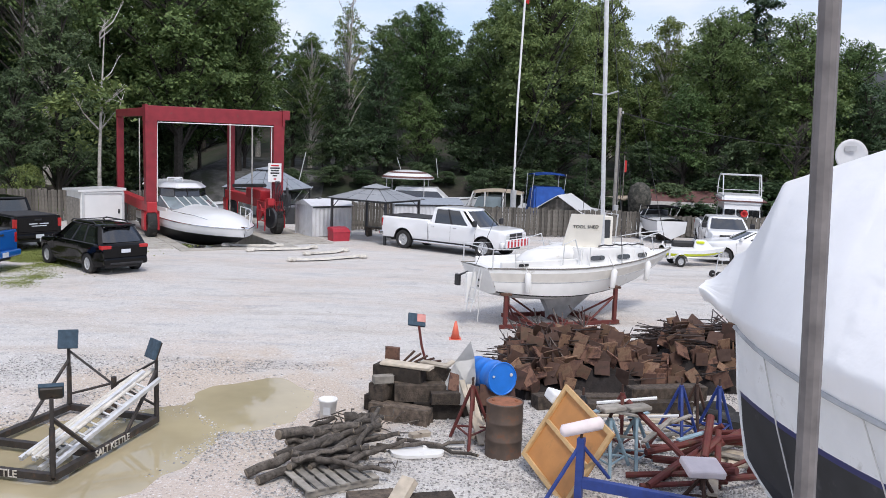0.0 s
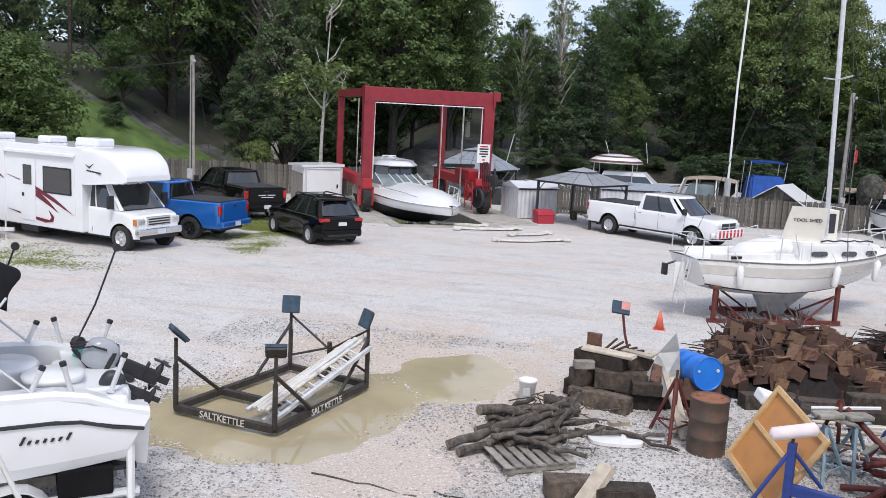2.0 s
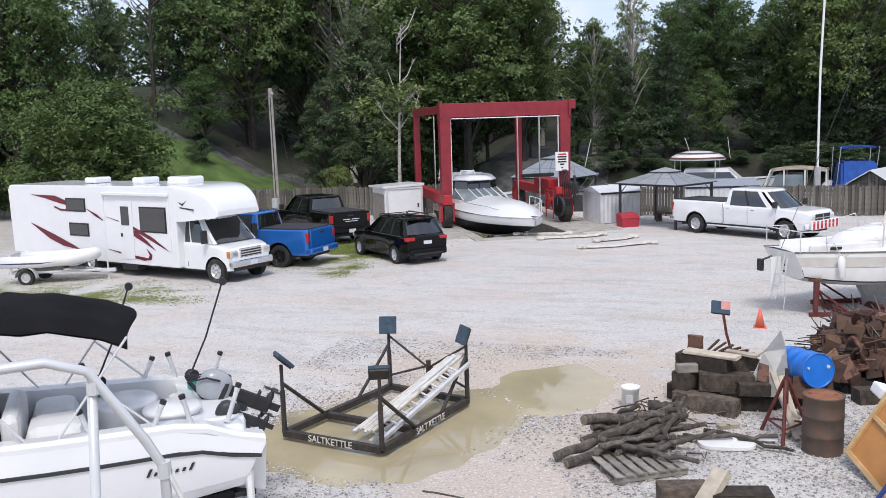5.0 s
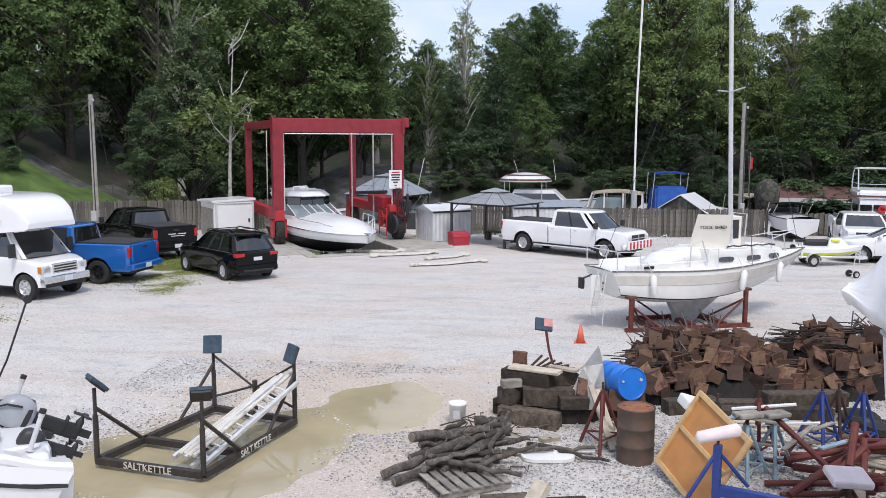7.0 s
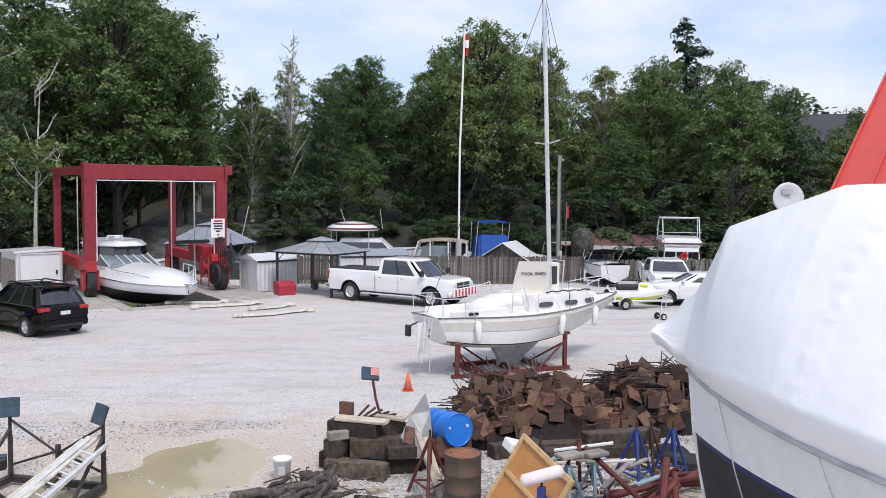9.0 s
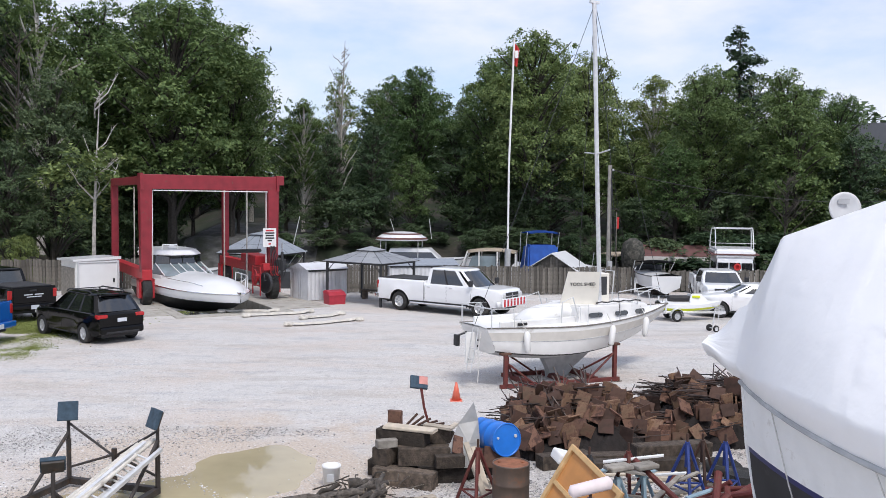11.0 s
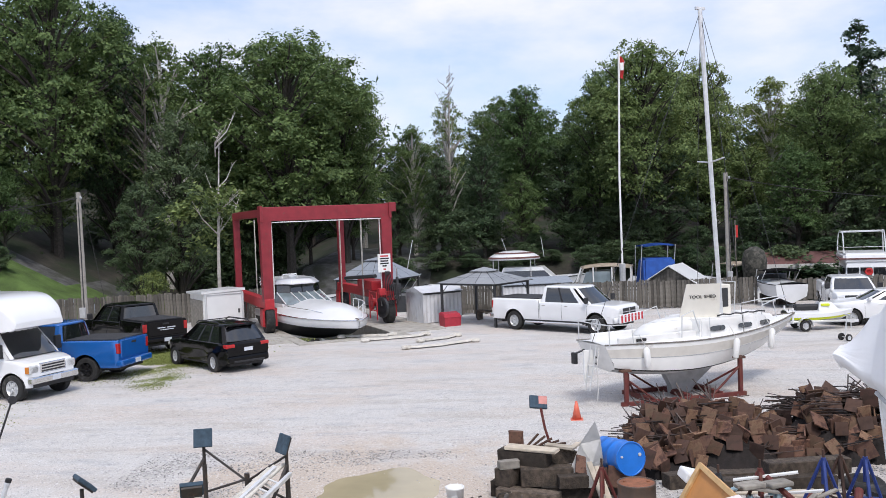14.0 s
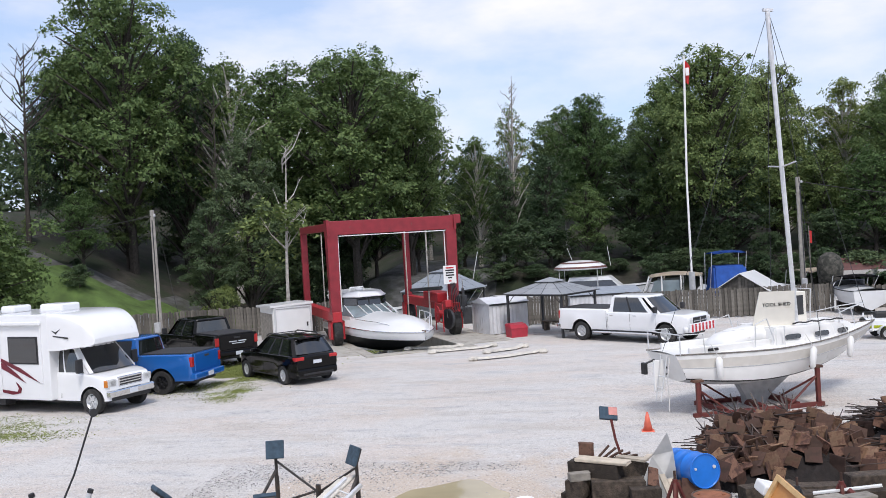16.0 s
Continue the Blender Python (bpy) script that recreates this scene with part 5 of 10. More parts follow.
    part("emblem", ns([(-0.78, y + 0.01, 2.62), (-0.60, y + 0.01, 2.50), (-0.42, y + 0.01, 2.66), (-0.60, y + 0.01, 2.56)], [(-0.72, y + 0.01, 2.42), (-0.12, y + 0.02, 2.36), (-0.12, y + 0.02, 2.40), (-0.72, y + 0.01, 2.46)], thick=0.02, up=(0, -1, 0)), M_INK, body, "dark bird-shaped emblem")
    for x0, x1, h in ((-2.2, -1.2, 0.26), (-4.0, -3.4, 0.22), (-6.6, -6.0, 0.2)):
        part("roof_unit", nb((x0, x1, -0.4, 0.35, 3.10, 3.12 + h), bev=0.07), M_CARWHITE, ob)
    part("roof_vent", nl([(0.2, 3.1), (0.2, 3.18), (0.12, 3.22)], 12, Matrix.Translation((-2.7, 0.3, 0))), M_CARWHITE, ob)
    part("underbody", nb((-9.6, 0.6, -0.9, 0.9, 0.35, 0.6)), M_BLACKP, ob)
    return ob


motorhome(pose(-15.98, 25.6, 0, 0, 0, -15) @ Matrix.Diagonal((1.04, 1.0, 1.02, 1)))


# ---- boats (x forward from the transom, y left) ----
def plan_shape(u, stern=0.85, full=2.4):
    """Half-breadth along the hull, 0 at the transom, 1 at the stem."""
    a = stern + (1 - stern) * smoothstep(0.0, 0.42, u)
    return a * max(0.0, 1 - max(0.0, (u - 0.38) / 0.62) ** full)


class Hull:
    """Rows run along the hull from sheer to keel: (breadth factor, z at stern, z at middle, z at stem, stem x shift, fullness)."""

    def __init__(self, length, beam, rows, n=20, stern=0.85, rake=0.0, drop=0.0):
        """rake: how far the foot of the transom lies forward of its top; drop: how far the sheer falls at the stern."""
        self.length, self.beam, self.rows, self.n, self.stern, self.rake, self.drop = length, beam, rows, n, stern, rake, drop

    def at(self, k, u, s=1):
        f, z0, zm, z1, dx, full = self.rows[k]
        z = z0 * (1 - u) * (1 - 2 * u) + 4 * zm * u * (1 - u) + z1 * u * (2 * u - 1)
        x = u * (self.length + dx)
        if self.rake:
            depth = (self.rows[0][1] - z0) / (self.rows[0][1] - self.rows[-1][1])
            x += self.rake * depth * max(0.0, 1 - u / 0.3) ** 2
        if self.drop:
            z -= self.drop * (1 - smoothstep(0.0, 0.13, u)) * max(0.0, 1 - 0.35 * k)
        return Vector((x, s * (self.beam / 2 * f * plan_shape(u, self.stern, full) + 0.006), z))

    def band(self, k0, k1, bulge=0.0):
        bm = bmesh.new()
        for s in (1, -1):
            rings = []
            for i in range(self.n + 1):
                u = 1 - (1 - i / self.n) ** 1.4
                a, b = self.at(k0, u, s), self.at(k1, u, s)
                m = a.lerp(b, 0.5) + Vector((0, s * bulge * (1 - u * 0.6), 0))
                rings.append([a, m, b])
            loft(bm, rings, closed=False)
        bmesh.ops.recalc_face_normals(bm, faces=bm.faces)
        return bm

    def transom(self, k0, k1):
        bm = bmesh.new()
        up = [self.at(k, 0, 1) for k in range(k0, k1 + 1)] + [self.at(k, 0, -1) for k in range(k1, k0 - 1, -1)]
        bm.faces.new([bm.verts.new(p) for p in up])
        return bm

    def deck(self, k, u0=0.0, u1=1.0, camber=0.06, drop=0.0, inset=0.0, thick=0.03):
        bm = bmesh.new()
        top = []
        for i in range(self.n + 1):
            u = u0 + (u1 - u0) * i / self.n
            a, b = self.at(k, u, 1), self.at(k, u, -1)
            a.y, b.y = max(0.004, a.y - inset), min(-0.004, b.y + inset)
            row = []
            for q in range(7):
                t = q / 6
                p = a.lerp(b, t)
                p.z += camber * 4 * t * (1 - t) * min(1.0, 2.2 * a.y / self.beam) - drop
                row.append(p)
            top.append(row)
        loft(bm, top, closed=False)
        loft(bm, [[p - Vector((0, 0, thick)) for p in r] for r in top], closed=False)
        bmesh.ops.recalc_face_normals(bm, faces=bm.faces)
        return bm

    def rail(self, k, r, u0=0.0, u1=1.0, lift=0.0, inset=0.0, sides=(1, -1)):
        bm = bmesh.new()
        for s in sides:
            pts = []
            for i in range(self.n + 1):
                p = self.at(k, u0 + (u1 - u0) * i / self.n, s)
                p.y -= s * min(inset, abs(p.y))
                p.z += lift
                pts.append(p)
            tube(bm, pts, r, 6)
        return bm


def house(bm, plan0, z0, plan1, z1):
    """A cabin: two plan outlines at two heights, skinned; z may be a number or a function of x."""
    f0 = z0 if callable(z0) else (lambda x: z0)
    f1 = z1 if callable(z1) else (lambda x: z1)
    loft(bm, [[(x, y, f0(x)) for x, y in plan0], [(x, y, f1(x)) for x, y in plan1]])
    bmesh.ops.recalc_face_normals(bm, faces=bm.faces)
    return bm


def trapezoid(x0, x1, w0, w1):
    return [(x0, w0), (x0, -w0), (x1, -w1), (x1, w1)]


def sailboat(m):
    ob = thing("sailboat", "white sloop on a red steel cradle with TOOL SHED board", "sailboat", m)
    L = 6.2
    h = Hull(L, 2.35, [(1.0, 0.98, 0.95, 1.22, 0.55, 2.0), (0.995, 0.86, 0.83, 1.10, 0.46, 2.0), (0.985, 0.62, 0.57, 0.86, 0.22, 1.9), (0.90, 0.34, 0.16, 0.50, -0.35, 1.7), (0.86, 0.30, 0.12, 0.46, -0.42, 1.7), (0.5, 0.22, 0.0, 0.36, -0.95, 1.5), (0.02, 0.20, -0.06, 0.30, -1.25, 1.5)], stern=0.56, rake=0.36)
    part("sheer_strake", h.band(0, 1), M_OLDWHITE, ob, smooth=True)
    part("cove_band", h.band(1, 2), M_BAND, ob, "beige band along the topsides", True)
    part("hull_side", h.band(2, 3, 0.03), M_OLDWHITE, ob, smooth=True)
    part("boot_stripe", h.band(3, 4), M_INK, ob, smooth=True)
    part("hull_bottom", h.band(4, 5, 0.04), M_DUST, ob, smooth=True)
    part("hull_bottom", h.band(5, 6), M_DUST, ob, smooth=True)
    part("transom", h.transom(0, 6), M_OLDWHITE, ob)
    part("deck", h.deck(0, camber=0.07), M_OLDWHITE, ob, smooth=True)
    part("toe_rail", h.rail(0, 0.022, lift=0.01), M_GREYWOOD, ob)
    part("rub_rail", h.rail(2, 0.012, lift=0.0), M_DUST, ob)
    bm = bmesh.new()
    loft(bm, [[(1.95, 0.16, 0.12), (1.95, -0.16, 0.12), (4.2, -0.10, 0.12), (4.2, 0.10, 0.12)], [(2.15, 0.11, -0.08), (2.15, -0.11, -0.08), (3.75, -0.07, -0.08), (3.75, 0.07, -0.08)], [(2.35, 0.10, -0.45), (2.35, -0.10, -0.45), (3.25, -0.06, -0.45), (3.25, 0.06, -0.45)], [(2.40, 0.12, -0.74), (2.40, -0.12, -0.74), (2.95, -0.1, -0.74), (2.95, 0.1, -0.74)]])
    part("keel", bm, M_DUST, ob)
    part("rudder", nb((-0.22, 0.06, -0.03, 0.03, -0.05, 0.8), bev=0.012), M_OLDWHITE, ob)
    # raised cabin with oval lights
    cab = bmesh.new()
    house(cab, [(2.75, 0.87), (2.75, -0.87), (4.8, -0.80), (5.95, -0.34), (5.95, 0.34), (4.8, 0.80)], 0.85, [(2.85, 0.77), (2.85, -0.77), (4.7, -0.68), (5.7, -0.24), (5.7, 0.24), (4.7, 0.68)], lambda x: 1.44 - 0.09 * max(0, x - 4.4))
    bmesh.ops.bevel(cab, geom=cab.edges[:], offset=0.04, segments=2, affect="EDGES")
    part("cabin", cab, M_OLDWHITE, ob)
    for s in (1, -1):
        for x, ln in ((3.35, 0.50), (4.28, 0.46), (5.08, 0.40)):
            w0 = 0.83 - 0.03 * (x - 3.1) - (0.12 if x > 5 else 0)
            bm = bmesh.new()
            ring = [(x + ln / 2 * math.copysign(abs(math.cos(a)) ** 0.5, math.cos(a)), 0.07 * math.copysign(abs(math.sin(a)) ** 0.6, math.sin(a))) for a in [2 * math.pi * k / 16 for k in range(16)]]
            sheet(bm, [(px, s * (w0 - 0.012 - pz * 0.17 - 0.048 * (px - x) * (4 if x > 5 else 1)), 1.16 + pz) for px, pz in ring], 0.02, (0, s, 0.15))
            part("cabin_light", bm, M_GLASS, ob, "dark oval cabin window")
    part("cockpit_well", nb((0.35, 3.0, -0.5, 0.5, 0.93, 0.975)), M_CREAM, ob)
    for s in (1, -1):
        part("coaming", nb((0.4, 3.1, s * 0.62 - 0.05, s * 0.62 + 0.05, 0.92, 1.14), bev=0.03), M_OLDWHITE, ob)
        part("cleat_light", nb((0.9, 1.2, s * 0.70 - 0.02, s * 0.70 + 0.02, 1.0, 1.08), bev=0.02), M_INK, ob)
    part("hatch", nb((4.7, 5.2, -0.25, 0.25, 1.36, 1.45), bev=0.02), M_OLDWHITE, ob)
    part("companion_slide", nb((3.1, 3.9, -0.32, 0.32, 1.42, 1.50), bev=0.02), M_OLDWHITE, ob)
    part("cabin_rail", nt_([[(3.6 + 0.2 * k, -0.52, 1.46 + 0.03 * (k % 2)) for k in range(9)]], 0.022), M_TONNEAU, ob, "dark furled line along the cabin top")
    # board with lettering leaning on the cabin
    BOARD = Matrix.Translation((3.22, -0.30, 1.40)) @ pose(0, 0, 0, 12, 0, -18)
    board = part("sign_board", ns([BOARD @ Vector(q) for q in ((-0.60, 0, 0), (0.50, 0, 0), (0.46, 0, 1.02), (-0.44, 0, 1.04))], thick=0.04, up=(-0.3, -0.95, 0.2)), M_CREAM, ob, "cream plywood board lettered TOOL SHED")
    part("lettering", text_bm("TOOL SHED", 0.135, BOARD @ Matrix.Translation((0.0, -0.046, 0.66)) @ pose(0, 0, 0, 90)), M_INK, board)
    lk = part("locker", nb((3.95, 4.5, 0.0, 0.45, 1.40, 2.28), bev=0.02), M_CREAM, ob, "cream hood with a dark window")
    part("window", nb((4.06, 4.40, -0.012, 0.01, 1.62, 2.18), bev=0.01), M_DARKGREY, lk)
    part("hood_frame", nt_([[(4.55, -0.05, 1.40), (4.62, -0.05, 2.34), (4.62, 0.5, 2.34), (4.55, 0.5, 1.40)]], 0.02), M_STAINLESS, ob)
    # bulky white seat box and rolled gear in the cockpit
    hump = bmesh.new()
    loft(hump, [[(x, y, 0.95 + z * zz) for y, zz in ((0.48, 0), (0.44, 0.7), (0.25, 1.0), (-0.25, 1.0), (-0.44, 0.7), (-0.48, 0))] for x, z in ((1.55, 0.10), (1.75, 0.34), (2.2, 0.46), (2.8, 0.52), (3.12, 0.50))])
    part("cockpit_cover", hump, M_OLDWHITE, ob, "white cover over the cockpit seats", True)
    # rails
    part("pulpit", nt_([[(5.15, s * 0.42, 1.15), (5.2, s * 0.42, 1.62), (5.75, s * 0.24, 1.72), (6.35, s * 0.1, 1.78), (6.4, 0, 1.78)] for s in (1, -1)] + [[(5.75, s * 0.24, 1.72), (5.9, s * 0.2, 1.2)] for s in (1, -1)], 0.016), M_STAINLESS, ob)
    part("pushpit", nt_([[(0.75, s * 0.80, 0.98), (0.70, s * 0.80, 1.5), (0.1, s * 0.74, 1.52), (0.05, 0, 1.52)] for s in (1, -1)] + [[(0.1, s * 0.72, 0.98), (0.1, s * 0.72, 1.52)] for s in (1, -1)], 0.016), M_STAINLESS, ob)
    for s in (1, -1):
        part("guard_hoop", nt_([[(2.2, s * 0.82, 1.0), (2.22, s * 0.82, 1.6), (2.6, s * 0.78, 1.72), (2.8, s * 0.78, 1.1)]], 0.018), M_STAINLESS, ob)
    for x in (3.0, 4.1):
        for s in (1, -1):
            part("stanchion", nt_([[(x, s * 0.93, 0.93), (x, s * 0.93, 1.5)]], 0.013), M_STAINLESS, ob)
    part("lifeline", nt_([[(0.7, s * 0.8, 1.5), (1.92, s * 0.8, 1.5), (3.0, s * 0.93, 1.48), (4.1, s * 0.93, 1.48), (5.2, s * 0.42, 1.62)] for s in (1, -1)], 0.005, 4), M_STAINLESS, ob)
    # mast, boom and rigging
    part("mast", nt_([[(4.15, 0, 1.4), (4.02, 0.06, 5.2), (3.84, 0.12, 10.4)]], 0.062, 10), M_ALU, ob)
    part("masthead", nb((3.70, 4.00, 0.08, 0.16, 10.36, 10.44)), M_ALU, ob)
    part("spreader", nt_([[(3.80, -0.72, 5.98), (4.0, 0.07, 5.90), (4.2, 0.85, 5.98)]], 0.022), M_ALU, ob)
    part("shroud", nt_([[(4.1, s * 0.95, 0.95), (4.0 + 0.2 * s, s * 0.78 + 0.06, 5.98), (3.86, 0.12, 10.3)] for s in (1, -1)], 0.0075, 4), M_DARKGREY, ob)
    part("forestay", nt_([[(6.55, 0, 1.28), (3.90, 0.12, 10.25)]], 0.0075, 4), M_DARKGREY, ob)
    part("backstay", nt_([[(0.05, 0, 1.0), (3.84, 0.12, 10.3)]], 0.0075, 4), M_DARKGREY, ob)
    part("halyard", nt_([[(4.4, 0.35, 0.95), (4.02, 0.08, 5.8)], [(4.22, 0.1, 1.5), (3.94, 0.16, 9.6)]], 0.007, 4), M_DARKGREY, ob)
    # fenders, ladder, motor
    for x, tilt in ((0.95, 0), (3.35, 12), (4.75, 12)):
        p = h.at(0, x / L, -1)
        fm = Matrix.Translation((p.x, p.y - 0.10, p.z - 0.05)) @ pose(0, 0, 0, -6, tilt, 0)
        f = part("fender", nl([(0.02, -0.62), (0.075, -0.56), (0.085, -0.1), (0.03, -0.02)], 10, fm), M_OLDWHITE, ob, smooth=True)
        part("fender_line", nt_([[fm @ Vector((0, 0, -0.04)), (p.x - 0.05, p.y + 0.12, p.z + 0.25)]], 0.01, 4), M_ROPE, f)
    part("boarding_ladder", nt_([[(-0.05, -0.35, 0.95), (-0.14, -0.35, 0.45), (-0.28, -0.35, -0.25), (-0.25, -0.08, -0.28), (-0.12, -0.08, 0.45), (-0.05, -0.08, 0.95)], [(-0.2, -0.35, 0.1), (-0.18, -0.08, 0.1)], [(-0.15, -0.35, 0.4), (-0.14, -0.08, 0.4)]], 0.016), M_STAINLESS, ob)
    part("hanging_line", nt_([[(-0.04, -0.45, 0.9), (-0.15, -0.5, 0.4), (-0.12, -0.48, -0.2), (-0.16, -0.5, -0.5)]], 0.012, 4), M_ROPE, ob)
    part("motor_bracket", nb((-0.30, -0.20, 0.30, 0.48, 0.38, 0.70), bev=0.02), M_BLACKP, ob)
    part("bracket_arm", nt_([[(0.05, 0.39, 0.75), (-0.24, 0.39, 0.66)]], 0.03), M_DARKGREY, ob)
    for z in (0.62, 0.45):
        part("through_hull", nl([(0.03, 0), (0.03, 0.02)], 8, Matrix.Translation((0.0, -0.25, z)) @ pose(0, 0, 0, 0, -90, 0)), M_INK, ob)
    return ob


SAIL_M = pose(1.28, 22.75, 0.70, 0, 0, 30) @ Matrix.Diagonal((1.04, 0.98, 0.94, 1))
sailboat(SAIL_M)


def cradle(m):
    """Steel cradle under the sloop; same axes, on the ground."""
    ob = thing("boat_cradle", "oxide red steel boat cradle on the gravel", "boat stand", m)
    for y, xs, tops in ((-0.85, (0.78, 4.05), (1.02, 1.12)), (0.6, (1.5, 3.5), (0.95, 1.0))):
        part("long_beam", nb((xs[0] - 0.15, xs[1] + 0.15, y - 0.05, y + 0.05, 0.02, 0.13), bev=0.01), M_STANDRED, ob)
        for x, top, d in zip(xs, tops, (0.8, -0.8)):
            part("post", nb((x - 0.05, x + 0.05, y - 0.05, y + 0.05, 0.1, top - 0.12), bev=0.008), M_STANDRED, ob)
            part("screw_pad", nb((x - 0.14, x + 0.14, y - 0.06, y + 0.14, top - 0.12, top - 0.06), bev=0.01), M_RUSTPAD, ob)
            part("brace", nt_([[(x, y, top - 0.3), (x + d, y, 0.12)]], 0.028), M_STANDRED, ob)
    for x in (1.5, 2.6, 3.5):
        part("cross_beam", nb((x - 0.07, x + 0.07, -0.8, 0.55, 0.02, 0.16), bev=0.01), M_STANDRED, ob)
    for x in (0.78, 4.05):
        part("brace", nt_([[(x, -0.85, 0.8), (x + (0.7 if x < 2 else -0.6), 0.1, 0.12)]], 0.028), M_STANDRED, ob)


cradle(pose(1.10, 23.0, 0.0, 0, 0, 20))


def express_cruiser(m):
    ob = thing("motor_yacht", "white express cruiser with black bottom hanging in the lift", "motorboat", m)
    h = Hull(8.6, 3.1, [(1.06, 0.92, 0.88, 0.86, 0.9, 3.6), (1.07, 0.76, 0.72, 0.70, 0.86, 3.55), (1.06, 0.56, 0.52, 0.52, 0.80, 3.45), (0.90, 0.05, -0.05, 0.22, 0.0, 1.9), (0.03, -0.35, -0.4, 0.15, -0.7, 1.6)], stern=0.92)
    part("hull_side", h.band(0, 1), M_WHITE, ob, smooth=True)
    part("hull_side", h.band(1, 2, 0.03), M_WHITE, ob, smooth=True)
    part("bottom_paint", h.band(2, 3), M_HULLBLACK, ob, "black bottom paint", True)
    part("bottom_paint", h.band(3, 4), M_HULLBLACK, ob, "black bottom paint", True)
    part("transom", h.transom(0, 4), M_WHITE, ob)
    part("deck", h.deck(0, camber=0.60), M_WHITE, ob, smooth=True)
    part("rub_rail", h.rail(0, 0.022), M_CHROME, ob)
    bm = bmesh.new()
    house(bm, [(0.9, 1.36), (0.9, -1.36), (4.0, -1.30), (5.9, -0.75), (5.9, 0.75), (4.0, 1.30)], 0.9, [(1.0, 1.26), (1.0, -1.26), (3.3, -1.2), (4.4, -0.65), (4.4, 0.65), (3.3, 1.2)], 1.34)
    bmesh.ops.bevel(bm, geom=bm.edges[:], offset=0.06, segments=2, affect="EDGES")
    part("coachroof", bm, M_WHITE, ob)
    bm = bmesh.new()
    house(bm, [(2.3, 1.24), (2.3, -1.24), (3.7, -1.16), (4.6, -0.62), (4.6, 0.62), (3.7, 1.16)], 1.28, [(1.4, 1.16), (1.4, -1.16), (2.3, -1.1), (2.85, -0.6), (2.85, 0.6), (2.3, 1.1)], 1.76)
    part("windscreen", bm, M_CLEARISH, ob)
    for a, b in (((4.62, 0.22), (2.88, 0.2)), ((4.62, -0.22), (2.88, -0.2)), ((4.62, 0.62), (2.88, 0.6)), ((4.62, -0.62), (2.88, -0.6)), ((3.72, 1.17), (2.32, 1.11)), ((3.72, -1.17), (2.32, -1.11))):
        part("windscreen_post", nt_([[(a[0], a[1], 1.29), (b[0], b[1], 1.77)]], 0.03), M_WHITE, ob)
    bm = bmesh.new()
    house(bm, [(0.4, 1.2), (0.4, -1.2), (2.3, -1.12), (2.9, -0.62), (2.9, 0.62), (2.3, 1.12)], 1.76, [(0.5, 1.16), (0.5, -1.16), (2.2, -1.06), (2.75, -0.58), (2.75, 0.58), (2.2, 1.06)], 2.18)
    part("window_band", bm, M_GLASS, ob)
    for a in ((2.88, 0.62), (2.88, -0.62), (2.3, 1.13), (2.3, -1.13), (1.2, 1.18), (1.2, -1.18), (2.9, 0.0)):
        part("window_post", nt_([[(a[0], a[1], 1.76), (a[0] - 0.12, a[1] * 0.96, 2.2)]], 0.022), M_INK, ob)
    bm = bmesh.new()
    house(bm, [(-0.2, 1.26), (-0.2, -1.26), (2.3, -1.2), (3.1, -0.6), (3.1, 0.6), (2.3, 1.2)], 2.16, [(0.0, 1.0), (0.0, -1.0), (2.1, -0.95), (2.7, -0.45), (2.7, 0.45), (2.1, 0.95)], 2.40)
    bmesh.ops.bevel(bm, geom=bm.edges[:], offset=0.06, segments=3, affect="EDGES")
    part("hardtop", bm, M_WHITE, ob)
    part("radar_dome", nl([(0.16, 2.38), (0.22, 2.46), (0.2, 2.54), (0.03, 2.57)], 14, Matrix.Translation((1.5, 0, 0))), M_WHITE, ob, smooth=True)
    part("light_bar", nt_([[(0.9, 0.5, 2.38), (0.9, 0.45, 2.56), (1.0, -0.3, 2.56), (1.0, -0.35, 2.38)]], 0.03), M_WHITE, ob)
    part("bow_rail", nt_([[h.at(0, u, 1) + Vector((0, -0.1, 0.6)) for u in (0.58, 0.66, 0.75, 0.85, 0.93)] + [Vector((9.35, 0.1, 1.42))]], 0.02), M_WHITE, ob)
    for u in (0.58, 0.66, 0.75, 0.85, 0.93):
        p = h.at(0, u, 1) + Vector((0, -0.12, 0))
        part("rail_post", nt_([[p, p + Vector((0, 0.02, 0.6))]], 0.018), M_WHITE, ob)
    part("grab_rail", nt_([[h.at(0, u, -1) + Vector((0, 0.35, 0.26 + 0.1 * (0.3 < u < 0.8))) for u in (0.45, 0.5, 0.6, 0.7, 0.8)]], 0.012), M_CHROME, ob)
    part("deck_hatch", nl([(0.24, 1.15), (0.24, 1.40), (0.2, 1.41)], 16, Matrix.Translation((6.9, 0, 0))), M_GLASS, ob)
    part("anchor_roller", nb((8.7, 9.7, -0.1, 0.1, 0.84, 0.96), bev=0.03), M_CHROME, ob)
    part("helm_seat", nb((1.2, 1.5, 0.3, 0.8, 1.3, 1.72), bev=0.05), M_CLOTH, ob)
    return ob


express_cruiser(pose(-13.2, 44.15, -0.02, 0, 0, -54))


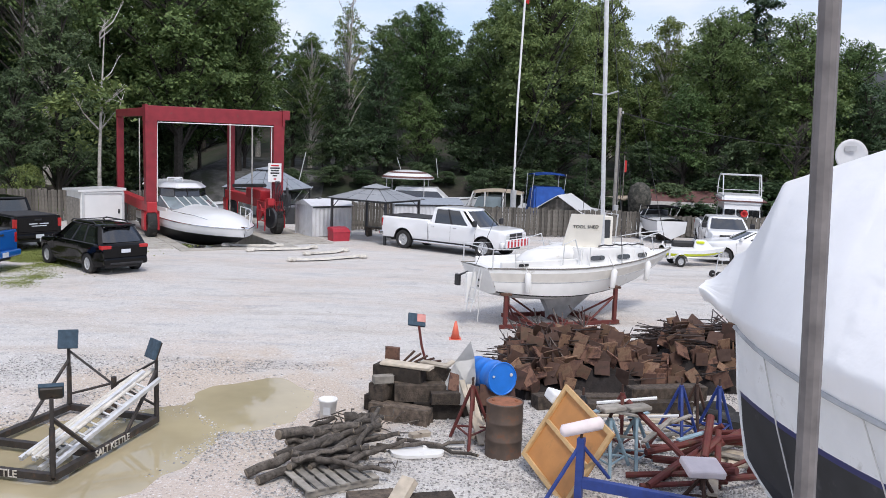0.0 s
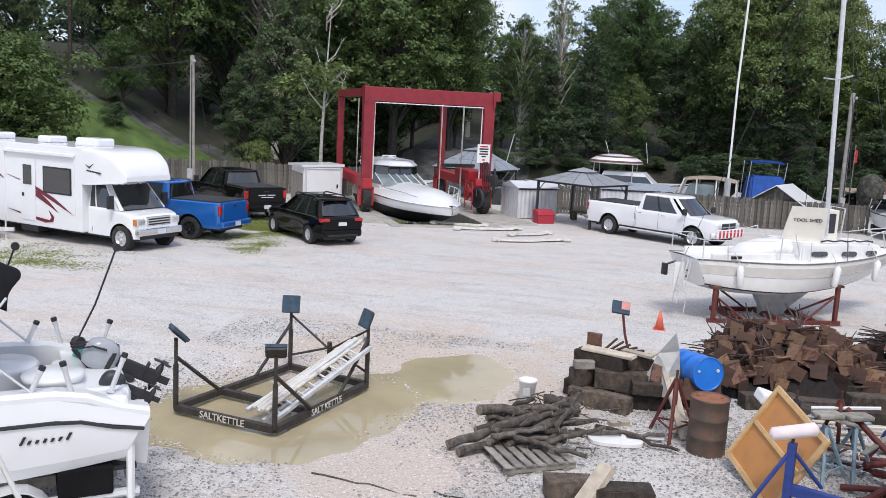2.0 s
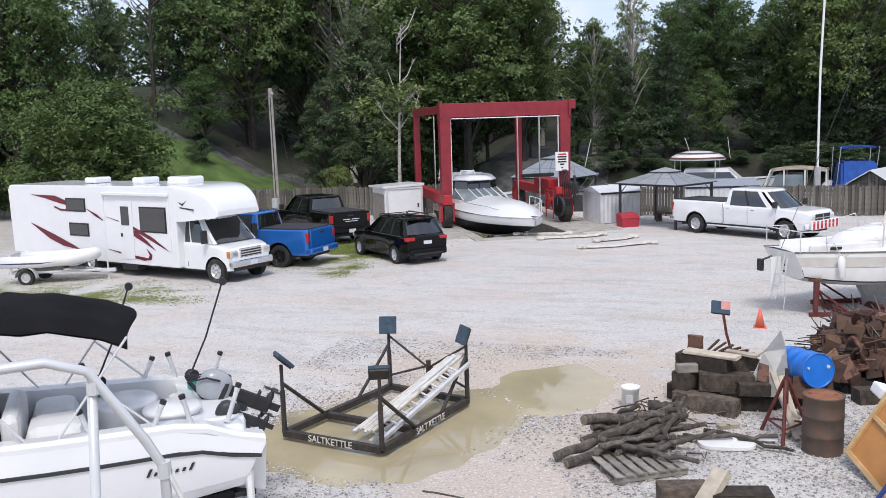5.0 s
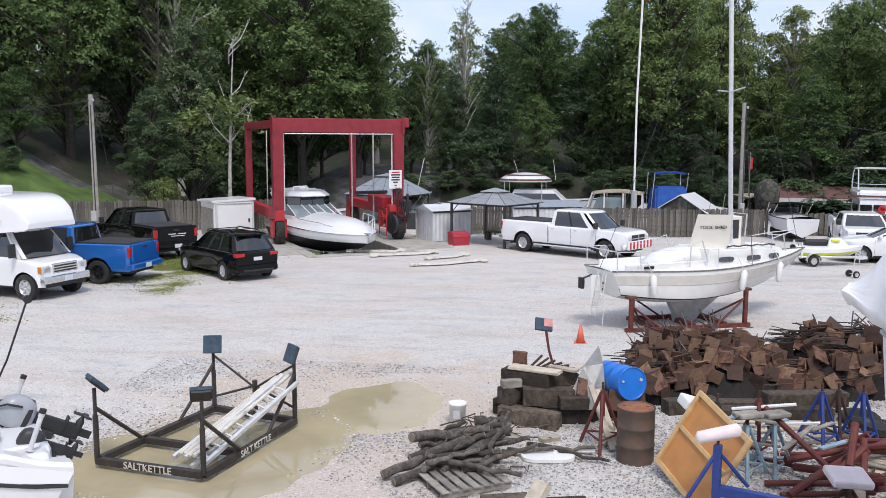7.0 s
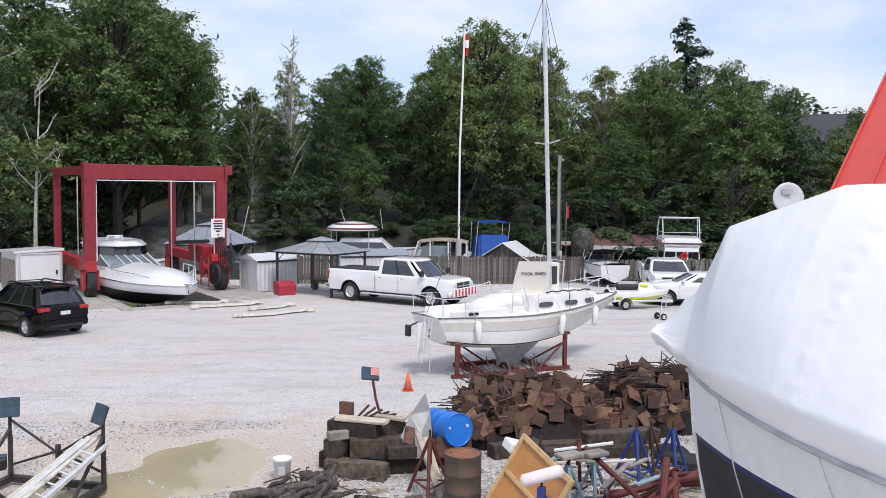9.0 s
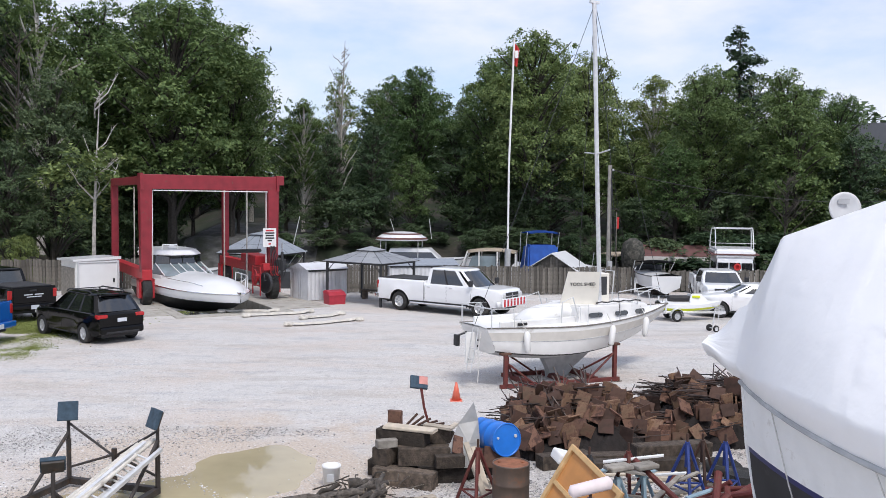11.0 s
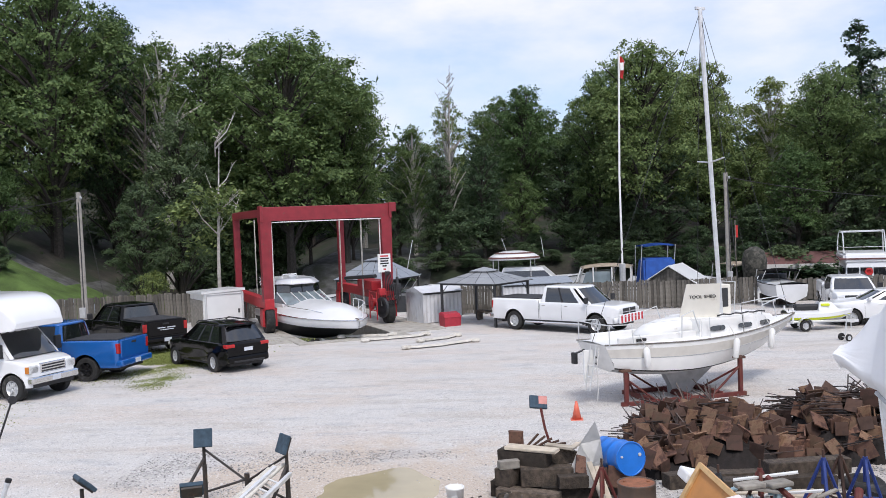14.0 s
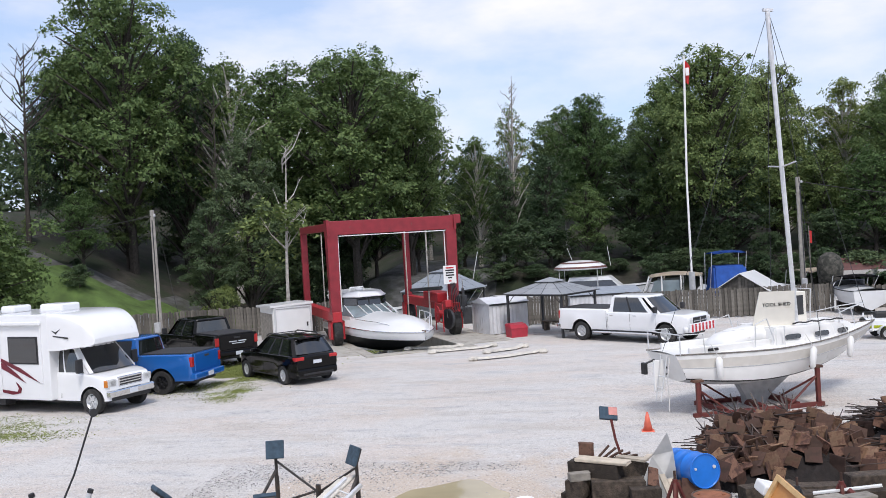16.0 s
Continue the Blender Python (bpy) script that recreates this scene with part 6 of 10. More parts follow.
def travel_lift(m):
    """x runs from the open front to the rear cross beam; half track 2.95."""
    ob = thing("travel_lift", "faded red steel boat lift gantry on rubber tyres", "boat hoist", m)
    L, W = 8.0, 2.95
    part("front_beam", nb((-0.25, 0.25, -W - 0.2, W + 0.2, 5.24, 5.90), bev=0.02), M_LIFTRED, ob)
    for s in (1, -1):
        part("top_beam", nb((0.25, L + 0.2, s * W - 0.16, s * W + 0.16, 5.45, 5.82), bev=0.02), M_LIFTRED, ob)
        bm = bmesh.new()
        loft(bm, [[(-0.24, s * W - 0.22, 1.5), (0.24, s * W - 0.22, 1.5), (0.24, s * W + 0.22, 1.5), (-0.24, s * W + 0.22, 1.5)], [(-0.28, s * W - 0.26, 5.3), (0.28, s * W - 0.26, 5.3), (0.28, s * W + 0.26, 5.3), (-0.28, s * W + 0.26, 5.3)]])
        part("front_leg", bm, M_LIFTRED, ob)
        part("rear_leg", nb((L - 0.16, L + 0.16, s * W - 0.17, s * W + 0.17, 1.4, 5.5), bev=0.015), M_LIFTRED, ob)
        part("bottom_beam", nb((-0.4, L + 0.4, s * W - 0.22, s * W + 0.22, 1.15, 1.62), bev=0.02), M_LIFTRED2, ob)
        part("end_cap", nb((-0.35, 0.35, s * (W + 0.2) - 0.06, s * (W + 0.2) + 0.06, 5.2, 5.95), bev=0.01), M_LIFTRED, ob)
        part("leg_conduit", nt_([[(-0.05, s * (W - 0.30), 1.6), (-0.05, s * (W - 0.30), 5.2)]], 0.03), M_SIGN, ob, "pale hydraulic pipe on the leg")
        for x in (0.0, L):
            fork = part("wheel_fork", nb((x - 0.3, x + 0.3, s * W - 0.34, s * W - 0.24, 0.35, 1.2), (x - 0.3, x + 0.3, s * W + 0.24, s * W + 0.34, 0.35, 1.2), (x - 0.3, x + 0.3, s * W - 0.34, s * W + 0.34, 1.08, 1.2)), M_LIFTRED2, ob)
            wheel(ob, x, s * W, 0.62, 0.40, M_LIFTRED2, 8)
    part("sheave_box", nb((-0.35, 0.35, -W - 0.5, -W - 0.2, 5.5, 5.95), bev=0.03), M_LIFTRED, ob)
    part("beam_pipe", nt_([[(-0.28, -W + 0.3, 5.18), (-0.28, W - 0.3, 5.18)]], 0.022), M_SIGN, ob)
    # engine house and winch on the basin side
    W = -W
    part("engine_housing", nb((1.2, 3.6, W - 0.45, W + 0.45, 1.55, 2.05), bev=0.05), M_LIFTRED2, ob)
    part("hydraulic_tank", nb((-0.35, 0.9, W - 0.6, W - 0.1, 1.4, 1.95), bev=0.03), M_DARKGREY, ob)
    part("winch_drum", nl([(0.42, -0.1), (0.42, -0.06), (0.2, -0.05), (0.2, 0.3), (0.42, 0.31), (0.42, 0.35)], 20, Matrix.Translation((0.9, W + 0.5, 1.0)) @ pose(0, 0, 0, 90)), M_LIFTRED2, ob)
    part("hose_reel", nl([(0.5, -0.06), (0.5, 0.06), (0.40, 0.06), (0.40, -0.06)], 22, Matrix.Translation((-0.45, W + 0.45, 0.85)) @ pose(0, 0, 0, 90, 0, 15)), M_DARKGREY, ob)
    part("hose_bundle", nt_([[(-0.35, W + 0.05 * k, 2.6), (-0.55, W - 0.1 + 0.09 * k, 2.0), (-0.4, W - 0.25 + 0.12 * k, 1.3), (-0.2, W - 0.2 + 0.1 * k, 0.8)] for k in range(5)], 0.022, 5), M_BLACKP, ob)
    part("hydraulic_ram", nt_([[(-0.42, W - 0.38, 0.9), (-0.42, W - 0.38, 2.3)]], 0.07, 10), M_DARKGREY, ob)
    part("ram_rod", nt_([[(-0.42, W - 0.38, 2.3), (-0.42, W - 0.38, 2.75)]], 0.03, 8), M_CHROME, ob)
    part("valve_block", nb((-0.62, -0.30, W + 0.30, W + 0.62, 1.45, 1.78), bev=0.02), M_LIFTRED2, ob)
    part("step_frame", nt_([[(-0.55, W + 0.75, 0.25), (-0.55, W + 0.75, 1.6), (0.6, W + 0.75, 1.6), (0.6, W + 0.75, 0.25)], [(-0.55, W + 0.75, 0.7), (0.6, W + 0.75, 0.7)], [(-0.55, W + 0.75, 1.15), (0.6, W + 0.75, 1.15)]], 0.03), M_LIFTRED2, ob)
    part("hose_loop", nt_([[(-0.5, W - 0.5 + 0.10 * k, 1.9), (-0.72, W - 0.45 + 0.13 * k, 1.35 - 0.07 * k), (-0.62, W - 0.25 + 0.16 * k, 0.95), (-0.4, W + 0.1 + 0.08 * k, 1.4)] for k in range(6)], 0.018, 5), M_BLACKP, ob)
    part("guard_plate", nb((-0.52, -0.48, W - 0.75, W - 0.30, 0.55, 1.35), bev=0.01), M_DARKGREY, ob)
    part("jib", nt_([[(0.3, W + 0.5, 2.35), (4.2, W + 0.9, 2.1)]], 0.10, 6), M_DARKGREY, ob)
    for x in (2.0, 6.0):
        for s in (1, -1):
            part("sling", nb((x - 0.09, x + 0.09, s * 2.33 - 0.012, s * 2.33 + 0.012, -0.4, 5.4)), M_STRAP, ob)
    sign = part("notice_board", nb((-0.36, -0.33, W - 0.10, W + 0.55, 2.55, 3.45), bev=0.004), M_SIGN, ob, "white notice board with red and black lines")
    for z, w, c in ((3.34, 0.40, M_REDINK), (3.22, 0.46, M_INK), (3.10, 0.40, M_INK), (2.98, 0.44, M_INK), (2.86, 0.22, M_INK), (2.70, 0.12, M_REDINK)):
        part("text_bar", nb((-0.366, -0.358, W + 0.22 - w / 2, W + 0.22 + w / 2, z - 0.035, z + 0.035)), c, sign)


travel_lift(pose(-10.0, 41.1, 0, 0, 0, 118.6))


def cowl(m):
    """Rounded engine cover, tapering to its top."""
    bm = bmesh.new()
    rings = []
    for z, sx, sy, dx in ((0.02, 0.20, 0.15, 0.0), (0.10, 0.31, 0.21, -0.02), (0.30, 0.34, 0.235, -0.03), (0.50, 0.32, 0.22, -0.03), (0.64, 0.25, 0.17, -0.01), (0.70, 0.12, 0.08, 0.0)):
        rings.append([m @ Vector((dx + sx * math.copysign(abs(math.cos(a)) ** 0.7, math.cos(a)), sy * math.copysign(abs(math.sin(a)) ** 0.7, math.sin(a)), z)) for a in [2 * math.pi * k / 18 for k in range(18)]])
    loft(bm, rings)
    return bm


def day_boat(m):
    """The small white boat beside the puddle: stern at x = 0, bow out of sight."""
    ob = thing("day_boat", "white open motorboat with black bimini on a trailer", "motorboat", m)
    h = Hull(6.4, 2.45, [(0.97, 1.66, 1.76, 2.05, 0.5, 2.3), (1.0, 1.46, 1.54, 1.86, 0.45, 2.3), (0.99, 1.41, 1.49, 1.81, 0.44, 2.3), (0.94, 1.02, 0.96, 1.3, 0.1, 2.1), (0.88, 0.90, 0.80, 1.15, 0.0, 2.0), (0.03, 0.66, 0.52, 0.9, -0.5, 1.7)], stern=0.9, rake=0.34, drop=0.27)
    for k in (0, 2, 3, 4):
        part("hull_side" if k < 3 else "hull_bottom", h.band(k, k + 1, 0.02 if k == 2 else 0), M_WHITE, ob, smooth=True)
    part("rub_rail", h.band(1, 2), M_INK, ob, "black rub rail", True)
    part("rub_rail", h.rail(1, 0.022, lift=-0.02), M_BLACKP, ob, "black rub rail")
    part("transom", h.transom(0, 5), M_WHITE, ob)
    # gunwale, sloping down to the transom
    part("side_deck", h.deck(0, 0.0, 0.12, camber=0.02), M_WHITE, ob)
    part("side_deck", h.deck(0, 0.55, 1.0, camber=0.2), M_WHITE, ob, smooth=True)
    for s in (1, -1):
        bm = bmesh.new()
        rings = []
        for i in range(13):
            p = h.at(0, 0.56 * i / 12, s)
            rings.append([p, p + Vector((0, 0, 0.05)), p + Vector((0, -s * 0.05, 0.09)), p + Vector((0, -s * 0.24, 0.08)), p + Vector((0, -s * 0.26, -0.66))])
        loft(bm, rings)
        part("gunwale", bm, M_WHITE, ob)
    part("cockpit_sole", nb((0.6, 3.7, -0.95, 0.95, 0.98, 1.02)), M_OLDWHITE, ob)
    part("engine_box", nb((0.15, 0.95, -0.7, 0.7, 1.0, 1.62), bev=0.08), M_WHITE, ob)
    part("fish_box", nl([(0.34, 1.0), (0.36, 1.70), (0.38, 1.74), (0.34, 1.78), (0.02, 1.79)], 18, Matrix.Translation((1.45, -0.15, 0))), M_WHITE, ob, "round white lidded bin", True)
    part("seat_bolster", nb((1.9, 2.5, 0.1, 0.8, 1.0, 1.82), bev=0.12), M_OLDWHITE, ob)
    part("seat_bolster", nb((2.0, 2.5, -0.85, -0.2, 1.0, 1.75), bev=0.12), M_OLDWHITE, ob)
    part("bait_well", nl([(0.30, 1.0), (0.31, 1.66), (0.34, 1.69), (0.34, 1.73), (0.30, 1.75), (0.02, 1.765)], 20, Matrix.Translation((0.95, 0.30, 0))), M_WHITE, ob, "round white lidded well", True)
    part("splash_well", nb((0.20, 0.62, -0.9, 0.95, 1.42, 1.60), bev=0.06), M_WHITE, ob)
    part("console", nb((2.85, 3.3, 0.1, 0.9, 1.0, 2.1), bev=0.10), M_WHITE, ob)
    for k in range(3):
        part("control_cable", nt_([[(0.55, -0.45 + 0.12 * k, 1.62), (0.72, -0.5 + 0.16 * k, 1.86), (0.50, -0.25 + 0.1 * k, 1.92), (0.34, -0.15 + 0.05 * k, 1.86)]], 0.013, 5), M_BLACKP, ob)
    part("cushion", nb((2.55, 2.75, -0.6, 0.6, 1.2, 1.95), bev=0.08), M_OLDWHITE, ob)
    part("dark_locker", nb((2.9, 3.1, -1.0, -0.35, 1.0, 2.0), bev=0.05), M_CLOTH, ob)
    # a slanted swash of plain bars on the hull
    mark = bmesh.new()
    for k, tall in enumerate((0.085, 0.04, 0.035, 0.04, 0.035, 0.04, 0.075)):
        x = 1.32 - 0.075 * k
        y = h.at(2, x / 6.4, 1).y - 0.008
        sheet(mark, [(x, y, 1.235), (x - 0.03, y, 1.235), (x - 0.03 - tall * 0.5, y, 1.235 + tall), (x - tall * 0.5, y, 1.235 + tall)], 0.012, (0, 1, 0))
    part("name_bars", mark, M_INK, ob, "dark slanted name bars")
    # bimini
    bm = bmesh.new()
    rings = []
    for i in range(9):
        u = i / 8
        x = 1.25 + 2.2 * u
        z = 2.84 + 0.13 * math.sin(math.pi * u) + 0.10 * u
        rings.append([(x + 0.15 * (1 - u) * math.cos(math.pi * q / 10) ** 2, 0.98 - 1.96 * q / 10, z + 0.13 * math.sin(math.pi * q / 10) - (0.07 if q in (0, 10) else 0) - 0.12 * (1 - u) ** 4 + 0.014 * math.sin(9 * u + q) + 0.02 * math.sin(23 * u)) for q in range(11)])
    loft(bm, rings, closed=False)
    loft(bm, [[(p[0], p[1], p[2] - 0.02) for p in r] for r in rings], closed=False)
    part("bimini_top", bm, M_CLOTH, ob, "black canvas bimini", True)
    for s in (1, -1):
        part("bimini_bow", nt_([[(2.3, s * 1.08, 1.58), (1.4, s * 1.1, 2.80)], [(2.3, s * 1.08, 1.58), (3.3, s * 1.1, 2.9)], [(1.75, s * 1.08, 2.3), (1.0, s * 1.05, 1.58)]], 0.014), M_STAINLESS, ob)
        # rod holders
        for x, tl in ((0.42, 20), (0.75, -14), (1.3, 24), (1.75, -20)):
            rm = Matrix.Translation((x, s * (1.02 if x > 0.6 else 0.8), 1.52)) @ pose(0, 0, 0, 0, -tl, 0)
            rod = part("rod_holder", nl([(0.05, 0.0), (0.05, 0.012), (0.028, 0.02), (0.028, 0.36), (0.033, 0.38), (0.033, 0.42)], 10, rm @ Matrix.Translation((0, 0, 0.10))), M_ALU, ob)
            part("end_cap", nl([(0.036, 0.0), (0.037, 0.045), (0.03, 0.05)], 10, rm @ Matrix.Translation((0, 0, 0.515))), M_BLACKP, rod)
        # downriggers with long dark booms
        dm = Matrix.Translation((0.62, -0.70, 1.60) if s > 0 else (1.75, -0.95, 1.60))
        reel = part("downrigger", nl([(0.075, -0.05), (0.085, -0.04), (0.085, 0.04), (0.075, 0.05)], 14, dm @ Matrix.Translation((0, 0, 0.2)) @ pose(0, 0, 0, 90, 0, 25)), M_BLACKP, ob, "black and teal downrigger reel")
        part("mount", nl([(0.07, 0), (0.06, 0.14)], 8, dm), M_TEAL, reel)
        part("boom", nt_([[dm @ Vector((0.05, 0, 0.15)), dm @ Vector((-0.20, 0.06, 0.7)), dm @ Vector((-0.44, 0.12, 1.40))]], 0.012), M_BLACKP, reel)
        part("pulley", nl([(0.05, -0.03), (0.05, 0.03)], 10, dm @ Matrix.Translation((-0.45, 0.12, 1.42)) @ pose(0, 0, 0, 90)), M_BLACKP, reel)
    # outboards tilted on the transom
    for yy, zz, sc, body in ((-0.20, 1.66, 0.70, M_ENGINE), (0.50, 1.56, 0.46, M_DARKGREY)):
        om = Matrix.Translation((0.22, yy, zz)) @ pose(0, 0, 0, 0, 62, 0) @ Matrix.Diagonal((sc * 0.85, sc * 0.85, sc * 0.85, 1))
        motor = part("outboard_motor", cowl(om), body, ob, "grey outboard motor tilted up", True)
        part("leg", nb((-0.15, 0.15, -0.08, 0.08, -0.85, 0.08), m=om, bev=0.03), M_BLACKP, motor)
        part("cowl_band", nl([(0.30, 0.10), (0.35, 0.12), (0.35, 0.20), (0.30, 0.22)], 18, om @ Matrix.Diagonal((1.0, 0.70, 1.0, 1))), M_BLACKP, motor)
        part("clamp_bracket", nb((0.10, 0.30, -0.16, 0.16, -0.45, 0.05), m=om, bev=0.03), M_BLACKP, motor)
        part("skeg", nb((-0.10, 0.06, -0.015, 0.015, -1.16, -0.88), m=om, bev=0.008), M_BLACKP, motor)
        part("cavitation_plate", nb((-0.26, 0.12, -0.10, 0.10, -0.62, -0.59), m=om, bev=0.01), M_BLACKP, motor)
        part("gearcase", nl([(0.01, -0.36), (0.08, -0.2), (0.08, 0.15), (0.02, 0.3)], 10, om @ Matrix.Translation((-0.02, 0, -0.86)) @ pose(0, 0, 0, 0, 90, 0)), M_BLACKP, motor, smooth=True)
        for k in range(3):
            part("propeller_blade", nb((-0.38, -0.34, -0.06, 0.06, 0.04, 0.2), m=om @ Matrix.Translation((0, 0, -0.86)) @ pose(0, 0, 0, 120 * k), bev=0.008), M_DARKGREY, motor)
    part("trim_tab", nb((0.12, 0.42, -0.9, 0.9, 0.72, 0.78), bev=0.01), M_BLACKP, ob)
    part("splash_guard", nb((0.38, 0.95, -1.02, 1.02, 0.50, 0.84), bev=0.03), M_CLOTH, ob)
    return ob


DAY = pose(-5.70, 9.25, 0, 0, 0, 219)
day_boat(DAY)


def boat_trailer(m, label, length, half, r, bunk=0.5):
    ob = thing("boat_trailer", label, "trailer", m)
    for s in (1, -1):
        part("side_rail", nt_([[(0.1, s * half, r + 0.15), (length * 0.55, s * half, r + 0.15), (length, 0.05 * s, r + 0.1)]], 0.05), M_ALU, ob)
        part("bunk", nb((0.3, length * 0.6, s * half * 0.5 - 0.05, s * half * 0.5 + 0.05, r + 0.15, bunk), bev=0.01), M_GREYWOOD, ob)
        wheel(ob, length * 0.25, s * (half + 0.14), r, 0.18, M_RIM, 5)
        bm = bmesh.new()
        rings = [[(length * 0.25 + (r + 0.08 + d) * math.cos(a), s * (half + 0.14) + w, r + (r + 0.08 + d) * math.sin(a)) for w, d in ((-0.12, 0), (0.12, 0), (0.12, 0.015), (-0.12, 0.015))] for a in [math.pi * k / 8 for k in range(9)]]
        loft(bm, rings)
        part("mudguard", bm, M_ALU, ob)
        part("guide_post", nt_([[(0.2, s * (half + 0.05), r + 0.1), (0.2, s * (half + 0.05), r + 0.75)]], 0.045), M_SIGN, ob)
    for x in (0.15, length * 0.5):
        part("cross_member", nb((x - 0.04, x + 0.04, -half, half, r + 0.08, r + 0.16)), M_ALU, ob)
    part("drawbar", nb((length - 0.05, length + 0.5, -0.05, 0.05, r + 0.02, r + 0.14)), M_ALU, ob)
    part("jockey_stand", nt_([[(length + 0.2, 0.1, 0.0), (length + 0.2, 0.1, r + 0.5)]], 0.03), M_ALU, ob)
    return ob


boat_trailer(DAY, "galvanised boat trailer under the white motorboat", 5.6, 0.95, 0.33, 0.6)


def covered_boat(m):
    ob = thing("shrink_wrapped_boat", "white lapstrake boat wrapped in white film, black bottom", "boat", m)
    L = 9.5
    h = Hull(L, 3.3, [(1.0, 2.45, 2.50, 2.75, 0.0, 2.6), (0.96, 2.05, 1.96, 1.92, -0.10, 2.4), (0.95, 1.98, 1.88, 1.84, -0.12, 2.4), (0.86, 0.95, 0.85, 1.10, -0.30, 2.2), (0.02, 0.50, 0.40, 0.62, -0.85, 1.9)], n=26, stern=0.9)
    # lapped planks, each a little proud of the next
    for k in range(7):
        t0, t1 = k / 7, (k + 1) / 7
        bm = bmesh.new()
        for s in (1, -1):
            rings = []
            for i in range(27):
                u = 1 - (1 - i / 26) ** 1.4
                a, b = h.at(0, u, s), h.at(1, u, s)
                p, q = a.lerp(b, t0), a.lerp(b, t1)
                rings.append([p, q + Vector((0, s * 0.022, 0)), q])
            loft(bm, rings, closed=False)
        bmesh.ops.recalc_face_normals(bm, faces=bm.faces)
        part("plank", bm, M_OLDWHITE, ob, smooth=False)
    part("boot_stripe", h.band(1, 2), M_NAVY, ob, "navy boot stripe", True)
    part("bottom_paint", h.band(2, 3, 0.05), M_HULLBLACK, ob, "black bottom paint", True)
    part("bottom_paint", h.band(3, 4, 0.05), M_HULLBLACK, ob, "black bottom paint", True)
    part("stem_band", nt_([[h.at(k, 1.0) for k in range(5)]], 0.035), M_OLDWHITE, ob)
    part("transom", h.transom(0, 4), M_OLDWHITE, ob)
    part("seam_tape", h.rail(0, 0.032, lift=-0.07, inset=-0.05), M_DUST, ob, "grey heat-shrunk seam band")
    # film from sheer to ridge
    bm = bmesh.new()
    rings = []
    n = 220
    for i in range(n + 1):
        u = -0.01 + 1.06 * i / n
        uu = min(max(u, 0), 1)
        x = L * u + (0.10 if u >= 1 else 0)
        bow = smoothstep(0.80, 1.05, u)
        ridge = 5.3 - 0.3 * u / 0.79 if u < 0.79 else (5.0 - 0.50 * (u - 0.79) / 0.157 if u < 0.947 else 3.18 + 1.32 * max(0.0, 1 - (u - 0.947) / 0.103) ** 1.6)
        ring = []
        for q in range(121):
            v = q / 120
            s = 1 if v < 0.5 else -1
            t = 1 - abs(1 - 2 * v)
            base = h.at(0, uu, s)
            yb = s * (max(abs(base.y), 0.03) + 0.035) * (1 - 0.9 * smoothstep(1.0, 1.05, u))
            zb = base.z - 0.06 + 0.22 * smoothstep(0.98, 1.05, u)
            # a hanging skirt below the crease at the rub rail, then leaning in to the ridge
            skirt = 0.36 * (1 - 0.5 * bow)
            k = max(0.0, (t - 0.17) / 0.83)
            top = zb + skirt
            if t < 0.17:
                y, z = yb + s * 0.12 * math.sin(math.pi * t / 0.17 * 0.5), zb + skirt * t / 0.17
            else:
                y = (yb + s * 0.12) * (1 - k) + s * 0.10 * (1 - bow) * math.sin(math.pi * k)
                z = top + (max(ridge, top + 0.02) - top) * k
            fold = smoothstep(0.0, 0.04, t)
            wr = 0.012 * noise.noise((x * 1.4, s * t * 3, 1.0)) + 0.004 * noise.noise((x * 6, s * t * 3 + 4, 2.0)) * fold + 0.014 * noise.noise((x * 14, t * 30, 5.0)) * (1 - fold)
            band = math.exp(-((x - 7.0 - 0.10 * math.sin(5 * t)) / 0.16) ** 2)
            seam = band * (0.020 * noise.noise((x * 6, t * 26, 1.5)) + 0.016 * abs(noise.noise((t * 15, x * 4, s)))) * fold + 0.003 * noise.noise((x * 3.0 + t * 9, t * 22 - x * 2, 7.0)) * fold
            z -= (1 - fold) * 0.03 * noise.noise((x * 5, 3.0, s))
            ring.append((x, y + s * (wr + seam), z + wr))
        rings.append(ring)
    loft(bm, rings, closed=False)
    part("film_cover", bm, M_WRAP, ob, "taut white shrink film", True)
    for u in (0.55, 0.72, 0.9):
        p = h.at(0, u, 1)
        part("tie_line", nt_([[p + Vector((0, 0.05, -0.05)), h.at(2, u - 0.02, 1) + Vector((0, 0.05, 0)), h.at(3, u - 0.04, 1) + Vector((0, 0.06, 0)), h.at(3, u - 0.05, 1) + Vector((0, -0.1, -0.4))]], 0.008, 4), M_ROPE, ob)
    for x in (2.0, 4.5, 7.0):
        part("keel_block", nb((x - 0.2, x + 0.2, -0.25, 0.25, 0.0, 0.48), bev=0.01), M_TIMBER, ob)
    part("keel_block", nl([(0.34, 0), (0.36, 0.08), (0.36, 0.2), (0.3, 0.25)], 16, Matrix.Translation((8.2, 0.2, 0))), M_TYRE, ob, "old tyre under the forefoot")
    return ob


covered_boat(Matrix.Translation((3.98, 10.75, 0.0)) @ pose(0, 0, 0, 0, 0, 119) @ Matrix.Translation((-9.5, 0, 0)))


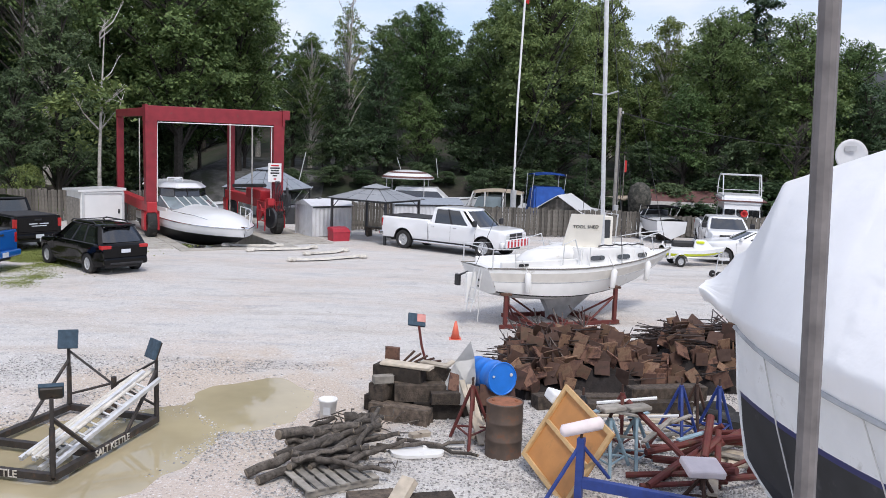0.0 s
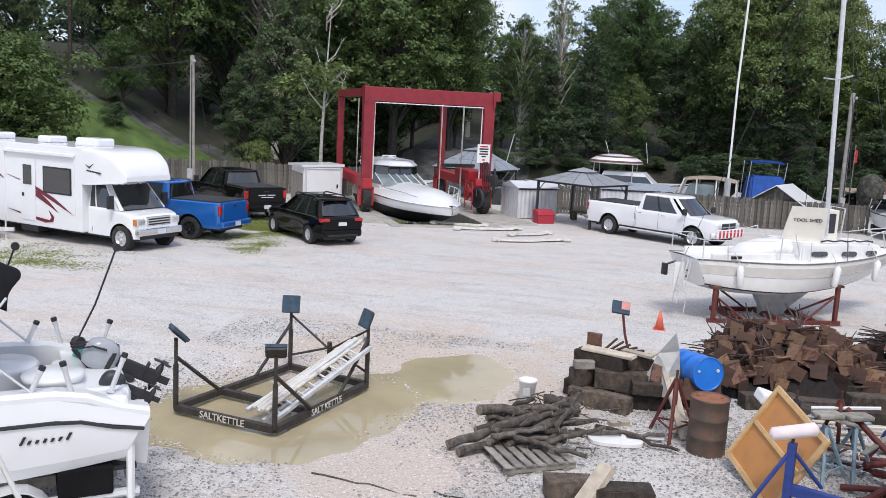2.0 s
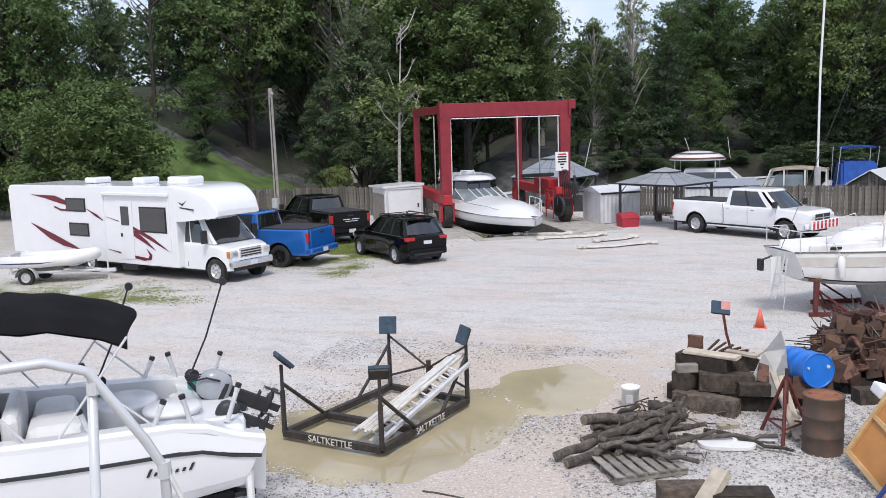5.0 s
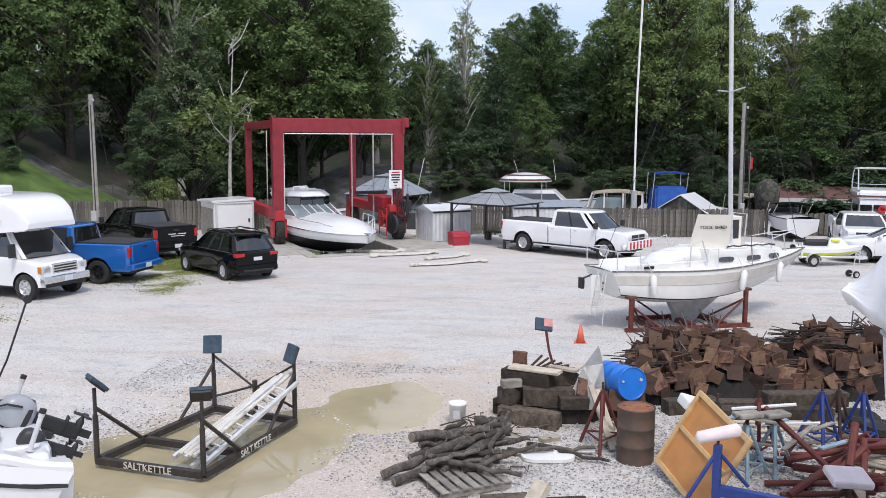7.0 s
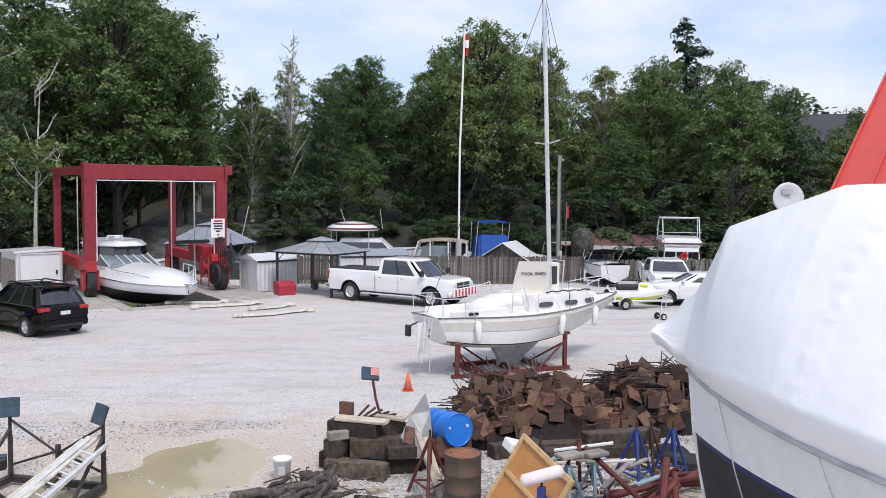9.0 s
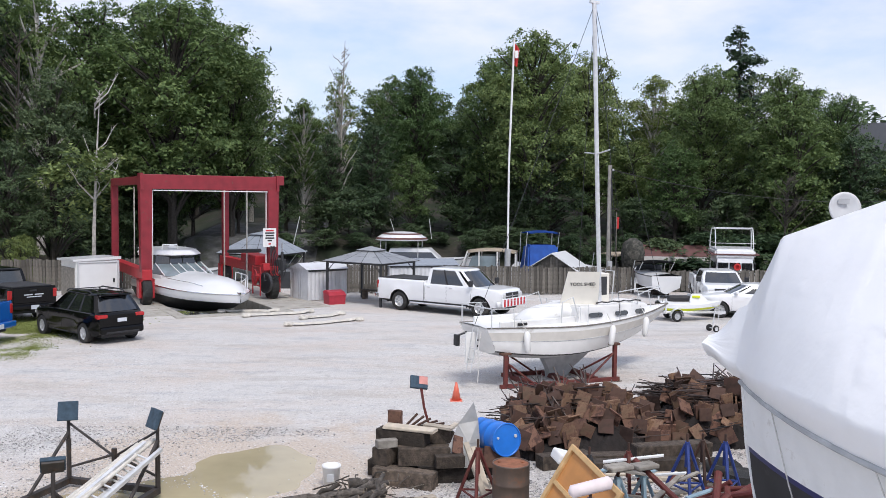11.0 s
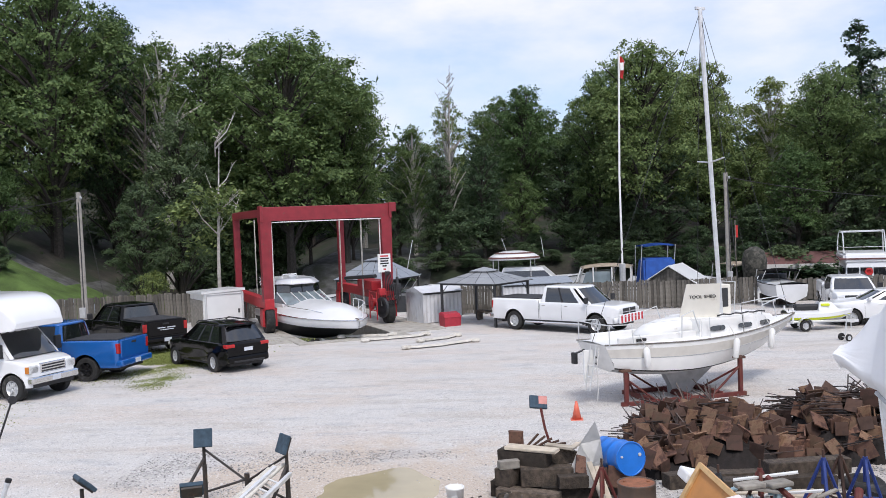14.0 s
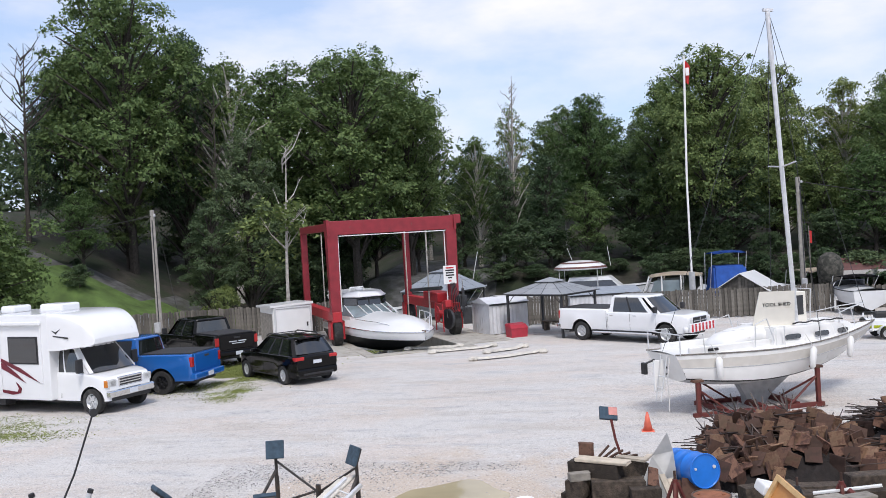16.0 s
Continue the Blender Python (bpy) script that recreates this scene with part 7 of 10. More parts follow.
# ---- fence, sheds, gazebos, poles ----
def fence(x0, y0, x1, y1, h, label, seed, gap=0.012, bw=0.135):
    rng = random.Random(seed)
    n = int(math.hypot(x1 - x0, y1 - y0) / (bw + gap))
    ob = thing("fence", label, "fence", pose(x0, y0, 0, 0, 0, math.degrees(math.atan2(y1 - y0, x1 - x0))), kind="structure")
    L = math.hypot(x1 - x0, y1 - y0)
    for z in (0.35, h - 0.35):
        part("rail", nb((0, L, 0.02, 0.06, z, z + 0.09)), M_FENCE, ob)
    posts = int(L / 2.4) + 1
    pm = part("post", nb((-0.05, 0.05, 0.03, 0.13, -0.1, h + 0.02)), M_FENCE, ob)
    for k in range(1, posts):
        shared("post", pm.data, ob, pose(L * k / (posts - 1), 0, 0))
    bd = [part("board", nb((-bw / 2, bw / 2, -0.012, 0.012, 0.04, h)), M_FENCE, ob), part("board", nb((-bw / 2, bw / 2, -0.012, 0.012, 0.06, h - 0.03)), M_FENCE, ob)]
    for k in range(n):
        m = Matrix.Translation(((k + 0.5) * L / n, rng.uniform(-0.012, 0.006) - (0.06 if k % 2 else 0), rng.uniform(-0.04, 0.03))) @ pose(0, 0, 0, 0, rng.uniform(-0.8, 0.8), 0)
        if k < 2:
            bd[k].matrix_basis = m
        else:
            shared("board", bd[k % 2].data, ob, m)


fence(-36.0, 40.4, -24.5, 43.6, 1.65, "weathered grey board fence below the lawn", 1)
fence(-24.5, 43.6, -15.0, 46.4, 1.65, "weathered grey board fence behind the trucks", 2)
fence(-4.0, 45.4, 6.0, 45.6, 1.5, "weathered grey board fence along the basin", 3)
fence(6.0, 45.6, 11.2, 46.6, 1.45, "weathered grey board fence along the basin", 4)
fence(13.0, 47.4, 30.0, 50.5, 1.2, "low grey board fence by the docks", 6)


def utility_pole(x, y, h, r, label, arms=False):
    ob = thing("utility_pole", label, "pole", pose(x, y, 0))
    bm = bmesh.new()
    tube(bm, [(0, 0, -0.2), (-0.05, 0, h)], r, 10, r * 0.75)
    part("pole", bm, M_POLE, ob)
    part("meter_box", nb((-0.14, 0.14, -0.32, -0.16, 0.9, 1.4), bev=0.02), M_DUST, ob)
    part("conduit", nt_([[(0.05, -r - 0.03, 1.4), (0.02, -r - 0.02, h - 0.5)]], 0.025), M_DARKGREY, ob)
    part("insulator", nl([(0.05, h - 0.35), (0.07, h - 0.28), (0.04, h - 0.2)], 10, Matrix.Translation((0.12, -0.1, 0))), M_DUST, ob)
    part("wire_loop", nt_([[(0.1, 0, h - 0.3), (0.5, 0.05, h - 2.5), (0.9, 0, h - 4.6), (1.1, 0, h - 5.6)]], 0.012, 4), M_WIRE, ob)


utility_pole(-22.2, 40.8, 7.05, 0.15, "tall weathered wooden utility pole by the fence")
utility_pole(10.9, 51.6, 7.05, 0.16, "grey wooden utility pole behind the docks")


def cable(p0, p1, sag, label, r=0.016):
    a, b = Vector(p0), Vector(p1)
    pts = [a.lerp(b, t / 16) - Vector((0, 0, sag * 4 * t / 16 * (1 - t / 16))) for t in range(17)]
    ob = single(part("overhead_cable", nt_([pts], r, 4), M_WIRE), label, "cable")
    return ob


cable((-22.25, 40.7, 6.75), (-48, 44.5, 6.7), 0.75, "thin dark overhead cable running to the pole", 0.026)
cable((10.9, 51.5, 6.8), (34, 58, 5.4), 0.9, "thin dark overhead cable across the trees", 0.024)

flagpole = thing("flagpole", "tall thin white flagpole with a small red flag", "flagpole", pose(4.45, 47.0, 0))
part("pole", nt_([[(0, 0, -0.1), (0.0, 0, 7.0), (0.18, 0, 13.4)]], 0.055, 8), M_SIGN, flagpole)
part("base_sleeve", nt_([[(0, 0, -0.1), (0, 0, 2.3)]], 0.16, 8), M_DUST, flagpole)
part("truck", nl([(0.01, 13.5), (0.07, 13.45), (0.01, 13.38)], 8, Matrix.Translation((0.18, 0, 0))), M_SIGN, flagpole)
flag = bmesh.new()
loft(flag, [[(0.20 + 0.26 * u, 0.06 * math.sin(8 * u), 13.3 - 0.35 * u), (0.20 + 0.16 * u, 0.05 * math.sin(8 * u + 1), 12.1 - 0.1 * u)] for u in (0, 0.25, 0.5, 0.75, 1.0)], closed=False)
part("flag", flag, M_FLAGRED, flagpole, "limp red and white flag")
part("flag_panel", nb((0.22, 0.40, -0.10, -0.09, 12.45, 12.85)), M_SIGN, flagpole)
part("guy_line", nt_([[(0.0, 0, 0.6), (3.6, 0.3, 12.9)]], 0.006, 4), M_DARKGREY, flagpole)
small_pole = thing("flagpole", "short flagstaff with a small red flag", "flagpole", pose(11.5, 52.5, 0))
part("pole", nt_([[(0, 0, -1.0), (0, 0, 4.3)]], 0.03, 6), M_GREYWOOD, small_pole)
part("flag", nb((0.02, 0.15, -0.01, 0.01, 3.3, 4.0)), M_FLAGRED, small_pole, "small hanging red flag")


def gazebo(m, w, d, eave, peak, label, roof_mat, tiers=True):
    ob = thing("gazebo", label, "gazebo", m)
    hw, hd = w / 2, d / 2
    for sx in (1, -1):
        for sy in (1, -1):
            part("post", nb((sx * hw - 0.05, sx * hw + 0.05, sy * hd - 0.05, sy * hd + 0.05, 0, eave), bev=0.006), M_DARKGREY, ob)
            part("corner_brace", nt_([[(sx * hw, sy * hd, eave - 0.45), (sx * (hw - 0.4), sy * hd, eave - 0.03)]], 0.02), M_DARKGREY, ob)
    part("eave_beam", nb((-hw, hw, hd - 0.04, hd + 0.04, eave - 0.06, eave + 0.04)), M_DARKGREY, ob)
    part("eave_beam", nb((-hw, hw, -hd - 0.04, -hd + 0.04, eave - 0.06, eave + 0.04)), M_DARKGREY, ob)
    part("eave_beam", nb((hw - 0.04, hw + 0.04, -hd, hd, eave - 0.06, eave + 0.04)), M_DARKGREY, ob)
    part("eave_beam", nb((-hw - 0.04, -hw + 0.04, -hd, hd, eave - 0.06, eave + 0.04)), M_DARKGREY, ob)
    ex, ey = hw + 0.18, hd + 0.18
    k = 0.22
    top = peak - 0.18 if tiers else peak
    cs = [(ex, ey), (-ex, ey), (-ex, -ey), (ex, -ey)]
    for i in range(4):
        a, b = cs[i], cs[(i + 1) % 4]
        for q in range(3):
            t0, t1 = q / 3, (q + 1) / 3
            p = lambda t, f: (a[0] * (1 - t) * f + b[0] * t * f, a[1] * (1 - t) * f + b[1] * t * f, eave + 0.03 + (top - eave) * (1 - f) / (1 - k))
            part("roof_panel", ns([p(t0, 1), p(t1, 1), p(t1, k), p(t0, k)], thick=0.015), roof_mat, ob)
            part("roof_rib", nt_([[p(t0, 1), p(t0, k)]], 0.022, 4), M_DARKGREY, ob)
        for f in (1.0, 0.62):
            part("roof_rib", nt_([[p(0, f), p(1, f)]], 0.02, 4), M_DARKGREY, ob)
    cap = [(c[0] * (k + 0.10), c[1] * (k + 0.10)) for c in cs]
    bm = bmesh.new()
    vs = [bm.verts.new((x, y, top + 0.05)) for x, y in cap]
    apex = bm.verts.new((0, 0, peak + 0.06))
    for i in range(4):
        bm.faces.new((vs[i], vs[(i + 1) % 4], apex))
    bm.faces.new(vs[::-1])
    part("roof_cap", bm, roof_mat, ob)
    return ob


gazebo(pose(-2.55, 41.55, 0, 0, 0, -33), 3.1, 2.7, 1.95, 2.62, "dark metal gazebo with smoky panel roof", M_GAZROOF)
gazebo(pose(-10.2, 55.2, -0.6, 0, 0, -20), 3.9, 3.6, 2.05, 3.35, "dark gazebo with blue-grey roof on the dock", M_SHEDROOF)
dock = single(part("dock", nb((-14, 40, 49.6, 51.0, -0.75, -0.35), (-14, -6, 53.0, 57.6, -0.75, -0.35), bev=0.02), M_GREYWOOD), "weathered grey plank dock along the basin", "dock")


def sheet_shed(m, w, d, h, label, roof):
    ob = thing("shed", label, "shed", m)
    # ribbed walls
    for (x0, y0, x1, y1) in ((-w / 2, -d / 2, w / 2, -d / 2), (w / 2, -d / 2, w / 2, d / 2), (w / 2, d / 2, -w / 2, d / 2), (-w / 2, d / 2, -w / 2, -d / 2)):
        L = math.hypot(x1 - x0, y1 - y0)
        wm = pose(x0, y0, 0, 0, 0, math.degrees(math.atan2(y1 - y0, x1 - x0)))
        n = max(4, int(L / 0.11))
        line = []
        for i in range(n + 1):
            line.append((L * i / n, -0.02 if i % 2 else 0.012))
        bm = bmesh.new()
        loft(bm, [[wm @ Vector((a, b, z)) for a, b in line] for z in (0.03, h)], closed=False)
        loft(bm, [[wm @ Vector((a, 0.04, z)) for a, b in line] for z in (0.03, h)], closed=False)
        part("wall_sheet", bm, M_SHEET, ob)
    for sx in (1, -1):
        for sy in (1, -1):
            part("corner_trim", nb((sx * w / 2 - 0.03, sx * w / 2 + 0.03, sy * d / 2 - 0.03, sy * d / 2 + 0.03, 0, h + 0.02)), M_SHEET, ob)
    bm = bmesh.new()
    loft(bm, [[(-w / 2 - 0.1, -d / 2 - 0.1, h), (-w / 2 - 0.1, 0, h + 0.28), (-w / 2 - 0.1, d / 2 + 0.1, h)], [(w / 2 + 0.1, -d / 2 - 0.1, h), (w / 2 + 0.1, 0, h + 0.28), (w / 2 + 0.1, d / 2 + 0.1, h)]])
    part("roof", bm, roof, ob)
    part("door_track", nb((-w / 2, w / 2, -d / 2 - 0.05, -d / 2 - 0.02, h - 0.1, h - 0.02)), M_DARKGREY, ob)


sheet_shed(pose(-5.2, 43.0, 0, 0, 0, 36), 2.1, 1.7, 1.5, "pale corrugated steel garden shed", M_SHEET)
sheet_shed(pose(-0.3, 46.4, 0, 0, 0, 14), 3.6, 2.2, 1.5, "pale corrugated steel shed with grey-blue roof", M_SHEDROOF)


def storage_box(m):
    ob = thing("storage_cabin", "white box cabin with sloping lid beside the fence", "storage box", m)
    w, d, h = 2.0, 2.3, 1.95
    part("body", nb((-w / 2, w / 2, -d / 2, d / 2, 0.1, h), bev=0.09), M_OLDWHITE, ob)
    part("side_panel", nb((-w / 2 - 0.02, -w / 2 + 0.02, -d / 2 + 0.15, d / 2 - 0.1, 0.2, h - 0.35), bev=0.01), M_GREYWOOD, ob, "weathered grey side boards")
    part("front_panel", nb((-w / 2 + 0.14, w / 2 - 0.14, -d / 2 - 0.015, -d / 2 + 0.02, 0.25, h - 0.12), bev=0.012), M_WHITE, ob)
    bm = bmesh.new()
    loft(bm, [[(-w / 2 - 0.12, -d / 2 - 0.05, h - 0.04), (w / 2 + 0.04, -d / 2 - 0.05, h + 0.02), (w / 2 + 0.04, -d / 2 - 0.05, h + 0.14), (-w / 2 - 0.12, -d / 2 - 0.05, h + 0.06)], [(-w / 2 - 0.12, d / 2 + 0.2, h - 0.1), (w / 2 + 0.04, d / 2 + 0.2, h - 0.04), (w / 2 + 0.04, d / 2 + 0.2, h + 0.08), (-w / 2 - 0.12, d / 2 + 0.2, h)]])
    part("lid", bm, M_WHITE, ob)
    for x in (-w / 2 + 0.10, w / 2 - 0.10):
        part("corner_post", nt_([[(x, -d / 2 - 0.02, 0.15), (x, -d / 2 - 0.02, h - 0.03)]], 0.055, 8), M_DISH, ob, "grey rounded corner post")
    for z in (0.24, h - 0.10):
        part("edge_trim", nt_([[(-w / 2 + 0.1, -d / 2 - 0.025, z), (w / 2 - 0.1, -d / 2 - 0.025, z)]], 0.035, 6), M_DISH, ob)
    part("latch", nb((w / 2 - 0.34, w / 2 - 0.26, -d / 2 - 0.05, -d / 2 - 0.01, 0.9, 1.1), bev=0.01), M_DARKGREY, ob)
    for y in (-0.6, 0.6):
        part("skid", nb((-w / 2, w / 2, y - 0.06, y + 0.06, 0, 0.12)), M_TIMBER, ob)


storage_box(pose(-15.75, 41.5, 0, 0, 0, 38))

red_box = thing("red_bin", "red plastic grit bin with sloping lid", "bin", pose(-4.2, 40.85, 0, 0, 0, 30))
bmr = bmesh.new()
loft(bmr, [[(-0.4, -0.32, 0), (0.4, -0.32, 0), (0.4, 0.32, 0), (-0.4, 0.32, 0)], [(-0.42, -0.35, 0.42), (0.42, -0.35, 0.42), (0.42, 0.35, 0.55), (-0.42, 0.35, 0.55)]])
part("body", bmr, M_REDBOX, red_box)
bmr = bmesh.new()
loft(bmr, [[(-0.44, -0.37, 0.42), (-0.44, 0.37, 0.55), (-0.40, 0.2, 0.64), (-0.40, -0.2, 0.58)], [(0.44, -0.37, 0.42), (0.44, 0.37, 0.55), (0.40, 0.2, 0.64), (0.40, -0.2, 0.58)]])
part("lid", bmr, M_REDBOX, red_box)
bench = thing("bench", "low dark plank bench under the gazebo", "bench", pose(-2.3, 42.6, 0, 0, 0, -33))
part("seat", nb((-0.9, 0.9, -0.2, 0.2, 0.42, 0.48), bev=0.01), M_TIMBER, bench)
for x in (-0.75, 0.75):
    part("leg", nb((x - 0.05, x + 0.05, -0.18, 0.18, 0, 0.42)), M_TIMBER, bench)

# slings laid out on the gravel
for k, (x0, y0, x1, y1) in enumerate(((-8.6, 37.2, -6.4, 37.7), (-7.3, 35.9, -4.9, 37.5), (-4.9, 35.4, -3.5, 36.9), (-5.2, 33.5, -2.6, 35.1))):
    a, b = Vector((x0, y0, 0)), Vector((x1, y1, 0))
    d = (b - a).normalized()
    side = Vector((-d.y, d.x, 0)) * 0.15
    rings = []
    for i in range(15):
        t = i / 14
        p = a.lerp(b, t) + Vector((-d.y, d.x, 0)) * 0.12 * math.sin(5 * t + k) + Vector((0, 0, 0.035 + 0.05 * (math.exp(-((t - 0.04) / 0.06) ** 2) + math.exp(-((t - 0.96) / 0.06) ** 2)) + 0.02 * abs(math.sin(7 * t + k))))
        rings.append([p + side, p + side * 0.8 + Vector((0, 0, 0.06)), p - side * 0.8 + Vector((0, 0, 0.06)), p - side])
    ob = thing("lifting_sling", "dirty white boat lifting sling lying on gravel", "sling", group="slings laid out by the slip")
    bm = bmesh.new()
    loft(bm, rings)
    part("webbing", bm, M_STRAP, ob)
    for p in (a, b):
        part("eye", nl([(0.16, 0.0), (0.20, 0.05), (0.16, 0.15), (0.06, 0.15), (0.06, 0)], 10, Matrix.Translation(p + Vector((0, 0, 0.01)))), M_STRAP, ob)


def cone(x, y):
    ob = thing("traffic_cone", "faded orange traffic cone on the gravel", "cone", pose(x, y, 0.01))
    part("base", nb((-0.15, 0.15, -0.15, 0.15, 0, 0.03), bev=0.008), M_ORANGE, ob)
    part("body", nl([(0.115, 0.03), (0.025, 0.46), (0.015, 0.46)], 16), M_ORANGE, ob, smooth=True)


cone(0.8, 21.1)


# ---- boat rack in the puddle ----
def boat_rack():
    a, b, c, d = Vector((-6.74, 11.99, 0)), Vector((-4.92, 11.63, 0)), Vector((-4.32, 14.21, 0)), Vector((-5.96, 14.71, 0))
    ob = thing("boat_rack", "dark steel boat rack lettered SALT KETTLE standing in the puddle", "boat stand")
    up = Vector((0, 0, 1))

    def beam(p, q, r=0.05, z=0.1):
        d_ = (q - p).normalized()
        s = Vector((-d_.y, d_.x, 0)) * r
        bm = bmesh.new()
        loft(bm, [[p + s + up * (z - r), p - s + up * (z - r), p - s + up * (z + r), p + s + up * (z + r)], [q + s + up * (z - r), q - s + up * (z - r), q - s + up * (z + r), q + s + up * (z + r)]])
        return bm
    for p, q in ((a, b), (b, c), (c, d), (d, a)):
        part("base_beam", beam(p, q), M_RACK, ob)
    part("cross_beam", beam(a.lerp(d, 0.36), b.lerp(c, 0.36)), M_RACK, ob)
    for p, toward, q, sign in ((a, d, 0.34, 1), (b, c, 0.36, 1), (c, b, 0.34, -1), (d, a, 0.34, -1)):
        part("post", nt_([[p + up * 0.1, p + up * 1.22]], 0.030, 8), M_RACK, ob)
        part("post_sleeve", nt_([[p + up * 0.1, p + up * 0.80]], 0.043, 8), M_RACK, ob)
        part("strut", nt_([[p + up * 0.92, p.lerp(toward, q) + up * 0.14]], 0.032, 6), M_RACK, ob)
        lean = (a.lerp(c, 0.5) - p).normalized()
        n_ = (up * 0.8 + lean * 0.75).normalized()
        rot = n_.to_track_quat("Z", "Y").to_matrix().to_4x4()
        if p in (c, d):
            n_ = (lean * 0.95 + up * 0.35).normalized()
            rot = n_.to_track_quat("Z", "Y").to_matrix().to_4x4()
        pm = Matrix.Translation(p + up * 1.28 + lean * 0.03) @ rot
        pad = part("pad", nb((-0.16, 0.16, -0.16, 0.16, 0.0, 0.06), m=pm, bev=0.01), M_PADBLUE, ob, "slate blue carpeted pad")
        part("pad_plate", nb((-0.14, 0.14, -0.14, 0.14, -0.03, 0.0), m=pm), M_RACK, pad)
    m_ = c.lerp(d, 0.48)
    part("middle_post", nt_([[m_ + up * 0.1, m_ + up * 0.72]], 0.05, 6), M_RACK, ob)
    for p in (c, d):
        part("tie_rod", nt_([[p + up * 1.08, m_ + up * 0.58]], 0.022, 5), M_RACK, ob)
        part("tie_rod", nt_([[p + up * 0.32, m_ + up * 0.62]], 0.022, 5), M_RACK, ob)
    for p, q, nm in ((a, b, "SALTKETTLE"), (b, c, "SALT KETTLE")):
        d_ = (q - p).normalized()
        o = p.lerp(q, 0.5) + up * 0.10 + Vector((d_.y, -d_.x, 0)) * 0.054
        lm = Matrix.Translation(o) @ pose(0, 0, 0, 90, 0, math.degrees(math.atan2(d_.y, d_.x)))
        part("lettering", text_bm(nm, 0.15, lm, 0.008), M_STRAP, ob, "white welded letters")


boat_rack()


def ladder_on_rack(p, q, w, label):
    """An aluminium ladder lying slanted."""
    p, q = Vector(p), Vector(q)
    d = (q - p).normalized()
    s = d.cross(Vector((0.25, -0.2, 1))).normalized() * w / 2
    ob = thing("ladder", label, "ladder")
    for k in (1, -1):
        part("stile", nt_([[p + s * k, q + s * k]], 0.042, 4), M_ALU, ob)
    n = int((q - p).length / 0.28)
    rg = part("rung", nt_([[p + d * 0.2 - s, p + d * 0.2 + s]], 0.018, 6), M_ALU, ob)
    for i in range(1, n):
        shared("rung", rg.data, ob, Matrix.Translation(d * 0.28 * i))


ladder_on_rack((-5.38, 11.95, 0.15), (-4.52, 14.05, 0.74), 0.34, "long aluminium ladder slanting across the rack")
ladder_on_rack((-5.16, 11.85, 0.20), (-4.36, 14.10, 0.86), 0.30, "aluminium extension ladder leaning over the rack")
for k in range(4):
    single(part("pipe", nt_([[(-5.42 + 0.085 * k, 11.95 - 0.03 * k, 0.27 + 0.02 * (k % 2)), (-4.62 + 0.075 * k, 14.15 + 0.05 * k, 0.88 + 0.03 * (k % 2))]], 0.030, 8), M_STRAP), "long white plastic pipe resting on the ladders", "pipe", "pipes on the rack")


# ---- timber stack, logs, pallet ----
def timber(x, y, z, L, w, h, rz, ry=0, label="old weathered timber block in the stack", material=None, group="timber stack"):
    bm = nb((-L / 2, L / 2, -w / 2, w / 2, 0, h), bev=0.012)
    rng = random.Random(int((x * 13 + y * 7 + z * 31) * 100))
    for v in bm.verts:
        v.co += Vector((rng.uniform(-0.012, 0.012), rng.uniform(-0.008, 0.008), rng.uniform(-0.006, 0.006)))
    ob = part("timber_block", bm, material or M_TIMBER)
    ob.matrix_basis = pose(x, y, z, 0, ry, rz)
    return single(ob, label, "timber", group)


TB = -22
for row in ((-0.30, 14.75, 0.02, 1.1, 0.30, 0.28, TB), (0.32, 15.00, 0.02, 0.8, 0.32, 0.30, 8), (-0.45, 15.25, 0.02, 1.0, 0.3, 0.28, TB),
            (-0.62, 15.15, 0.30, 0.5, 0.30, 0.30, 60), (0.02, 15.05, 0.31, 0.9, 0.30, 0.30, 5), (-0.05, 15.35, 0.3, 0.9, 0.3, 0.28, TB), (0.46, 14.85, 0.32, 0.5, 0.22, 0.20, 10),
            (-0.35, 15.25, 0.60, 0.9, 0.30, 0.26, TB), (0.12, 15.40, 0.60, 0.75, 0.28, 0.26, 0), (0.36, 15.5, 0.55, 0.4, 0.2, 0.2, 30)):
    timber(*row)
timber(-0.62, 15.02, 0.60, 0.36, 0.16, 0.14, 20, label="sawn pale plank offcut on the timber stack", material=M_GREYWOOD)
timber(-0.22, 15.15, 0.87, 0.95, 0.24, 0.06, TB, label="pale new plank lying on the timber stack", material=M_PALEWOOD)
timber(0.28, 15.30, 0.87, 0.55, 0.16, 0.05, -30, label="pale plank offcut on the timber stack", material=M_PALEWOOD)
timber(0.52, 15.55, 0.80, 0.5, 0.10, 0.05, 70, label="pale plank offcut on the timber stack", material=M_PALEWOOD)
timber(-0.50, 15.55, 0.86, 0.26, 0.10, 0.26, TB, label="upright brown offcut on the timber stack", material=M_RUSTPAD)
timber(0.05, 13.95, 0.02, 0.35, 0.14, 0.08, 30, label="short plank end on the gravel", material=M_PALEWOOD)
timber(-0.52, 10.95, 0.0, 0.62, 0.30, 0.28, 15, label="dark square timber block on the gravel", group="loose blocks")
timber(0.18, 10.95, 0.0, 0.75, 0.34, 0.26, 12, label="dark square timber block on the gravel", group="loose blocks")
timber(-0.18, 10.85, 0.2, 0.70, 0.22, 0.10, 55, -38, label="pale plank leaning over the timber blocks", material=M_PALEWOOD, group="loose blocks")


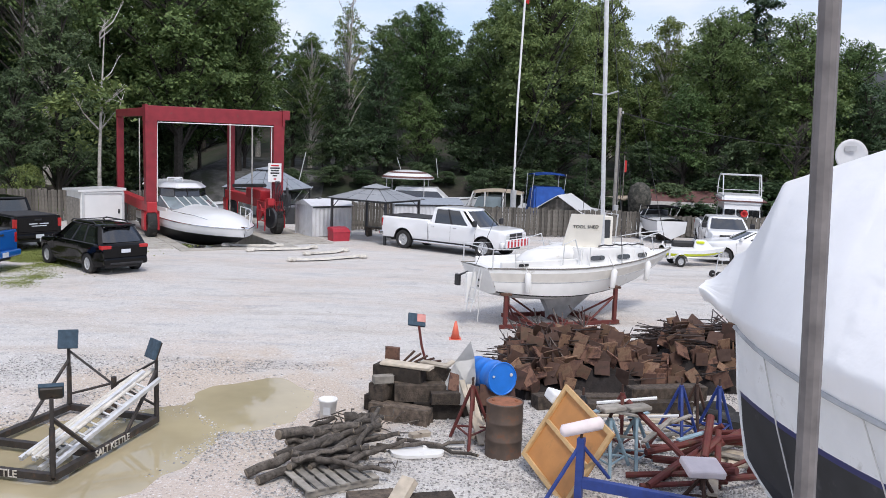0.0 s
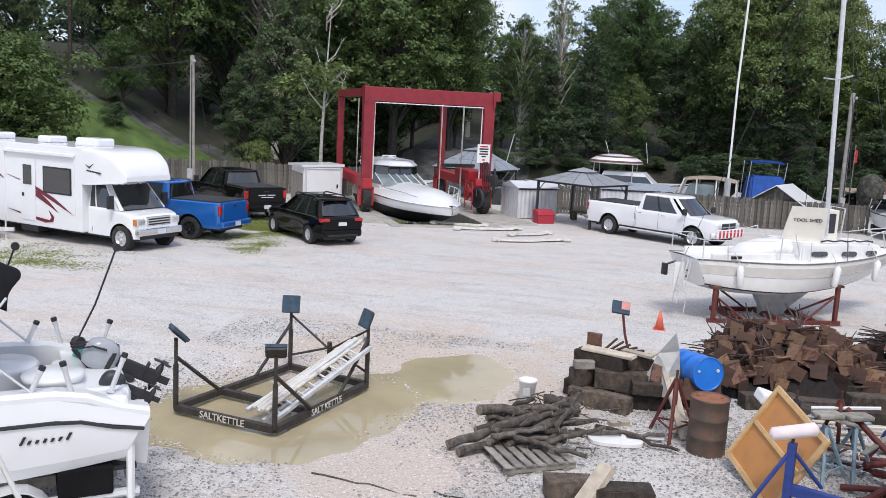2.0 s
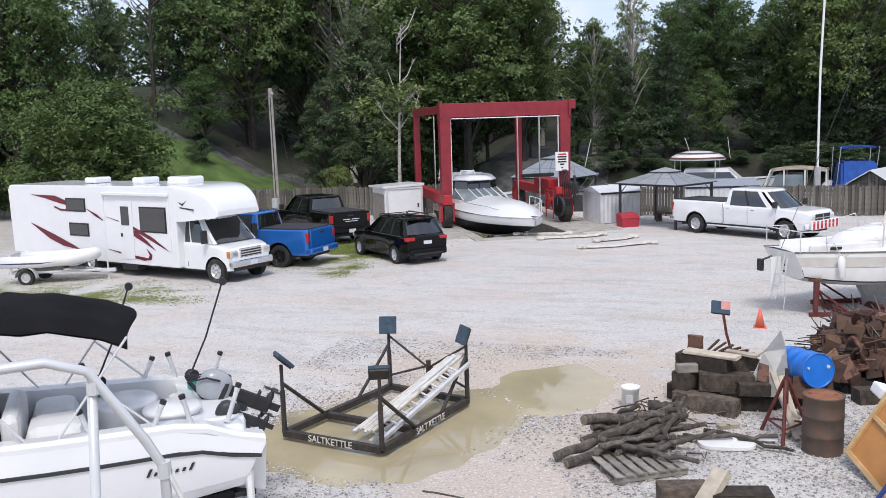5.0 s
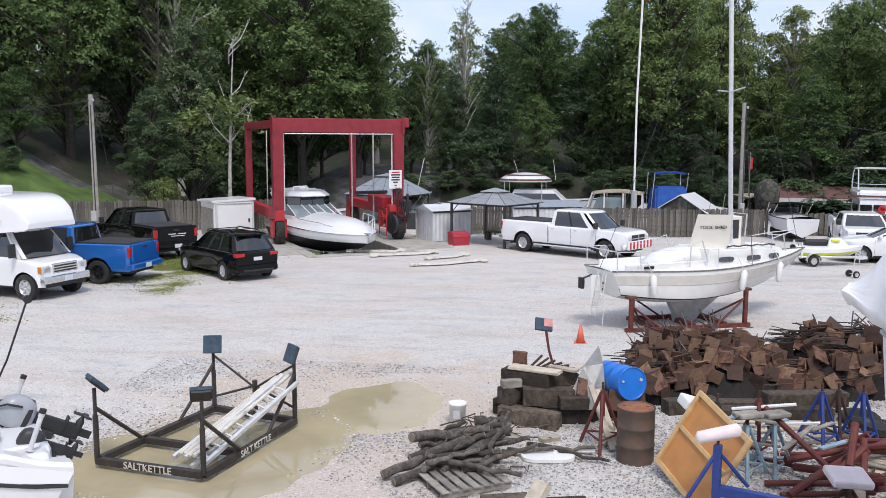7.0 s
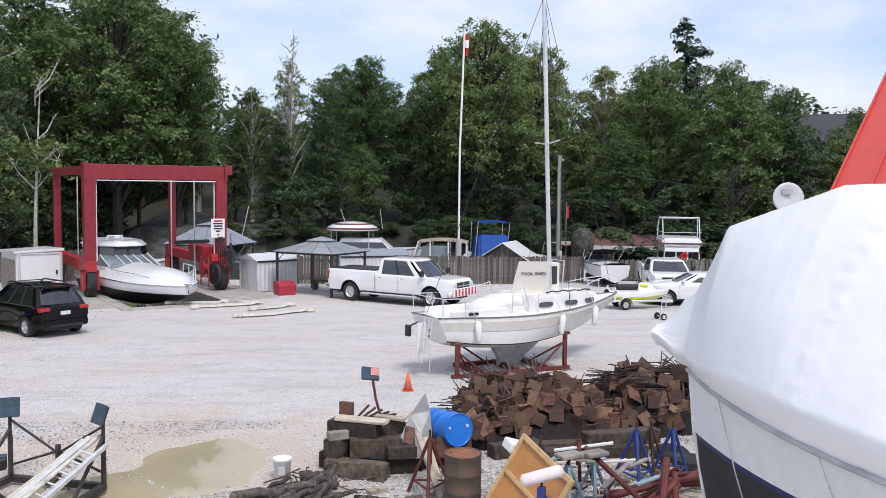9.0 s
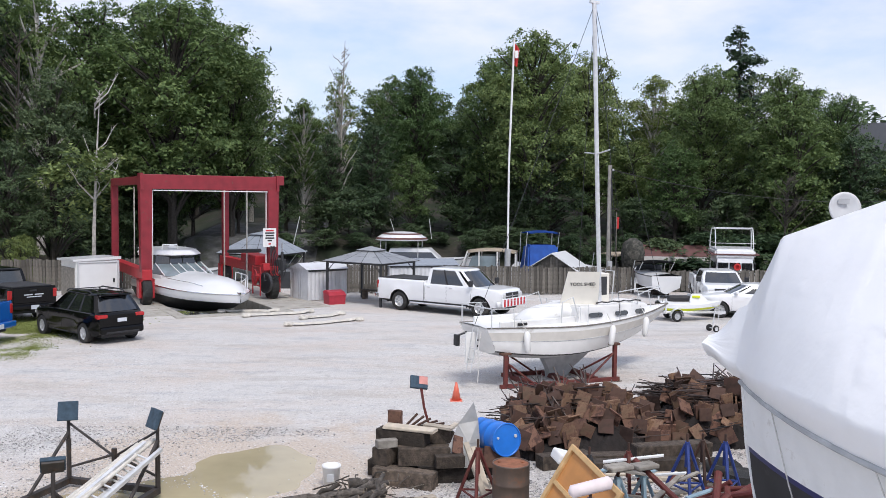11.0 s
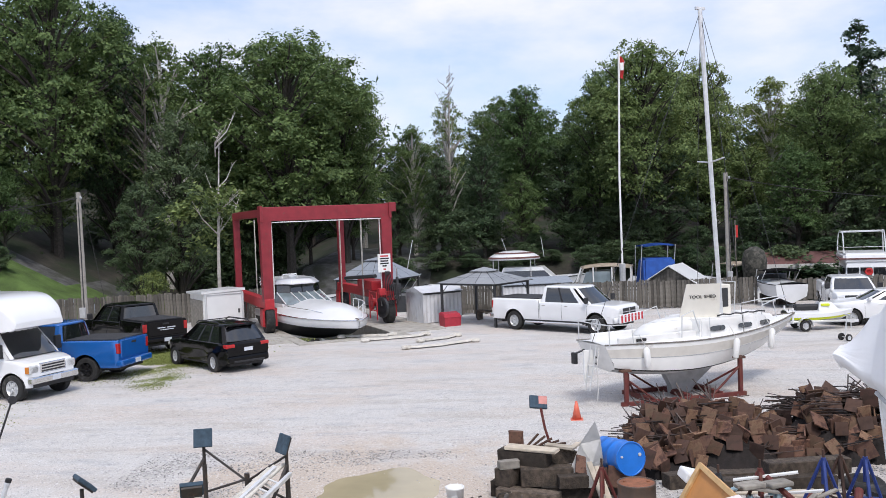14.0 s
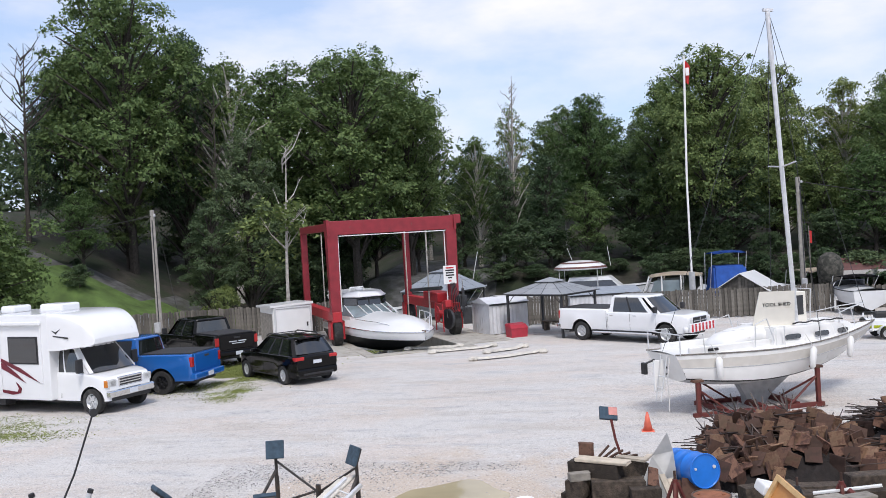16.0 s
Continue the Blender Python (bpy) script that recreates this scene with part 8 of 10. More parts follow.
def log(p, q, r, label="dead barked branch lying on the pile", group="branch pile", bend=0.06):
    p, q = Vector(p), Vector(q)
    rng = random.Random(int(abs(p.x * 131 + q.y * 77 + r * 991)))
    pts = [p.lerp(q, t / 7) + Vector((rng.uniform(-bend, bend), rng.uniform(-bend, bend), rng.uniform(-bend, bend) * 0.4)) * (0 if t in (0, 7) else 1) for t in range(8)]
    bm = bmesh.new()
    tube(bm, pts, r, 9, r * 0.72)
    for v in bm.verts:
        v.co += Vector((rng.uniform(-1, 1), rng.uniform(-1, 1), rng.uniform(-1, 1))) * r * 0.09
    ob = part("log", bm, M_LOG, smooth=True)
    for e in (0, -1):
        d = (pts[1] - pts[0]).normalized() if e == 0 else (pts[-2] - pts[-1]).normalized()
        rr = r if e == 0 else r * 0.72
        part("cut_end", nl([(rr * 0.93, -0.008), (rr * 0.9, 0.012)], 9, Matrix.Translation(pts[e]) @ (-d).to_track_quat("Z", "Y").to_matrix().to_4x4()), M_LOGEND, ob)
    return single(ob, label, "log", group)


rng_l = random.Random(12)
log((-2.05, 12.75, 0.40), (-0.9, 13.2, 0.42), 0.084)
log((-2.35, 11.95, 0.10), (-1.25, 12.75, 0.42), 0.076)
log((-2.15, 11.75, 0.09), (-0.85, 12.8, 0.36), 0.065)
log((-2.0, 12.25, 0.26), (-0.75, 12.95, 0.50), 0.057)
log((-1.75, 11.95, 0.22), (-0.55, 13.1, 0.48), 0.053)
log((-1.75, 12.2, 0.34), (-0.35, 11.95, 0.20), 0.046)
log((-1.9, 12.55, 0.2), (-0.7, 12.45, 0.2), 0.061)
log((-1.5, 12.6, 0.16), (-0.45, 12.75, 0.22), 0.061)
log((-0.95, 12.1, 0.18), (-0.6, 13.35, 0.66), 0.046)
log((-0.6, 13.2, 0.12), (0.75, 13.35, 0.16), 0.038)
log((-0.3, 13.55, 0.10), (0.95, 12.95, 0.10), 0.034)
log((-1.6, 13.9, 0.14), (-0.7, 14.1, 0.16), 0.076)
log((-1.2, 14.35, 0.16), (-0.6, 14.3, 0.18), 0.099)
log((-1.5, 13.6, 0.12), (-0.6, 13.9, 0.14), 0.061)
for k in range(24):
    x, y = rng_l.uniform(-2.1, -1.1), rng_l.uniform(11.9, 13.2)
    a, L = rng_l.uniform(0.1, 0.9), rng_l.uniform(0.6, 1.2)
    log((x, y, rng_l.uniform(0.1, 0.3)), (x + L * math.cos(a), y + L * math.sin(a), rng_l.uniform(0.2, 0.5)), rng_l.uniform(0.03, 0.06))
for k in range(16):
    x, y = rng_l.uniform(-2.1, -0.8), rng_l.uniform(12.4, 14.6)
    a = rng_l.uniform(-0.6, 0.9)
    L = rng_l.uniform(0.5, 1.5)
    log((x, y, 0.05), (x + L * math.cos(a) * 0.8, y + L * math.sin(a), rng_l.uniform(0.1, 0.55)), rng_l.uniform(0.008, 0.02), "thin dead twig sticking out of the pile", "twigs", 0.12)


def pallet(m):
    ob = thing("pallet", "weathered grey wooden pallet under the branches", "pallet", m)
    for y in (-0.45, 0, 0.45):
        part("stringer", nb((-0.55, 0.55, y - 0.02, y + 0.02, 0.02, 0.11)), M_GREYWOOD, ob)
    for k in range(7):
        part("slat", nb((-0.55 + 0.163 * k, -0.55 + 0.163 * k + 0.11, -0.5, 0.5, 0.11, 0.13)), M_GREYWOOD, ob)
    for k in range(3):
        part("slat", nb((-0.5 + 0.42 * k, -0.5 + 0.42 * k + 0.1, -0.5, 0.5, 0.0, 0.02)), M_GREYWOOD, ob)


pallet(pose(-1.2, 12.0, 0.02, 0, 0, 32))

bucket = thing("bucket", "white plastic bucket standing on the gravel", "bucket", pose(-1.55, 14.75, 0))
part("body", nl([(0.13, 0), (0.155, 0.33), (0.165, 0.34), (0.165, 0.37), (0.145, 0.37), (0.12, 0.03)], 18), M_OLDWHITE, bucket, smooth=True)
part("label_patch", nb((-0.06, 0.06, -0.158, -0.145, 0.12, 0.25)), M_DISH, bucket)
board_w = thing("white_board", "round-ended white board lying on gravel", "board", pose(0.02, 13.2, 0.03, 0, 0, 8))
part("board", ns([(0.42 * math.copysign(abs(math.cos(a)) ** 0.6, math.cos(a)), 0.28 * math.copysign(abs(math.sin(a)) ** 0.7, math.sin(a)), 0) for a in [2 * math.pi * k / 24 for k in range(24)]], thick=0.05), M_OLDWHITE, board_w)
part("board_strip", nb((0.1, 0.75, 0.05, 0.15, 0.05, 0.08)), M_OLDWHITE, board_w)
for p, q in (((-2.2, 10.5, 0.02), (-0.9, 10.15, 0.02)), ((-3.9, 10.55, 0.01), (-2.4, 10.3, 0.02))):
    log(p, q, 0.016, "thin dark branch lying in the puddle", "twigs", 0.05)


# ---- drums ----
def drum(m, body, lid, label, holes=False):
    ob = thing("steel_drum" if not holes else "plastic_drum", label, "drum", m)
    prof = [(0.28, 0.0), (0.292, 0.012), (0.285, 0.03), (0.285, 0.28), (0.295, 0.295), (0.285, 0.31), (0.285, 0.56), (0.295, 0.575), (0.285, 0.59), (0.285, 0.85), (0.294, 0.865), (0.29, 0.88), (0.27, 0.88), (0.268, 0.862)]
    part("shell", nl(prof, 28), body, ob, smooth=True)
    part("lid", nl([(0.27, 0.845), (0.27, 0.866), (0.01, 0.868)], 28), lid, ob)
    for k, r in ((0, 0.03), (1, 0.022)):
        part("bung", nl([(r, 0.866), (r, 0.885), (r * 0.4, 0.887)], 10, Matrix.Translation((0.18 * (1 - 2 * k), 0.05, 0))), M_DISH if holes else lid, ob)
    return ob


drum(pose(1.36, 13.25, 0.0), M_BARREL, M_RUSTTIP, "rusty brown steel drum standing on gravel")
drum(pose(1.05, 15.75, 0.66, 84, 0, 28), M_BLUEPL, M_BLUEPL, "bright blue plastic drum lying on the junk pile", True)
timber(1.15, 15.55, 0.0, 0.6, 0.5, 0.36, 20, label="dark timber block under the blue drum")
timber(0.85, 15.3, 0.0, 0.5, 0.3, 0.3, 50, label="dark timber block under the blue drum")


# ---- the heap of rusty jack stands ----
def stand_head():
    """One head: square plate on a short collar."""
    bm = bmesh.new()
    bx(bm, -0.17, 0.17, -0.17, 0.17, 0.0, 0.03, bev=0.006)
    bx(bm, -0.05, 0.05, -0.05, 0.05, -0.10, 0.0)
    return bm


def junk_heap():
    plates = []
    for k, mt in enumerate((M_RUSTPAD, M_RUST, M_RUSTPALE)):
        bm = stand_head()
        me = bpy.data.meshes.new("plate")
        bm.to_mesh(me)
        bm.free()
        me.materials.append(mt)
        plates.append(me)
    rods = []
    for k in range(4):
        bm = bmesh.new()
        L = (0.75, 0.95, 0.6, 0.85)[k]
        tube(bm, [(0, 0, -0.06), (0.01, 0.0, -L)], 0.016, 5)
        if k != 2:
            for a in range(3):
                c, s = math.cos(2.1 * a), math.sin(2.1 * a)
                tube(bm, [(0, 0, -0.25), (0.16 * c, 0.16 * s, -L - 0.05)], 0.014, 4)
        me = bpy.data.meshes.new("leg_frame")
        bm.to_mesh(me)
        bm.free()
        me.materials.append(M_ROD)
        rods.append(me)
    rng = random.Random(2024)

    def spine(x):
        return 17.4 + 1.2 * (x - 1.3) / 6.2

    def height(x, y):
        """Two humps along a ridge from the blue drum to behind the covered boat."""
        t = (x - 1.3) / 6.2
        h = 1.02 * math.exp(-((t - 0.24) / 0.23) ** 4) + 1.12 * math.exp(-((t - 0.86) / 0.26) ** 4) + 0.52 * math.exp(-((t - 0.55) / 0.16) ** 4) * 0.9
        e = smoothstep(-0.02, 0.10, t) * smoothstep(1.08, 0.98, t)
        return max(0.0, min(1.16, h) * e * (1 - ((y - spine(x)) / 1.4) ** 2))

    made = 0
    while made < 285:
        x = rng.uniform(1.4, 7.7)
        y = spine(x) + rng.triangular(-1.38, 0.9, -0.8)
        h = height(x, y)
        if h < 0.12:
            continue
        z = h * rng.uniform(0.70, 1.0) + 0.04
        face = pose(0, 0, 0, rng.gauss(74, 20), 0, rng.gauss(8, 34)) @ pose(0, 0, 0, rng.gauss(0, 8), rng.gauss(0, 10), rng.uniform(-25, 25))
        st = thing("jack_stand", "rusty steel boat stand thrown on the heap", "boat stand", Matrix.Translation((x, y, z)) @ face @ Matrix.Diagonal((*[rng.uniform(0.7, 1.05)] * 3, 1)), "heap of boat stands")
        shared("plate", plates[rng.randrange(3)], st, Matrix())
        shared("leg_frame", rods[rng.randrange(4)], st, Matrix())
        made += 1
    # sheaves of bare rods lying over the heap, their ends towards the timber stack
    bm = bmesh.new()
    for _ in range(46):
        x = rng.uniform(1.5, 7.6)
        y = spine(x) + rng.uniform(-1.2, 0.9)
        h = height(x, y)
        if h < 0.15:
            continue
        a, b = math.pi + rng.gauss(0.1, 0.30), rng.gauss(0.03, 0.08)
        dv = Vector((math.cos(a) * math.cos(b), math.sin(a) * math.cos(b), math.sin(b)))
        for _ in range(rng.randrange(4, 9)):
            L = rng.uniform(0.5, 0.95)
            p = Vector((x, y, h * rng.uniform(0.80, 0.99))) + Vector((rng.gauss(0, 0.10), rng.gauss(0, 0.14), rng.gauss(0.02, 0.05)))
            e = (dv + Vector((rng.gauss(0, 0.05), rng.gauss(0, 0.07), rng.gauss(0, 0.04)))).normalized() * L
            tube(bm, [p - e * 0.4, p + e * 0.6], rng.uniform(0.009, 0.015), 5)
    single(part("scrap_rods", bm, M_ROD), "sheaves of rusty threaded rods strewn over the heap", "scrap", kind="stuff")
    # added filler sheet inside the heap; its gaps' shade is painted near-black
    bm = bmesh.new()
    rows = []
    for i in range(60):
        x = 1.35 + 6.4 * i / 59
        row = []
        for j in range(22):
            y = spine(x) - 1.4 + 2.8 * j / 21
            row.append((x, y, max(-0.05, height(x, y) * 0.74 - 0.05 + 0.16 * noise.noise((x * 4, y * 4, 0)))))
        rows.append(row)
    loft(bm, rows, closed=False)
    single(part("gap_shade_sheet", bm, M_GAPSHADE), "near-black filler sheet painted as shade between the heaped stands", "scrap", kind="stuff")


junk_heap()
for k, (x, y, z, L, rz) in enumerate(((4.0, 15.55, 0.0, 2.0, 8), (3.6, 15.9, 0.0, 1.6, 5), (4.6, 15.9, 0.2, 1.5, 12), (2.6, 15.9, 0.0, 1.0, 20))):
    timber(x, y, z, L, 0.3, 0.26, rz, label="black weathered timber beam beneath the heap", group="beams by the heap")


def trestle(m, h, spread, material, label, pad=None, legs=3, name="jack_stand"):
    """A standing boat stand: legs meeting at a head, with ties and a pad."""
    ob = thing(name, label, "boat stand", m, "standing boat stands")
    for k in range(legs):
        a = 2 * math.pi * k / legs + 0.4
        part("leg", nt_([[(0.03 * math.cos(a), 0.03 * math.sin(a), h * 0.92), (spread * math.cos(a), spread * math.sin(a), 0.0)]], 0.028, 6), material, ob)
        b = 2 * math.pi * (k + 1) / legs + 0.4
        part("tie_bar", nt_([[(spread * 0.75 * math.cos(a), spread * 0.75 * math.sin(a), h * 0.23), (spread * 0.75 * math.cos(b), spread * 0.75 * math.sin(b), h * 0.23)]], 0.018, 5), material, ob)
    part("head_tube", nt_([[(0, 0, h * 0.55), (0, 0, h * 0.97)]], 0.04, 8), material, ob)
    part("screw", nt_([[(0, 0, h * 0.9), (0, 0, h * 1.1)]], 0.02, 6), M_RUST, ob)
    if pad:
        part("pad", nb((-0.2, 0.2, -0.12, 0.12, h * 1.1, h * 1.1 + 0.07), m=pose(0, 0, 0, 0, 0, 25), bev=0.02), pad, ob)
    return ob


trestle(pose(4.35, 14.15, 0), 1.0, 0.42, M_STANDBLUE, "blue steel tripod boat stand on gravel")
trestle(pose(5.05, 14.35, 0), 0.95, 0.38, M_STANDBLUE, "blue steel tripod boat stand on gravel")
trestle(pose(3.25, 13.6, 0), 1.0, 0.4, M_STANDRED, "rusty red tripod boat stand among scrap")
trestle(pose(4.75, 14.6, 0), 0.9, 0.36, M_RUST, "rusty tripod boat stand among scrap")
trestle(pose(2.9, 12.75, 0), 0.85, 0.40, M_PALEBLUE, "pale blue steel boat stand among scrap", M_GREYWOOD)
trestle(pose(3.35, 13.0, 0), 0.8, 0.38, M_PALEBLUE, "pale blue steel boat stand among scrap", M_GREYWOOD)
trestle(pose(0.88, 13.75, 0), 1.0, 0.42, M_STANDRED, "oxide red tripod boat stand by the drum")
trestle(pose(3.95, 11.55, 0), 0.42, 0.3, M_RUST, "low rusty stand under a pale pad")
trestle(pose(2.62, 13.55, 0), 0.95, 0.36, M_DARKGREY, "dark steel boat stand behind the panel")
pad_p = thing("foam_pad", "pale pinkish foam pad lying on a stand", "pad", pose(3.95, 11.62, 0.47, 14, 4, 8))
part("pad", nb((-0.27, 0.27, -0.2, 0.2, 0, 0.11), bev=0.03), M_PINK, pad_p)


def long_blue_stand():
    ob = thing("boat_stand", "blue steel boat stand with long beam and pale pad", "boat stand", pose(2.22, 11.35, 0, 0, 0, -24))
    part("post", nb((-0.05, 0.05, -0.05, 0.05, 0.0, 0.98), bev=0.006), M_STANDBLUE, ob)
    part("long_beam", nb((0.05, 2.6, -0.05, 0.05, 0.30, 0.44), bev=0.006), M_STANDBLUE, ob)
    part("strut", nt_([[(0, 0, 0.9), (-0.45, -0.28, 0.0)]], 0.03), M_STANDBLUE, ob)
    part("strut", nt_([[(0, 0, 0.9), (0.35, 0.25, 0.4)]], 0.025), M_STANDBLUE, ob)
    part("strut", nt_([[(0, 0, 0.85), (-0.1, 0.5, 0.0)]], 0.03), M_STANDBLUE, ob)
    part("end_leg", nb((2.5, 2.6, -0.05, 0.05, 0.0, 0.44), bev=0.006), M_STANDBLUE, ob)
    part("cross_foot", nb((2.45, 2.65, -0.5, 0.5, 0.0, 0.1), bev=0.006), M_STANDBLUE, ob)
    part("screw", nt_([[(0, 0, 0.95), (0, 0, 1.08)]], 0.022), M_RUST, ob)
    part("pad", nl([(0.03, -0.3), (0.085, -0.26), (0.09, 0.26), (0.03, 0.3)], 12, Matrix.Translation((0, 0, 1.13)) @ pose(0, 0, 0, 0, 78, 30)), M_PINK, ob, "pale grey foam roller pad", True)


long_blue_stand()


PU = Vector((0.45, -1.2, -0.3)).normalized()
PN = Vector((0.45, 0.05, 0.9)).cross(PU).normalized()
PV = PU.cross(PN)
PANEL_M = Matrix((PU, PN, PV)).transposed().to_4x4()
PANEL_M.translation = Vector((1.62, 12.7, 0.22)) + PU * 0.66


def ply_panel():
    """Framed sheet leaning back against the scrap."""
    ob = thing("plywood_panel", "framed varnished plywood panel leaning on scrap", "panel", PANEL_M)
    w, h = 1.36, 1.26
    part("sheet", nb((-w / 2, w / 2, 0.0, 0.012, 0, h)), M_PLY, ob)
    part("frame_side", nb((-w / 2, -w / 2 + 0.07, -0.045, 0.0, 0, h), bev=0.004), M_PLYEDGE, ob)
    part("frame_side", nb((w / 2 - 0.07, w / 2, -0.045, 0.0, 0, h), bev=0.004), M_PLYEDGE, ob)
    part("frame_rail", nb((-w / 2 + 0.07, w / 2 - 0.07, -0.045, 0.0, 0, 0.07), bev=0.004), M_PLYEDGE, ob)
    part("frame_rail", nb((-w / 2 + 0.07, w / 2 - 0.07, -0.045, 0.0, h - 0.07, h), bev=0.004), M_PLYEDGE, ob)
    part("middle_rail", nb((-w / 2 + 0.07, w / 2 - 0.07, -0.040, 0.0, h * 0.5, h * 0.5 + 0.06), bev=0.004), M_PLYEDGE, ob)


ply_panel()
wb = thing("foam_block", "white foam block resting behind the panel", "block", pose(2.2, 12.95, 0.95, 10, 18, 20))
part("block", nb((-0.28, 0.28, -0.15, 0.15, 0, 0.16), bev=0.03), M_OLDWHITE, wb)
for k in range(6):
    ob = part("slat", nb((-0.32, 0.32, -0.04, 0.04, 0, 0.035), bev=0.004), M_GREYWOOD)
    ob.matrix_basis = pose(3.0 + 0.02 * k, 12.72 + 0.11 * k, 0.90 - 0.03 * k, 0, 12, 12)
    single(ob, "weathered grey wooden slat laid over stands", "slat", "slats on the stands")
def plank(x, y, z, L, w, rz, ry, label, material, group="planks among the scrap"):
    ob = part("plank", nb((-L / 2, L / 2, -w / 2, w / 2, 0, 0.03), bev=0.004), material)
    ob.matrix_basis = pose(x, y, z, 0, ry, rz)
    return single(ob, label, "plank", group)


rng_p = random.Random(31)
for x, y, L, rz in ((5.6, 14.95, 1.3, 8), (5.4, 14.5, 1.4, -6), (5.35, 14.2, 1.1, -14), (5.5, 13.8, 0.7, -30), (4.9, 13.7, 0.9, 40), (4.6, 14.7, 0.8, 15), (3.9, 14.4, 0.9, -20)):
    plank(x, y, 0.03 + 0.03 * rng_p.random(), L, rng_p.uniform(0.09, 0.16), rz, rng_p.uniform(-2, 2), "pale weathered plank lying on the gravel", (M_PALEWOOD, M_GREYWOOD)[rng_p.random() < 0.4])
for k in range(9):
    x, y = 2.75 + 0.17 * k * rng_p.uniform(0.7, 1.2), 13.1 + rng_p.uniform(-0.35, 0.5)
    plank(x, y, rng_p.uniform(0.45, 0.85), rng_p.uniform(0.5, 0.95), rng_p.uniform(0.05, 0.09), rng_p.uniform(-40, 50), rng_p.uniform(-16, 16), "thin paint-flaked slat thrown over the boat stands", (M_OLDWHITE, M_PALEBLUE, M_GREYWOOD)[k % 3], "slats on the stands")
for k in range(5):
    plank(1.15 + 0.09 * k, 14.35 - 0.05 * k, 0.02 + 0.05 * k, rng_p.uniform(0.7, 1.1), 0.1, rng_p.uniform(95, 130), rng_p.uniform(-28, -8), "pale offcut leaning beneath the red stand", (M_PALEWOOD, M_GREYWOOD)[k % 2])
tyre = part("old_tyre", nl([(0.17, 0.02), (0.28, 0.0), (0.34, 0.05), (0.34, 0.15), (0.28, 0.2), (0.17, 0.18), (0.17, 0.02)], 24, pose(5.45, 15.6, 0.0, 3, 0, 0)), M_TYRE, smooth=True)
single(tyre, "worn black tyre lying flat among the scrap", "tyre")


def scrap_pipe(p, q, r, label="rusty steel pipe thrown on gravel", material=None):
    ob = part("pipe", nt_([[p, q]], r, 9), material or M_STANDRED)
    return single(ob, label, "pipe", "scrap pipes")


for p, q, r in (((3.25, 13.2, 0.95), (3.95, 12.4, 0.35), 0.045), ((3.95, 12.4, 0.35), (3.3, 11.9, 0.12), 0.055), ((3.6, 12.3, 0.1), (4.7, 13.3, 0.35), 0.06), ((4.0, 12.5, 0.12), (4.6, 12.9, 0.5), 0.06), ((4.3, 12.6, 0.3), (4.55, 13.2, 0.75), 0.06), ((3.5, 12.9, 0.25), (4.6, 13.4, 0.3), 0.05), ((3.2, 11.95, 0.1), (4.5, 12.15, 0.12), 0.04), ((4.35, 12.1, 0.05), (4.65, 13.1, 0.55), 0.05), ((3.1, 12.4, 0.08), (4.2, 12.0, 0.3), 0.045)):
    scrap_pipe(p, q, r)
for x, y, z, L, rz, w in ((4.9, 13.6, 0.03, 1.3, -8, 0.14), (5.1, 13.3, 0.03, 1.0, 6, 0.16), (5.2, 12.95, 0.03, 0.8, -20, 0.16), (4.7, 15.0, 0.03, 1.4, -10, 0.12), (4.2, 11.85, 0.12, 0.55, 72, 0.14), (1.05, 14.0, 0.1, 0.7, 60, 0.12), (5.35, 14.0, 0.03, 0.9, 12, 0.12)):
    timber(x, y, z, L, w, 0.05, rz, label="pale broken plank lying on gravel", material=M_PALEWOOD, group="broken planks")
for k, (p, q) in enumerate((((0.72, 14.4, 0.85), (1.05, 13.6, 0.03)), ((0.85, 14.5, 0.75), (1.12, 13.75, 0.05)))):
    ob = single(part("plank", nt_([[p, q]], 0.06, 4), M_PALEWOOD), "pale plank leaning beside the rusty drum", "plank")
tyre_flat = single(part("old_tyre", nl([(0.2, 0.02), (0.33, 0.0), (0.35, 0.1), (0.33, 0.2), (0.2, 0.18)], 20, Matrix.Translation((5.6, 14.9, 0.02))), M_TYRE), "worn black tyre lying flat on gravel", "tyre")

# translucent sheet and plates between the stack and the blue drum
poly = bmesh.new()
loft(poly, [[(0.42, 15.0, 0.55), (0.62, 14.85, 0.3), (0.95, 14.8, 0.30)], [(0.62, 15.25, 0.95), (0.8, 15.05, 0.65), (0.98, 14.95, 0.5)], [(0.90, 15.45, 1.30), (0.98, 15.35, 1.0), (1.0, 15.15, 0.7)]], closed=False)
bmesh.ops.solidify(poly, geom=poly.faces[:], thickness=0.01)
single(part("plastic_sheet", poly, M_CLEARFILM), "cloudy plastic sheet propped against the timber stack", "sheet")
for k, (x, y, z, rx, ry, rz, s) in enumerate(((0.66, 15.05, 0.62, 60, 20, 20, 0.16), (1.22, 14.95, 0.45, 75, 10, 15, 0.18), (0.95, 15.0, 0.42, 70, -20, -20, 0.15), (1.55, 15.2, 0.5, 60, 10, 30, 0.17), (1.75, 15.6, 0.6, 70, 20, -10, 0.17), (2.0, 15.9, 0.55, 60, -15, 40, 0.16))):
    ob = part("rusty_plate", nb((-s, s, -s, s, 0, 0.03), bev=0.006), M_RUSTPAD)
    ob.matrix_basis = pose(x, y, z, rx, ry, rz)
    single(ob, "square rusty steel plate propped on the junk", "plate", "loose plates")
pole_pad = thing("pad_stand", "thin stand with a tilted carpeted pad", "boat stand", pose(0.12, 15.62, 0.8))
part("post", nt_([[(0, 0, 0), (-0.1, 0, 0.35), (-0.16, 0, 0.72)]], 0.025, 6), M_STANDRED, pole_pad)
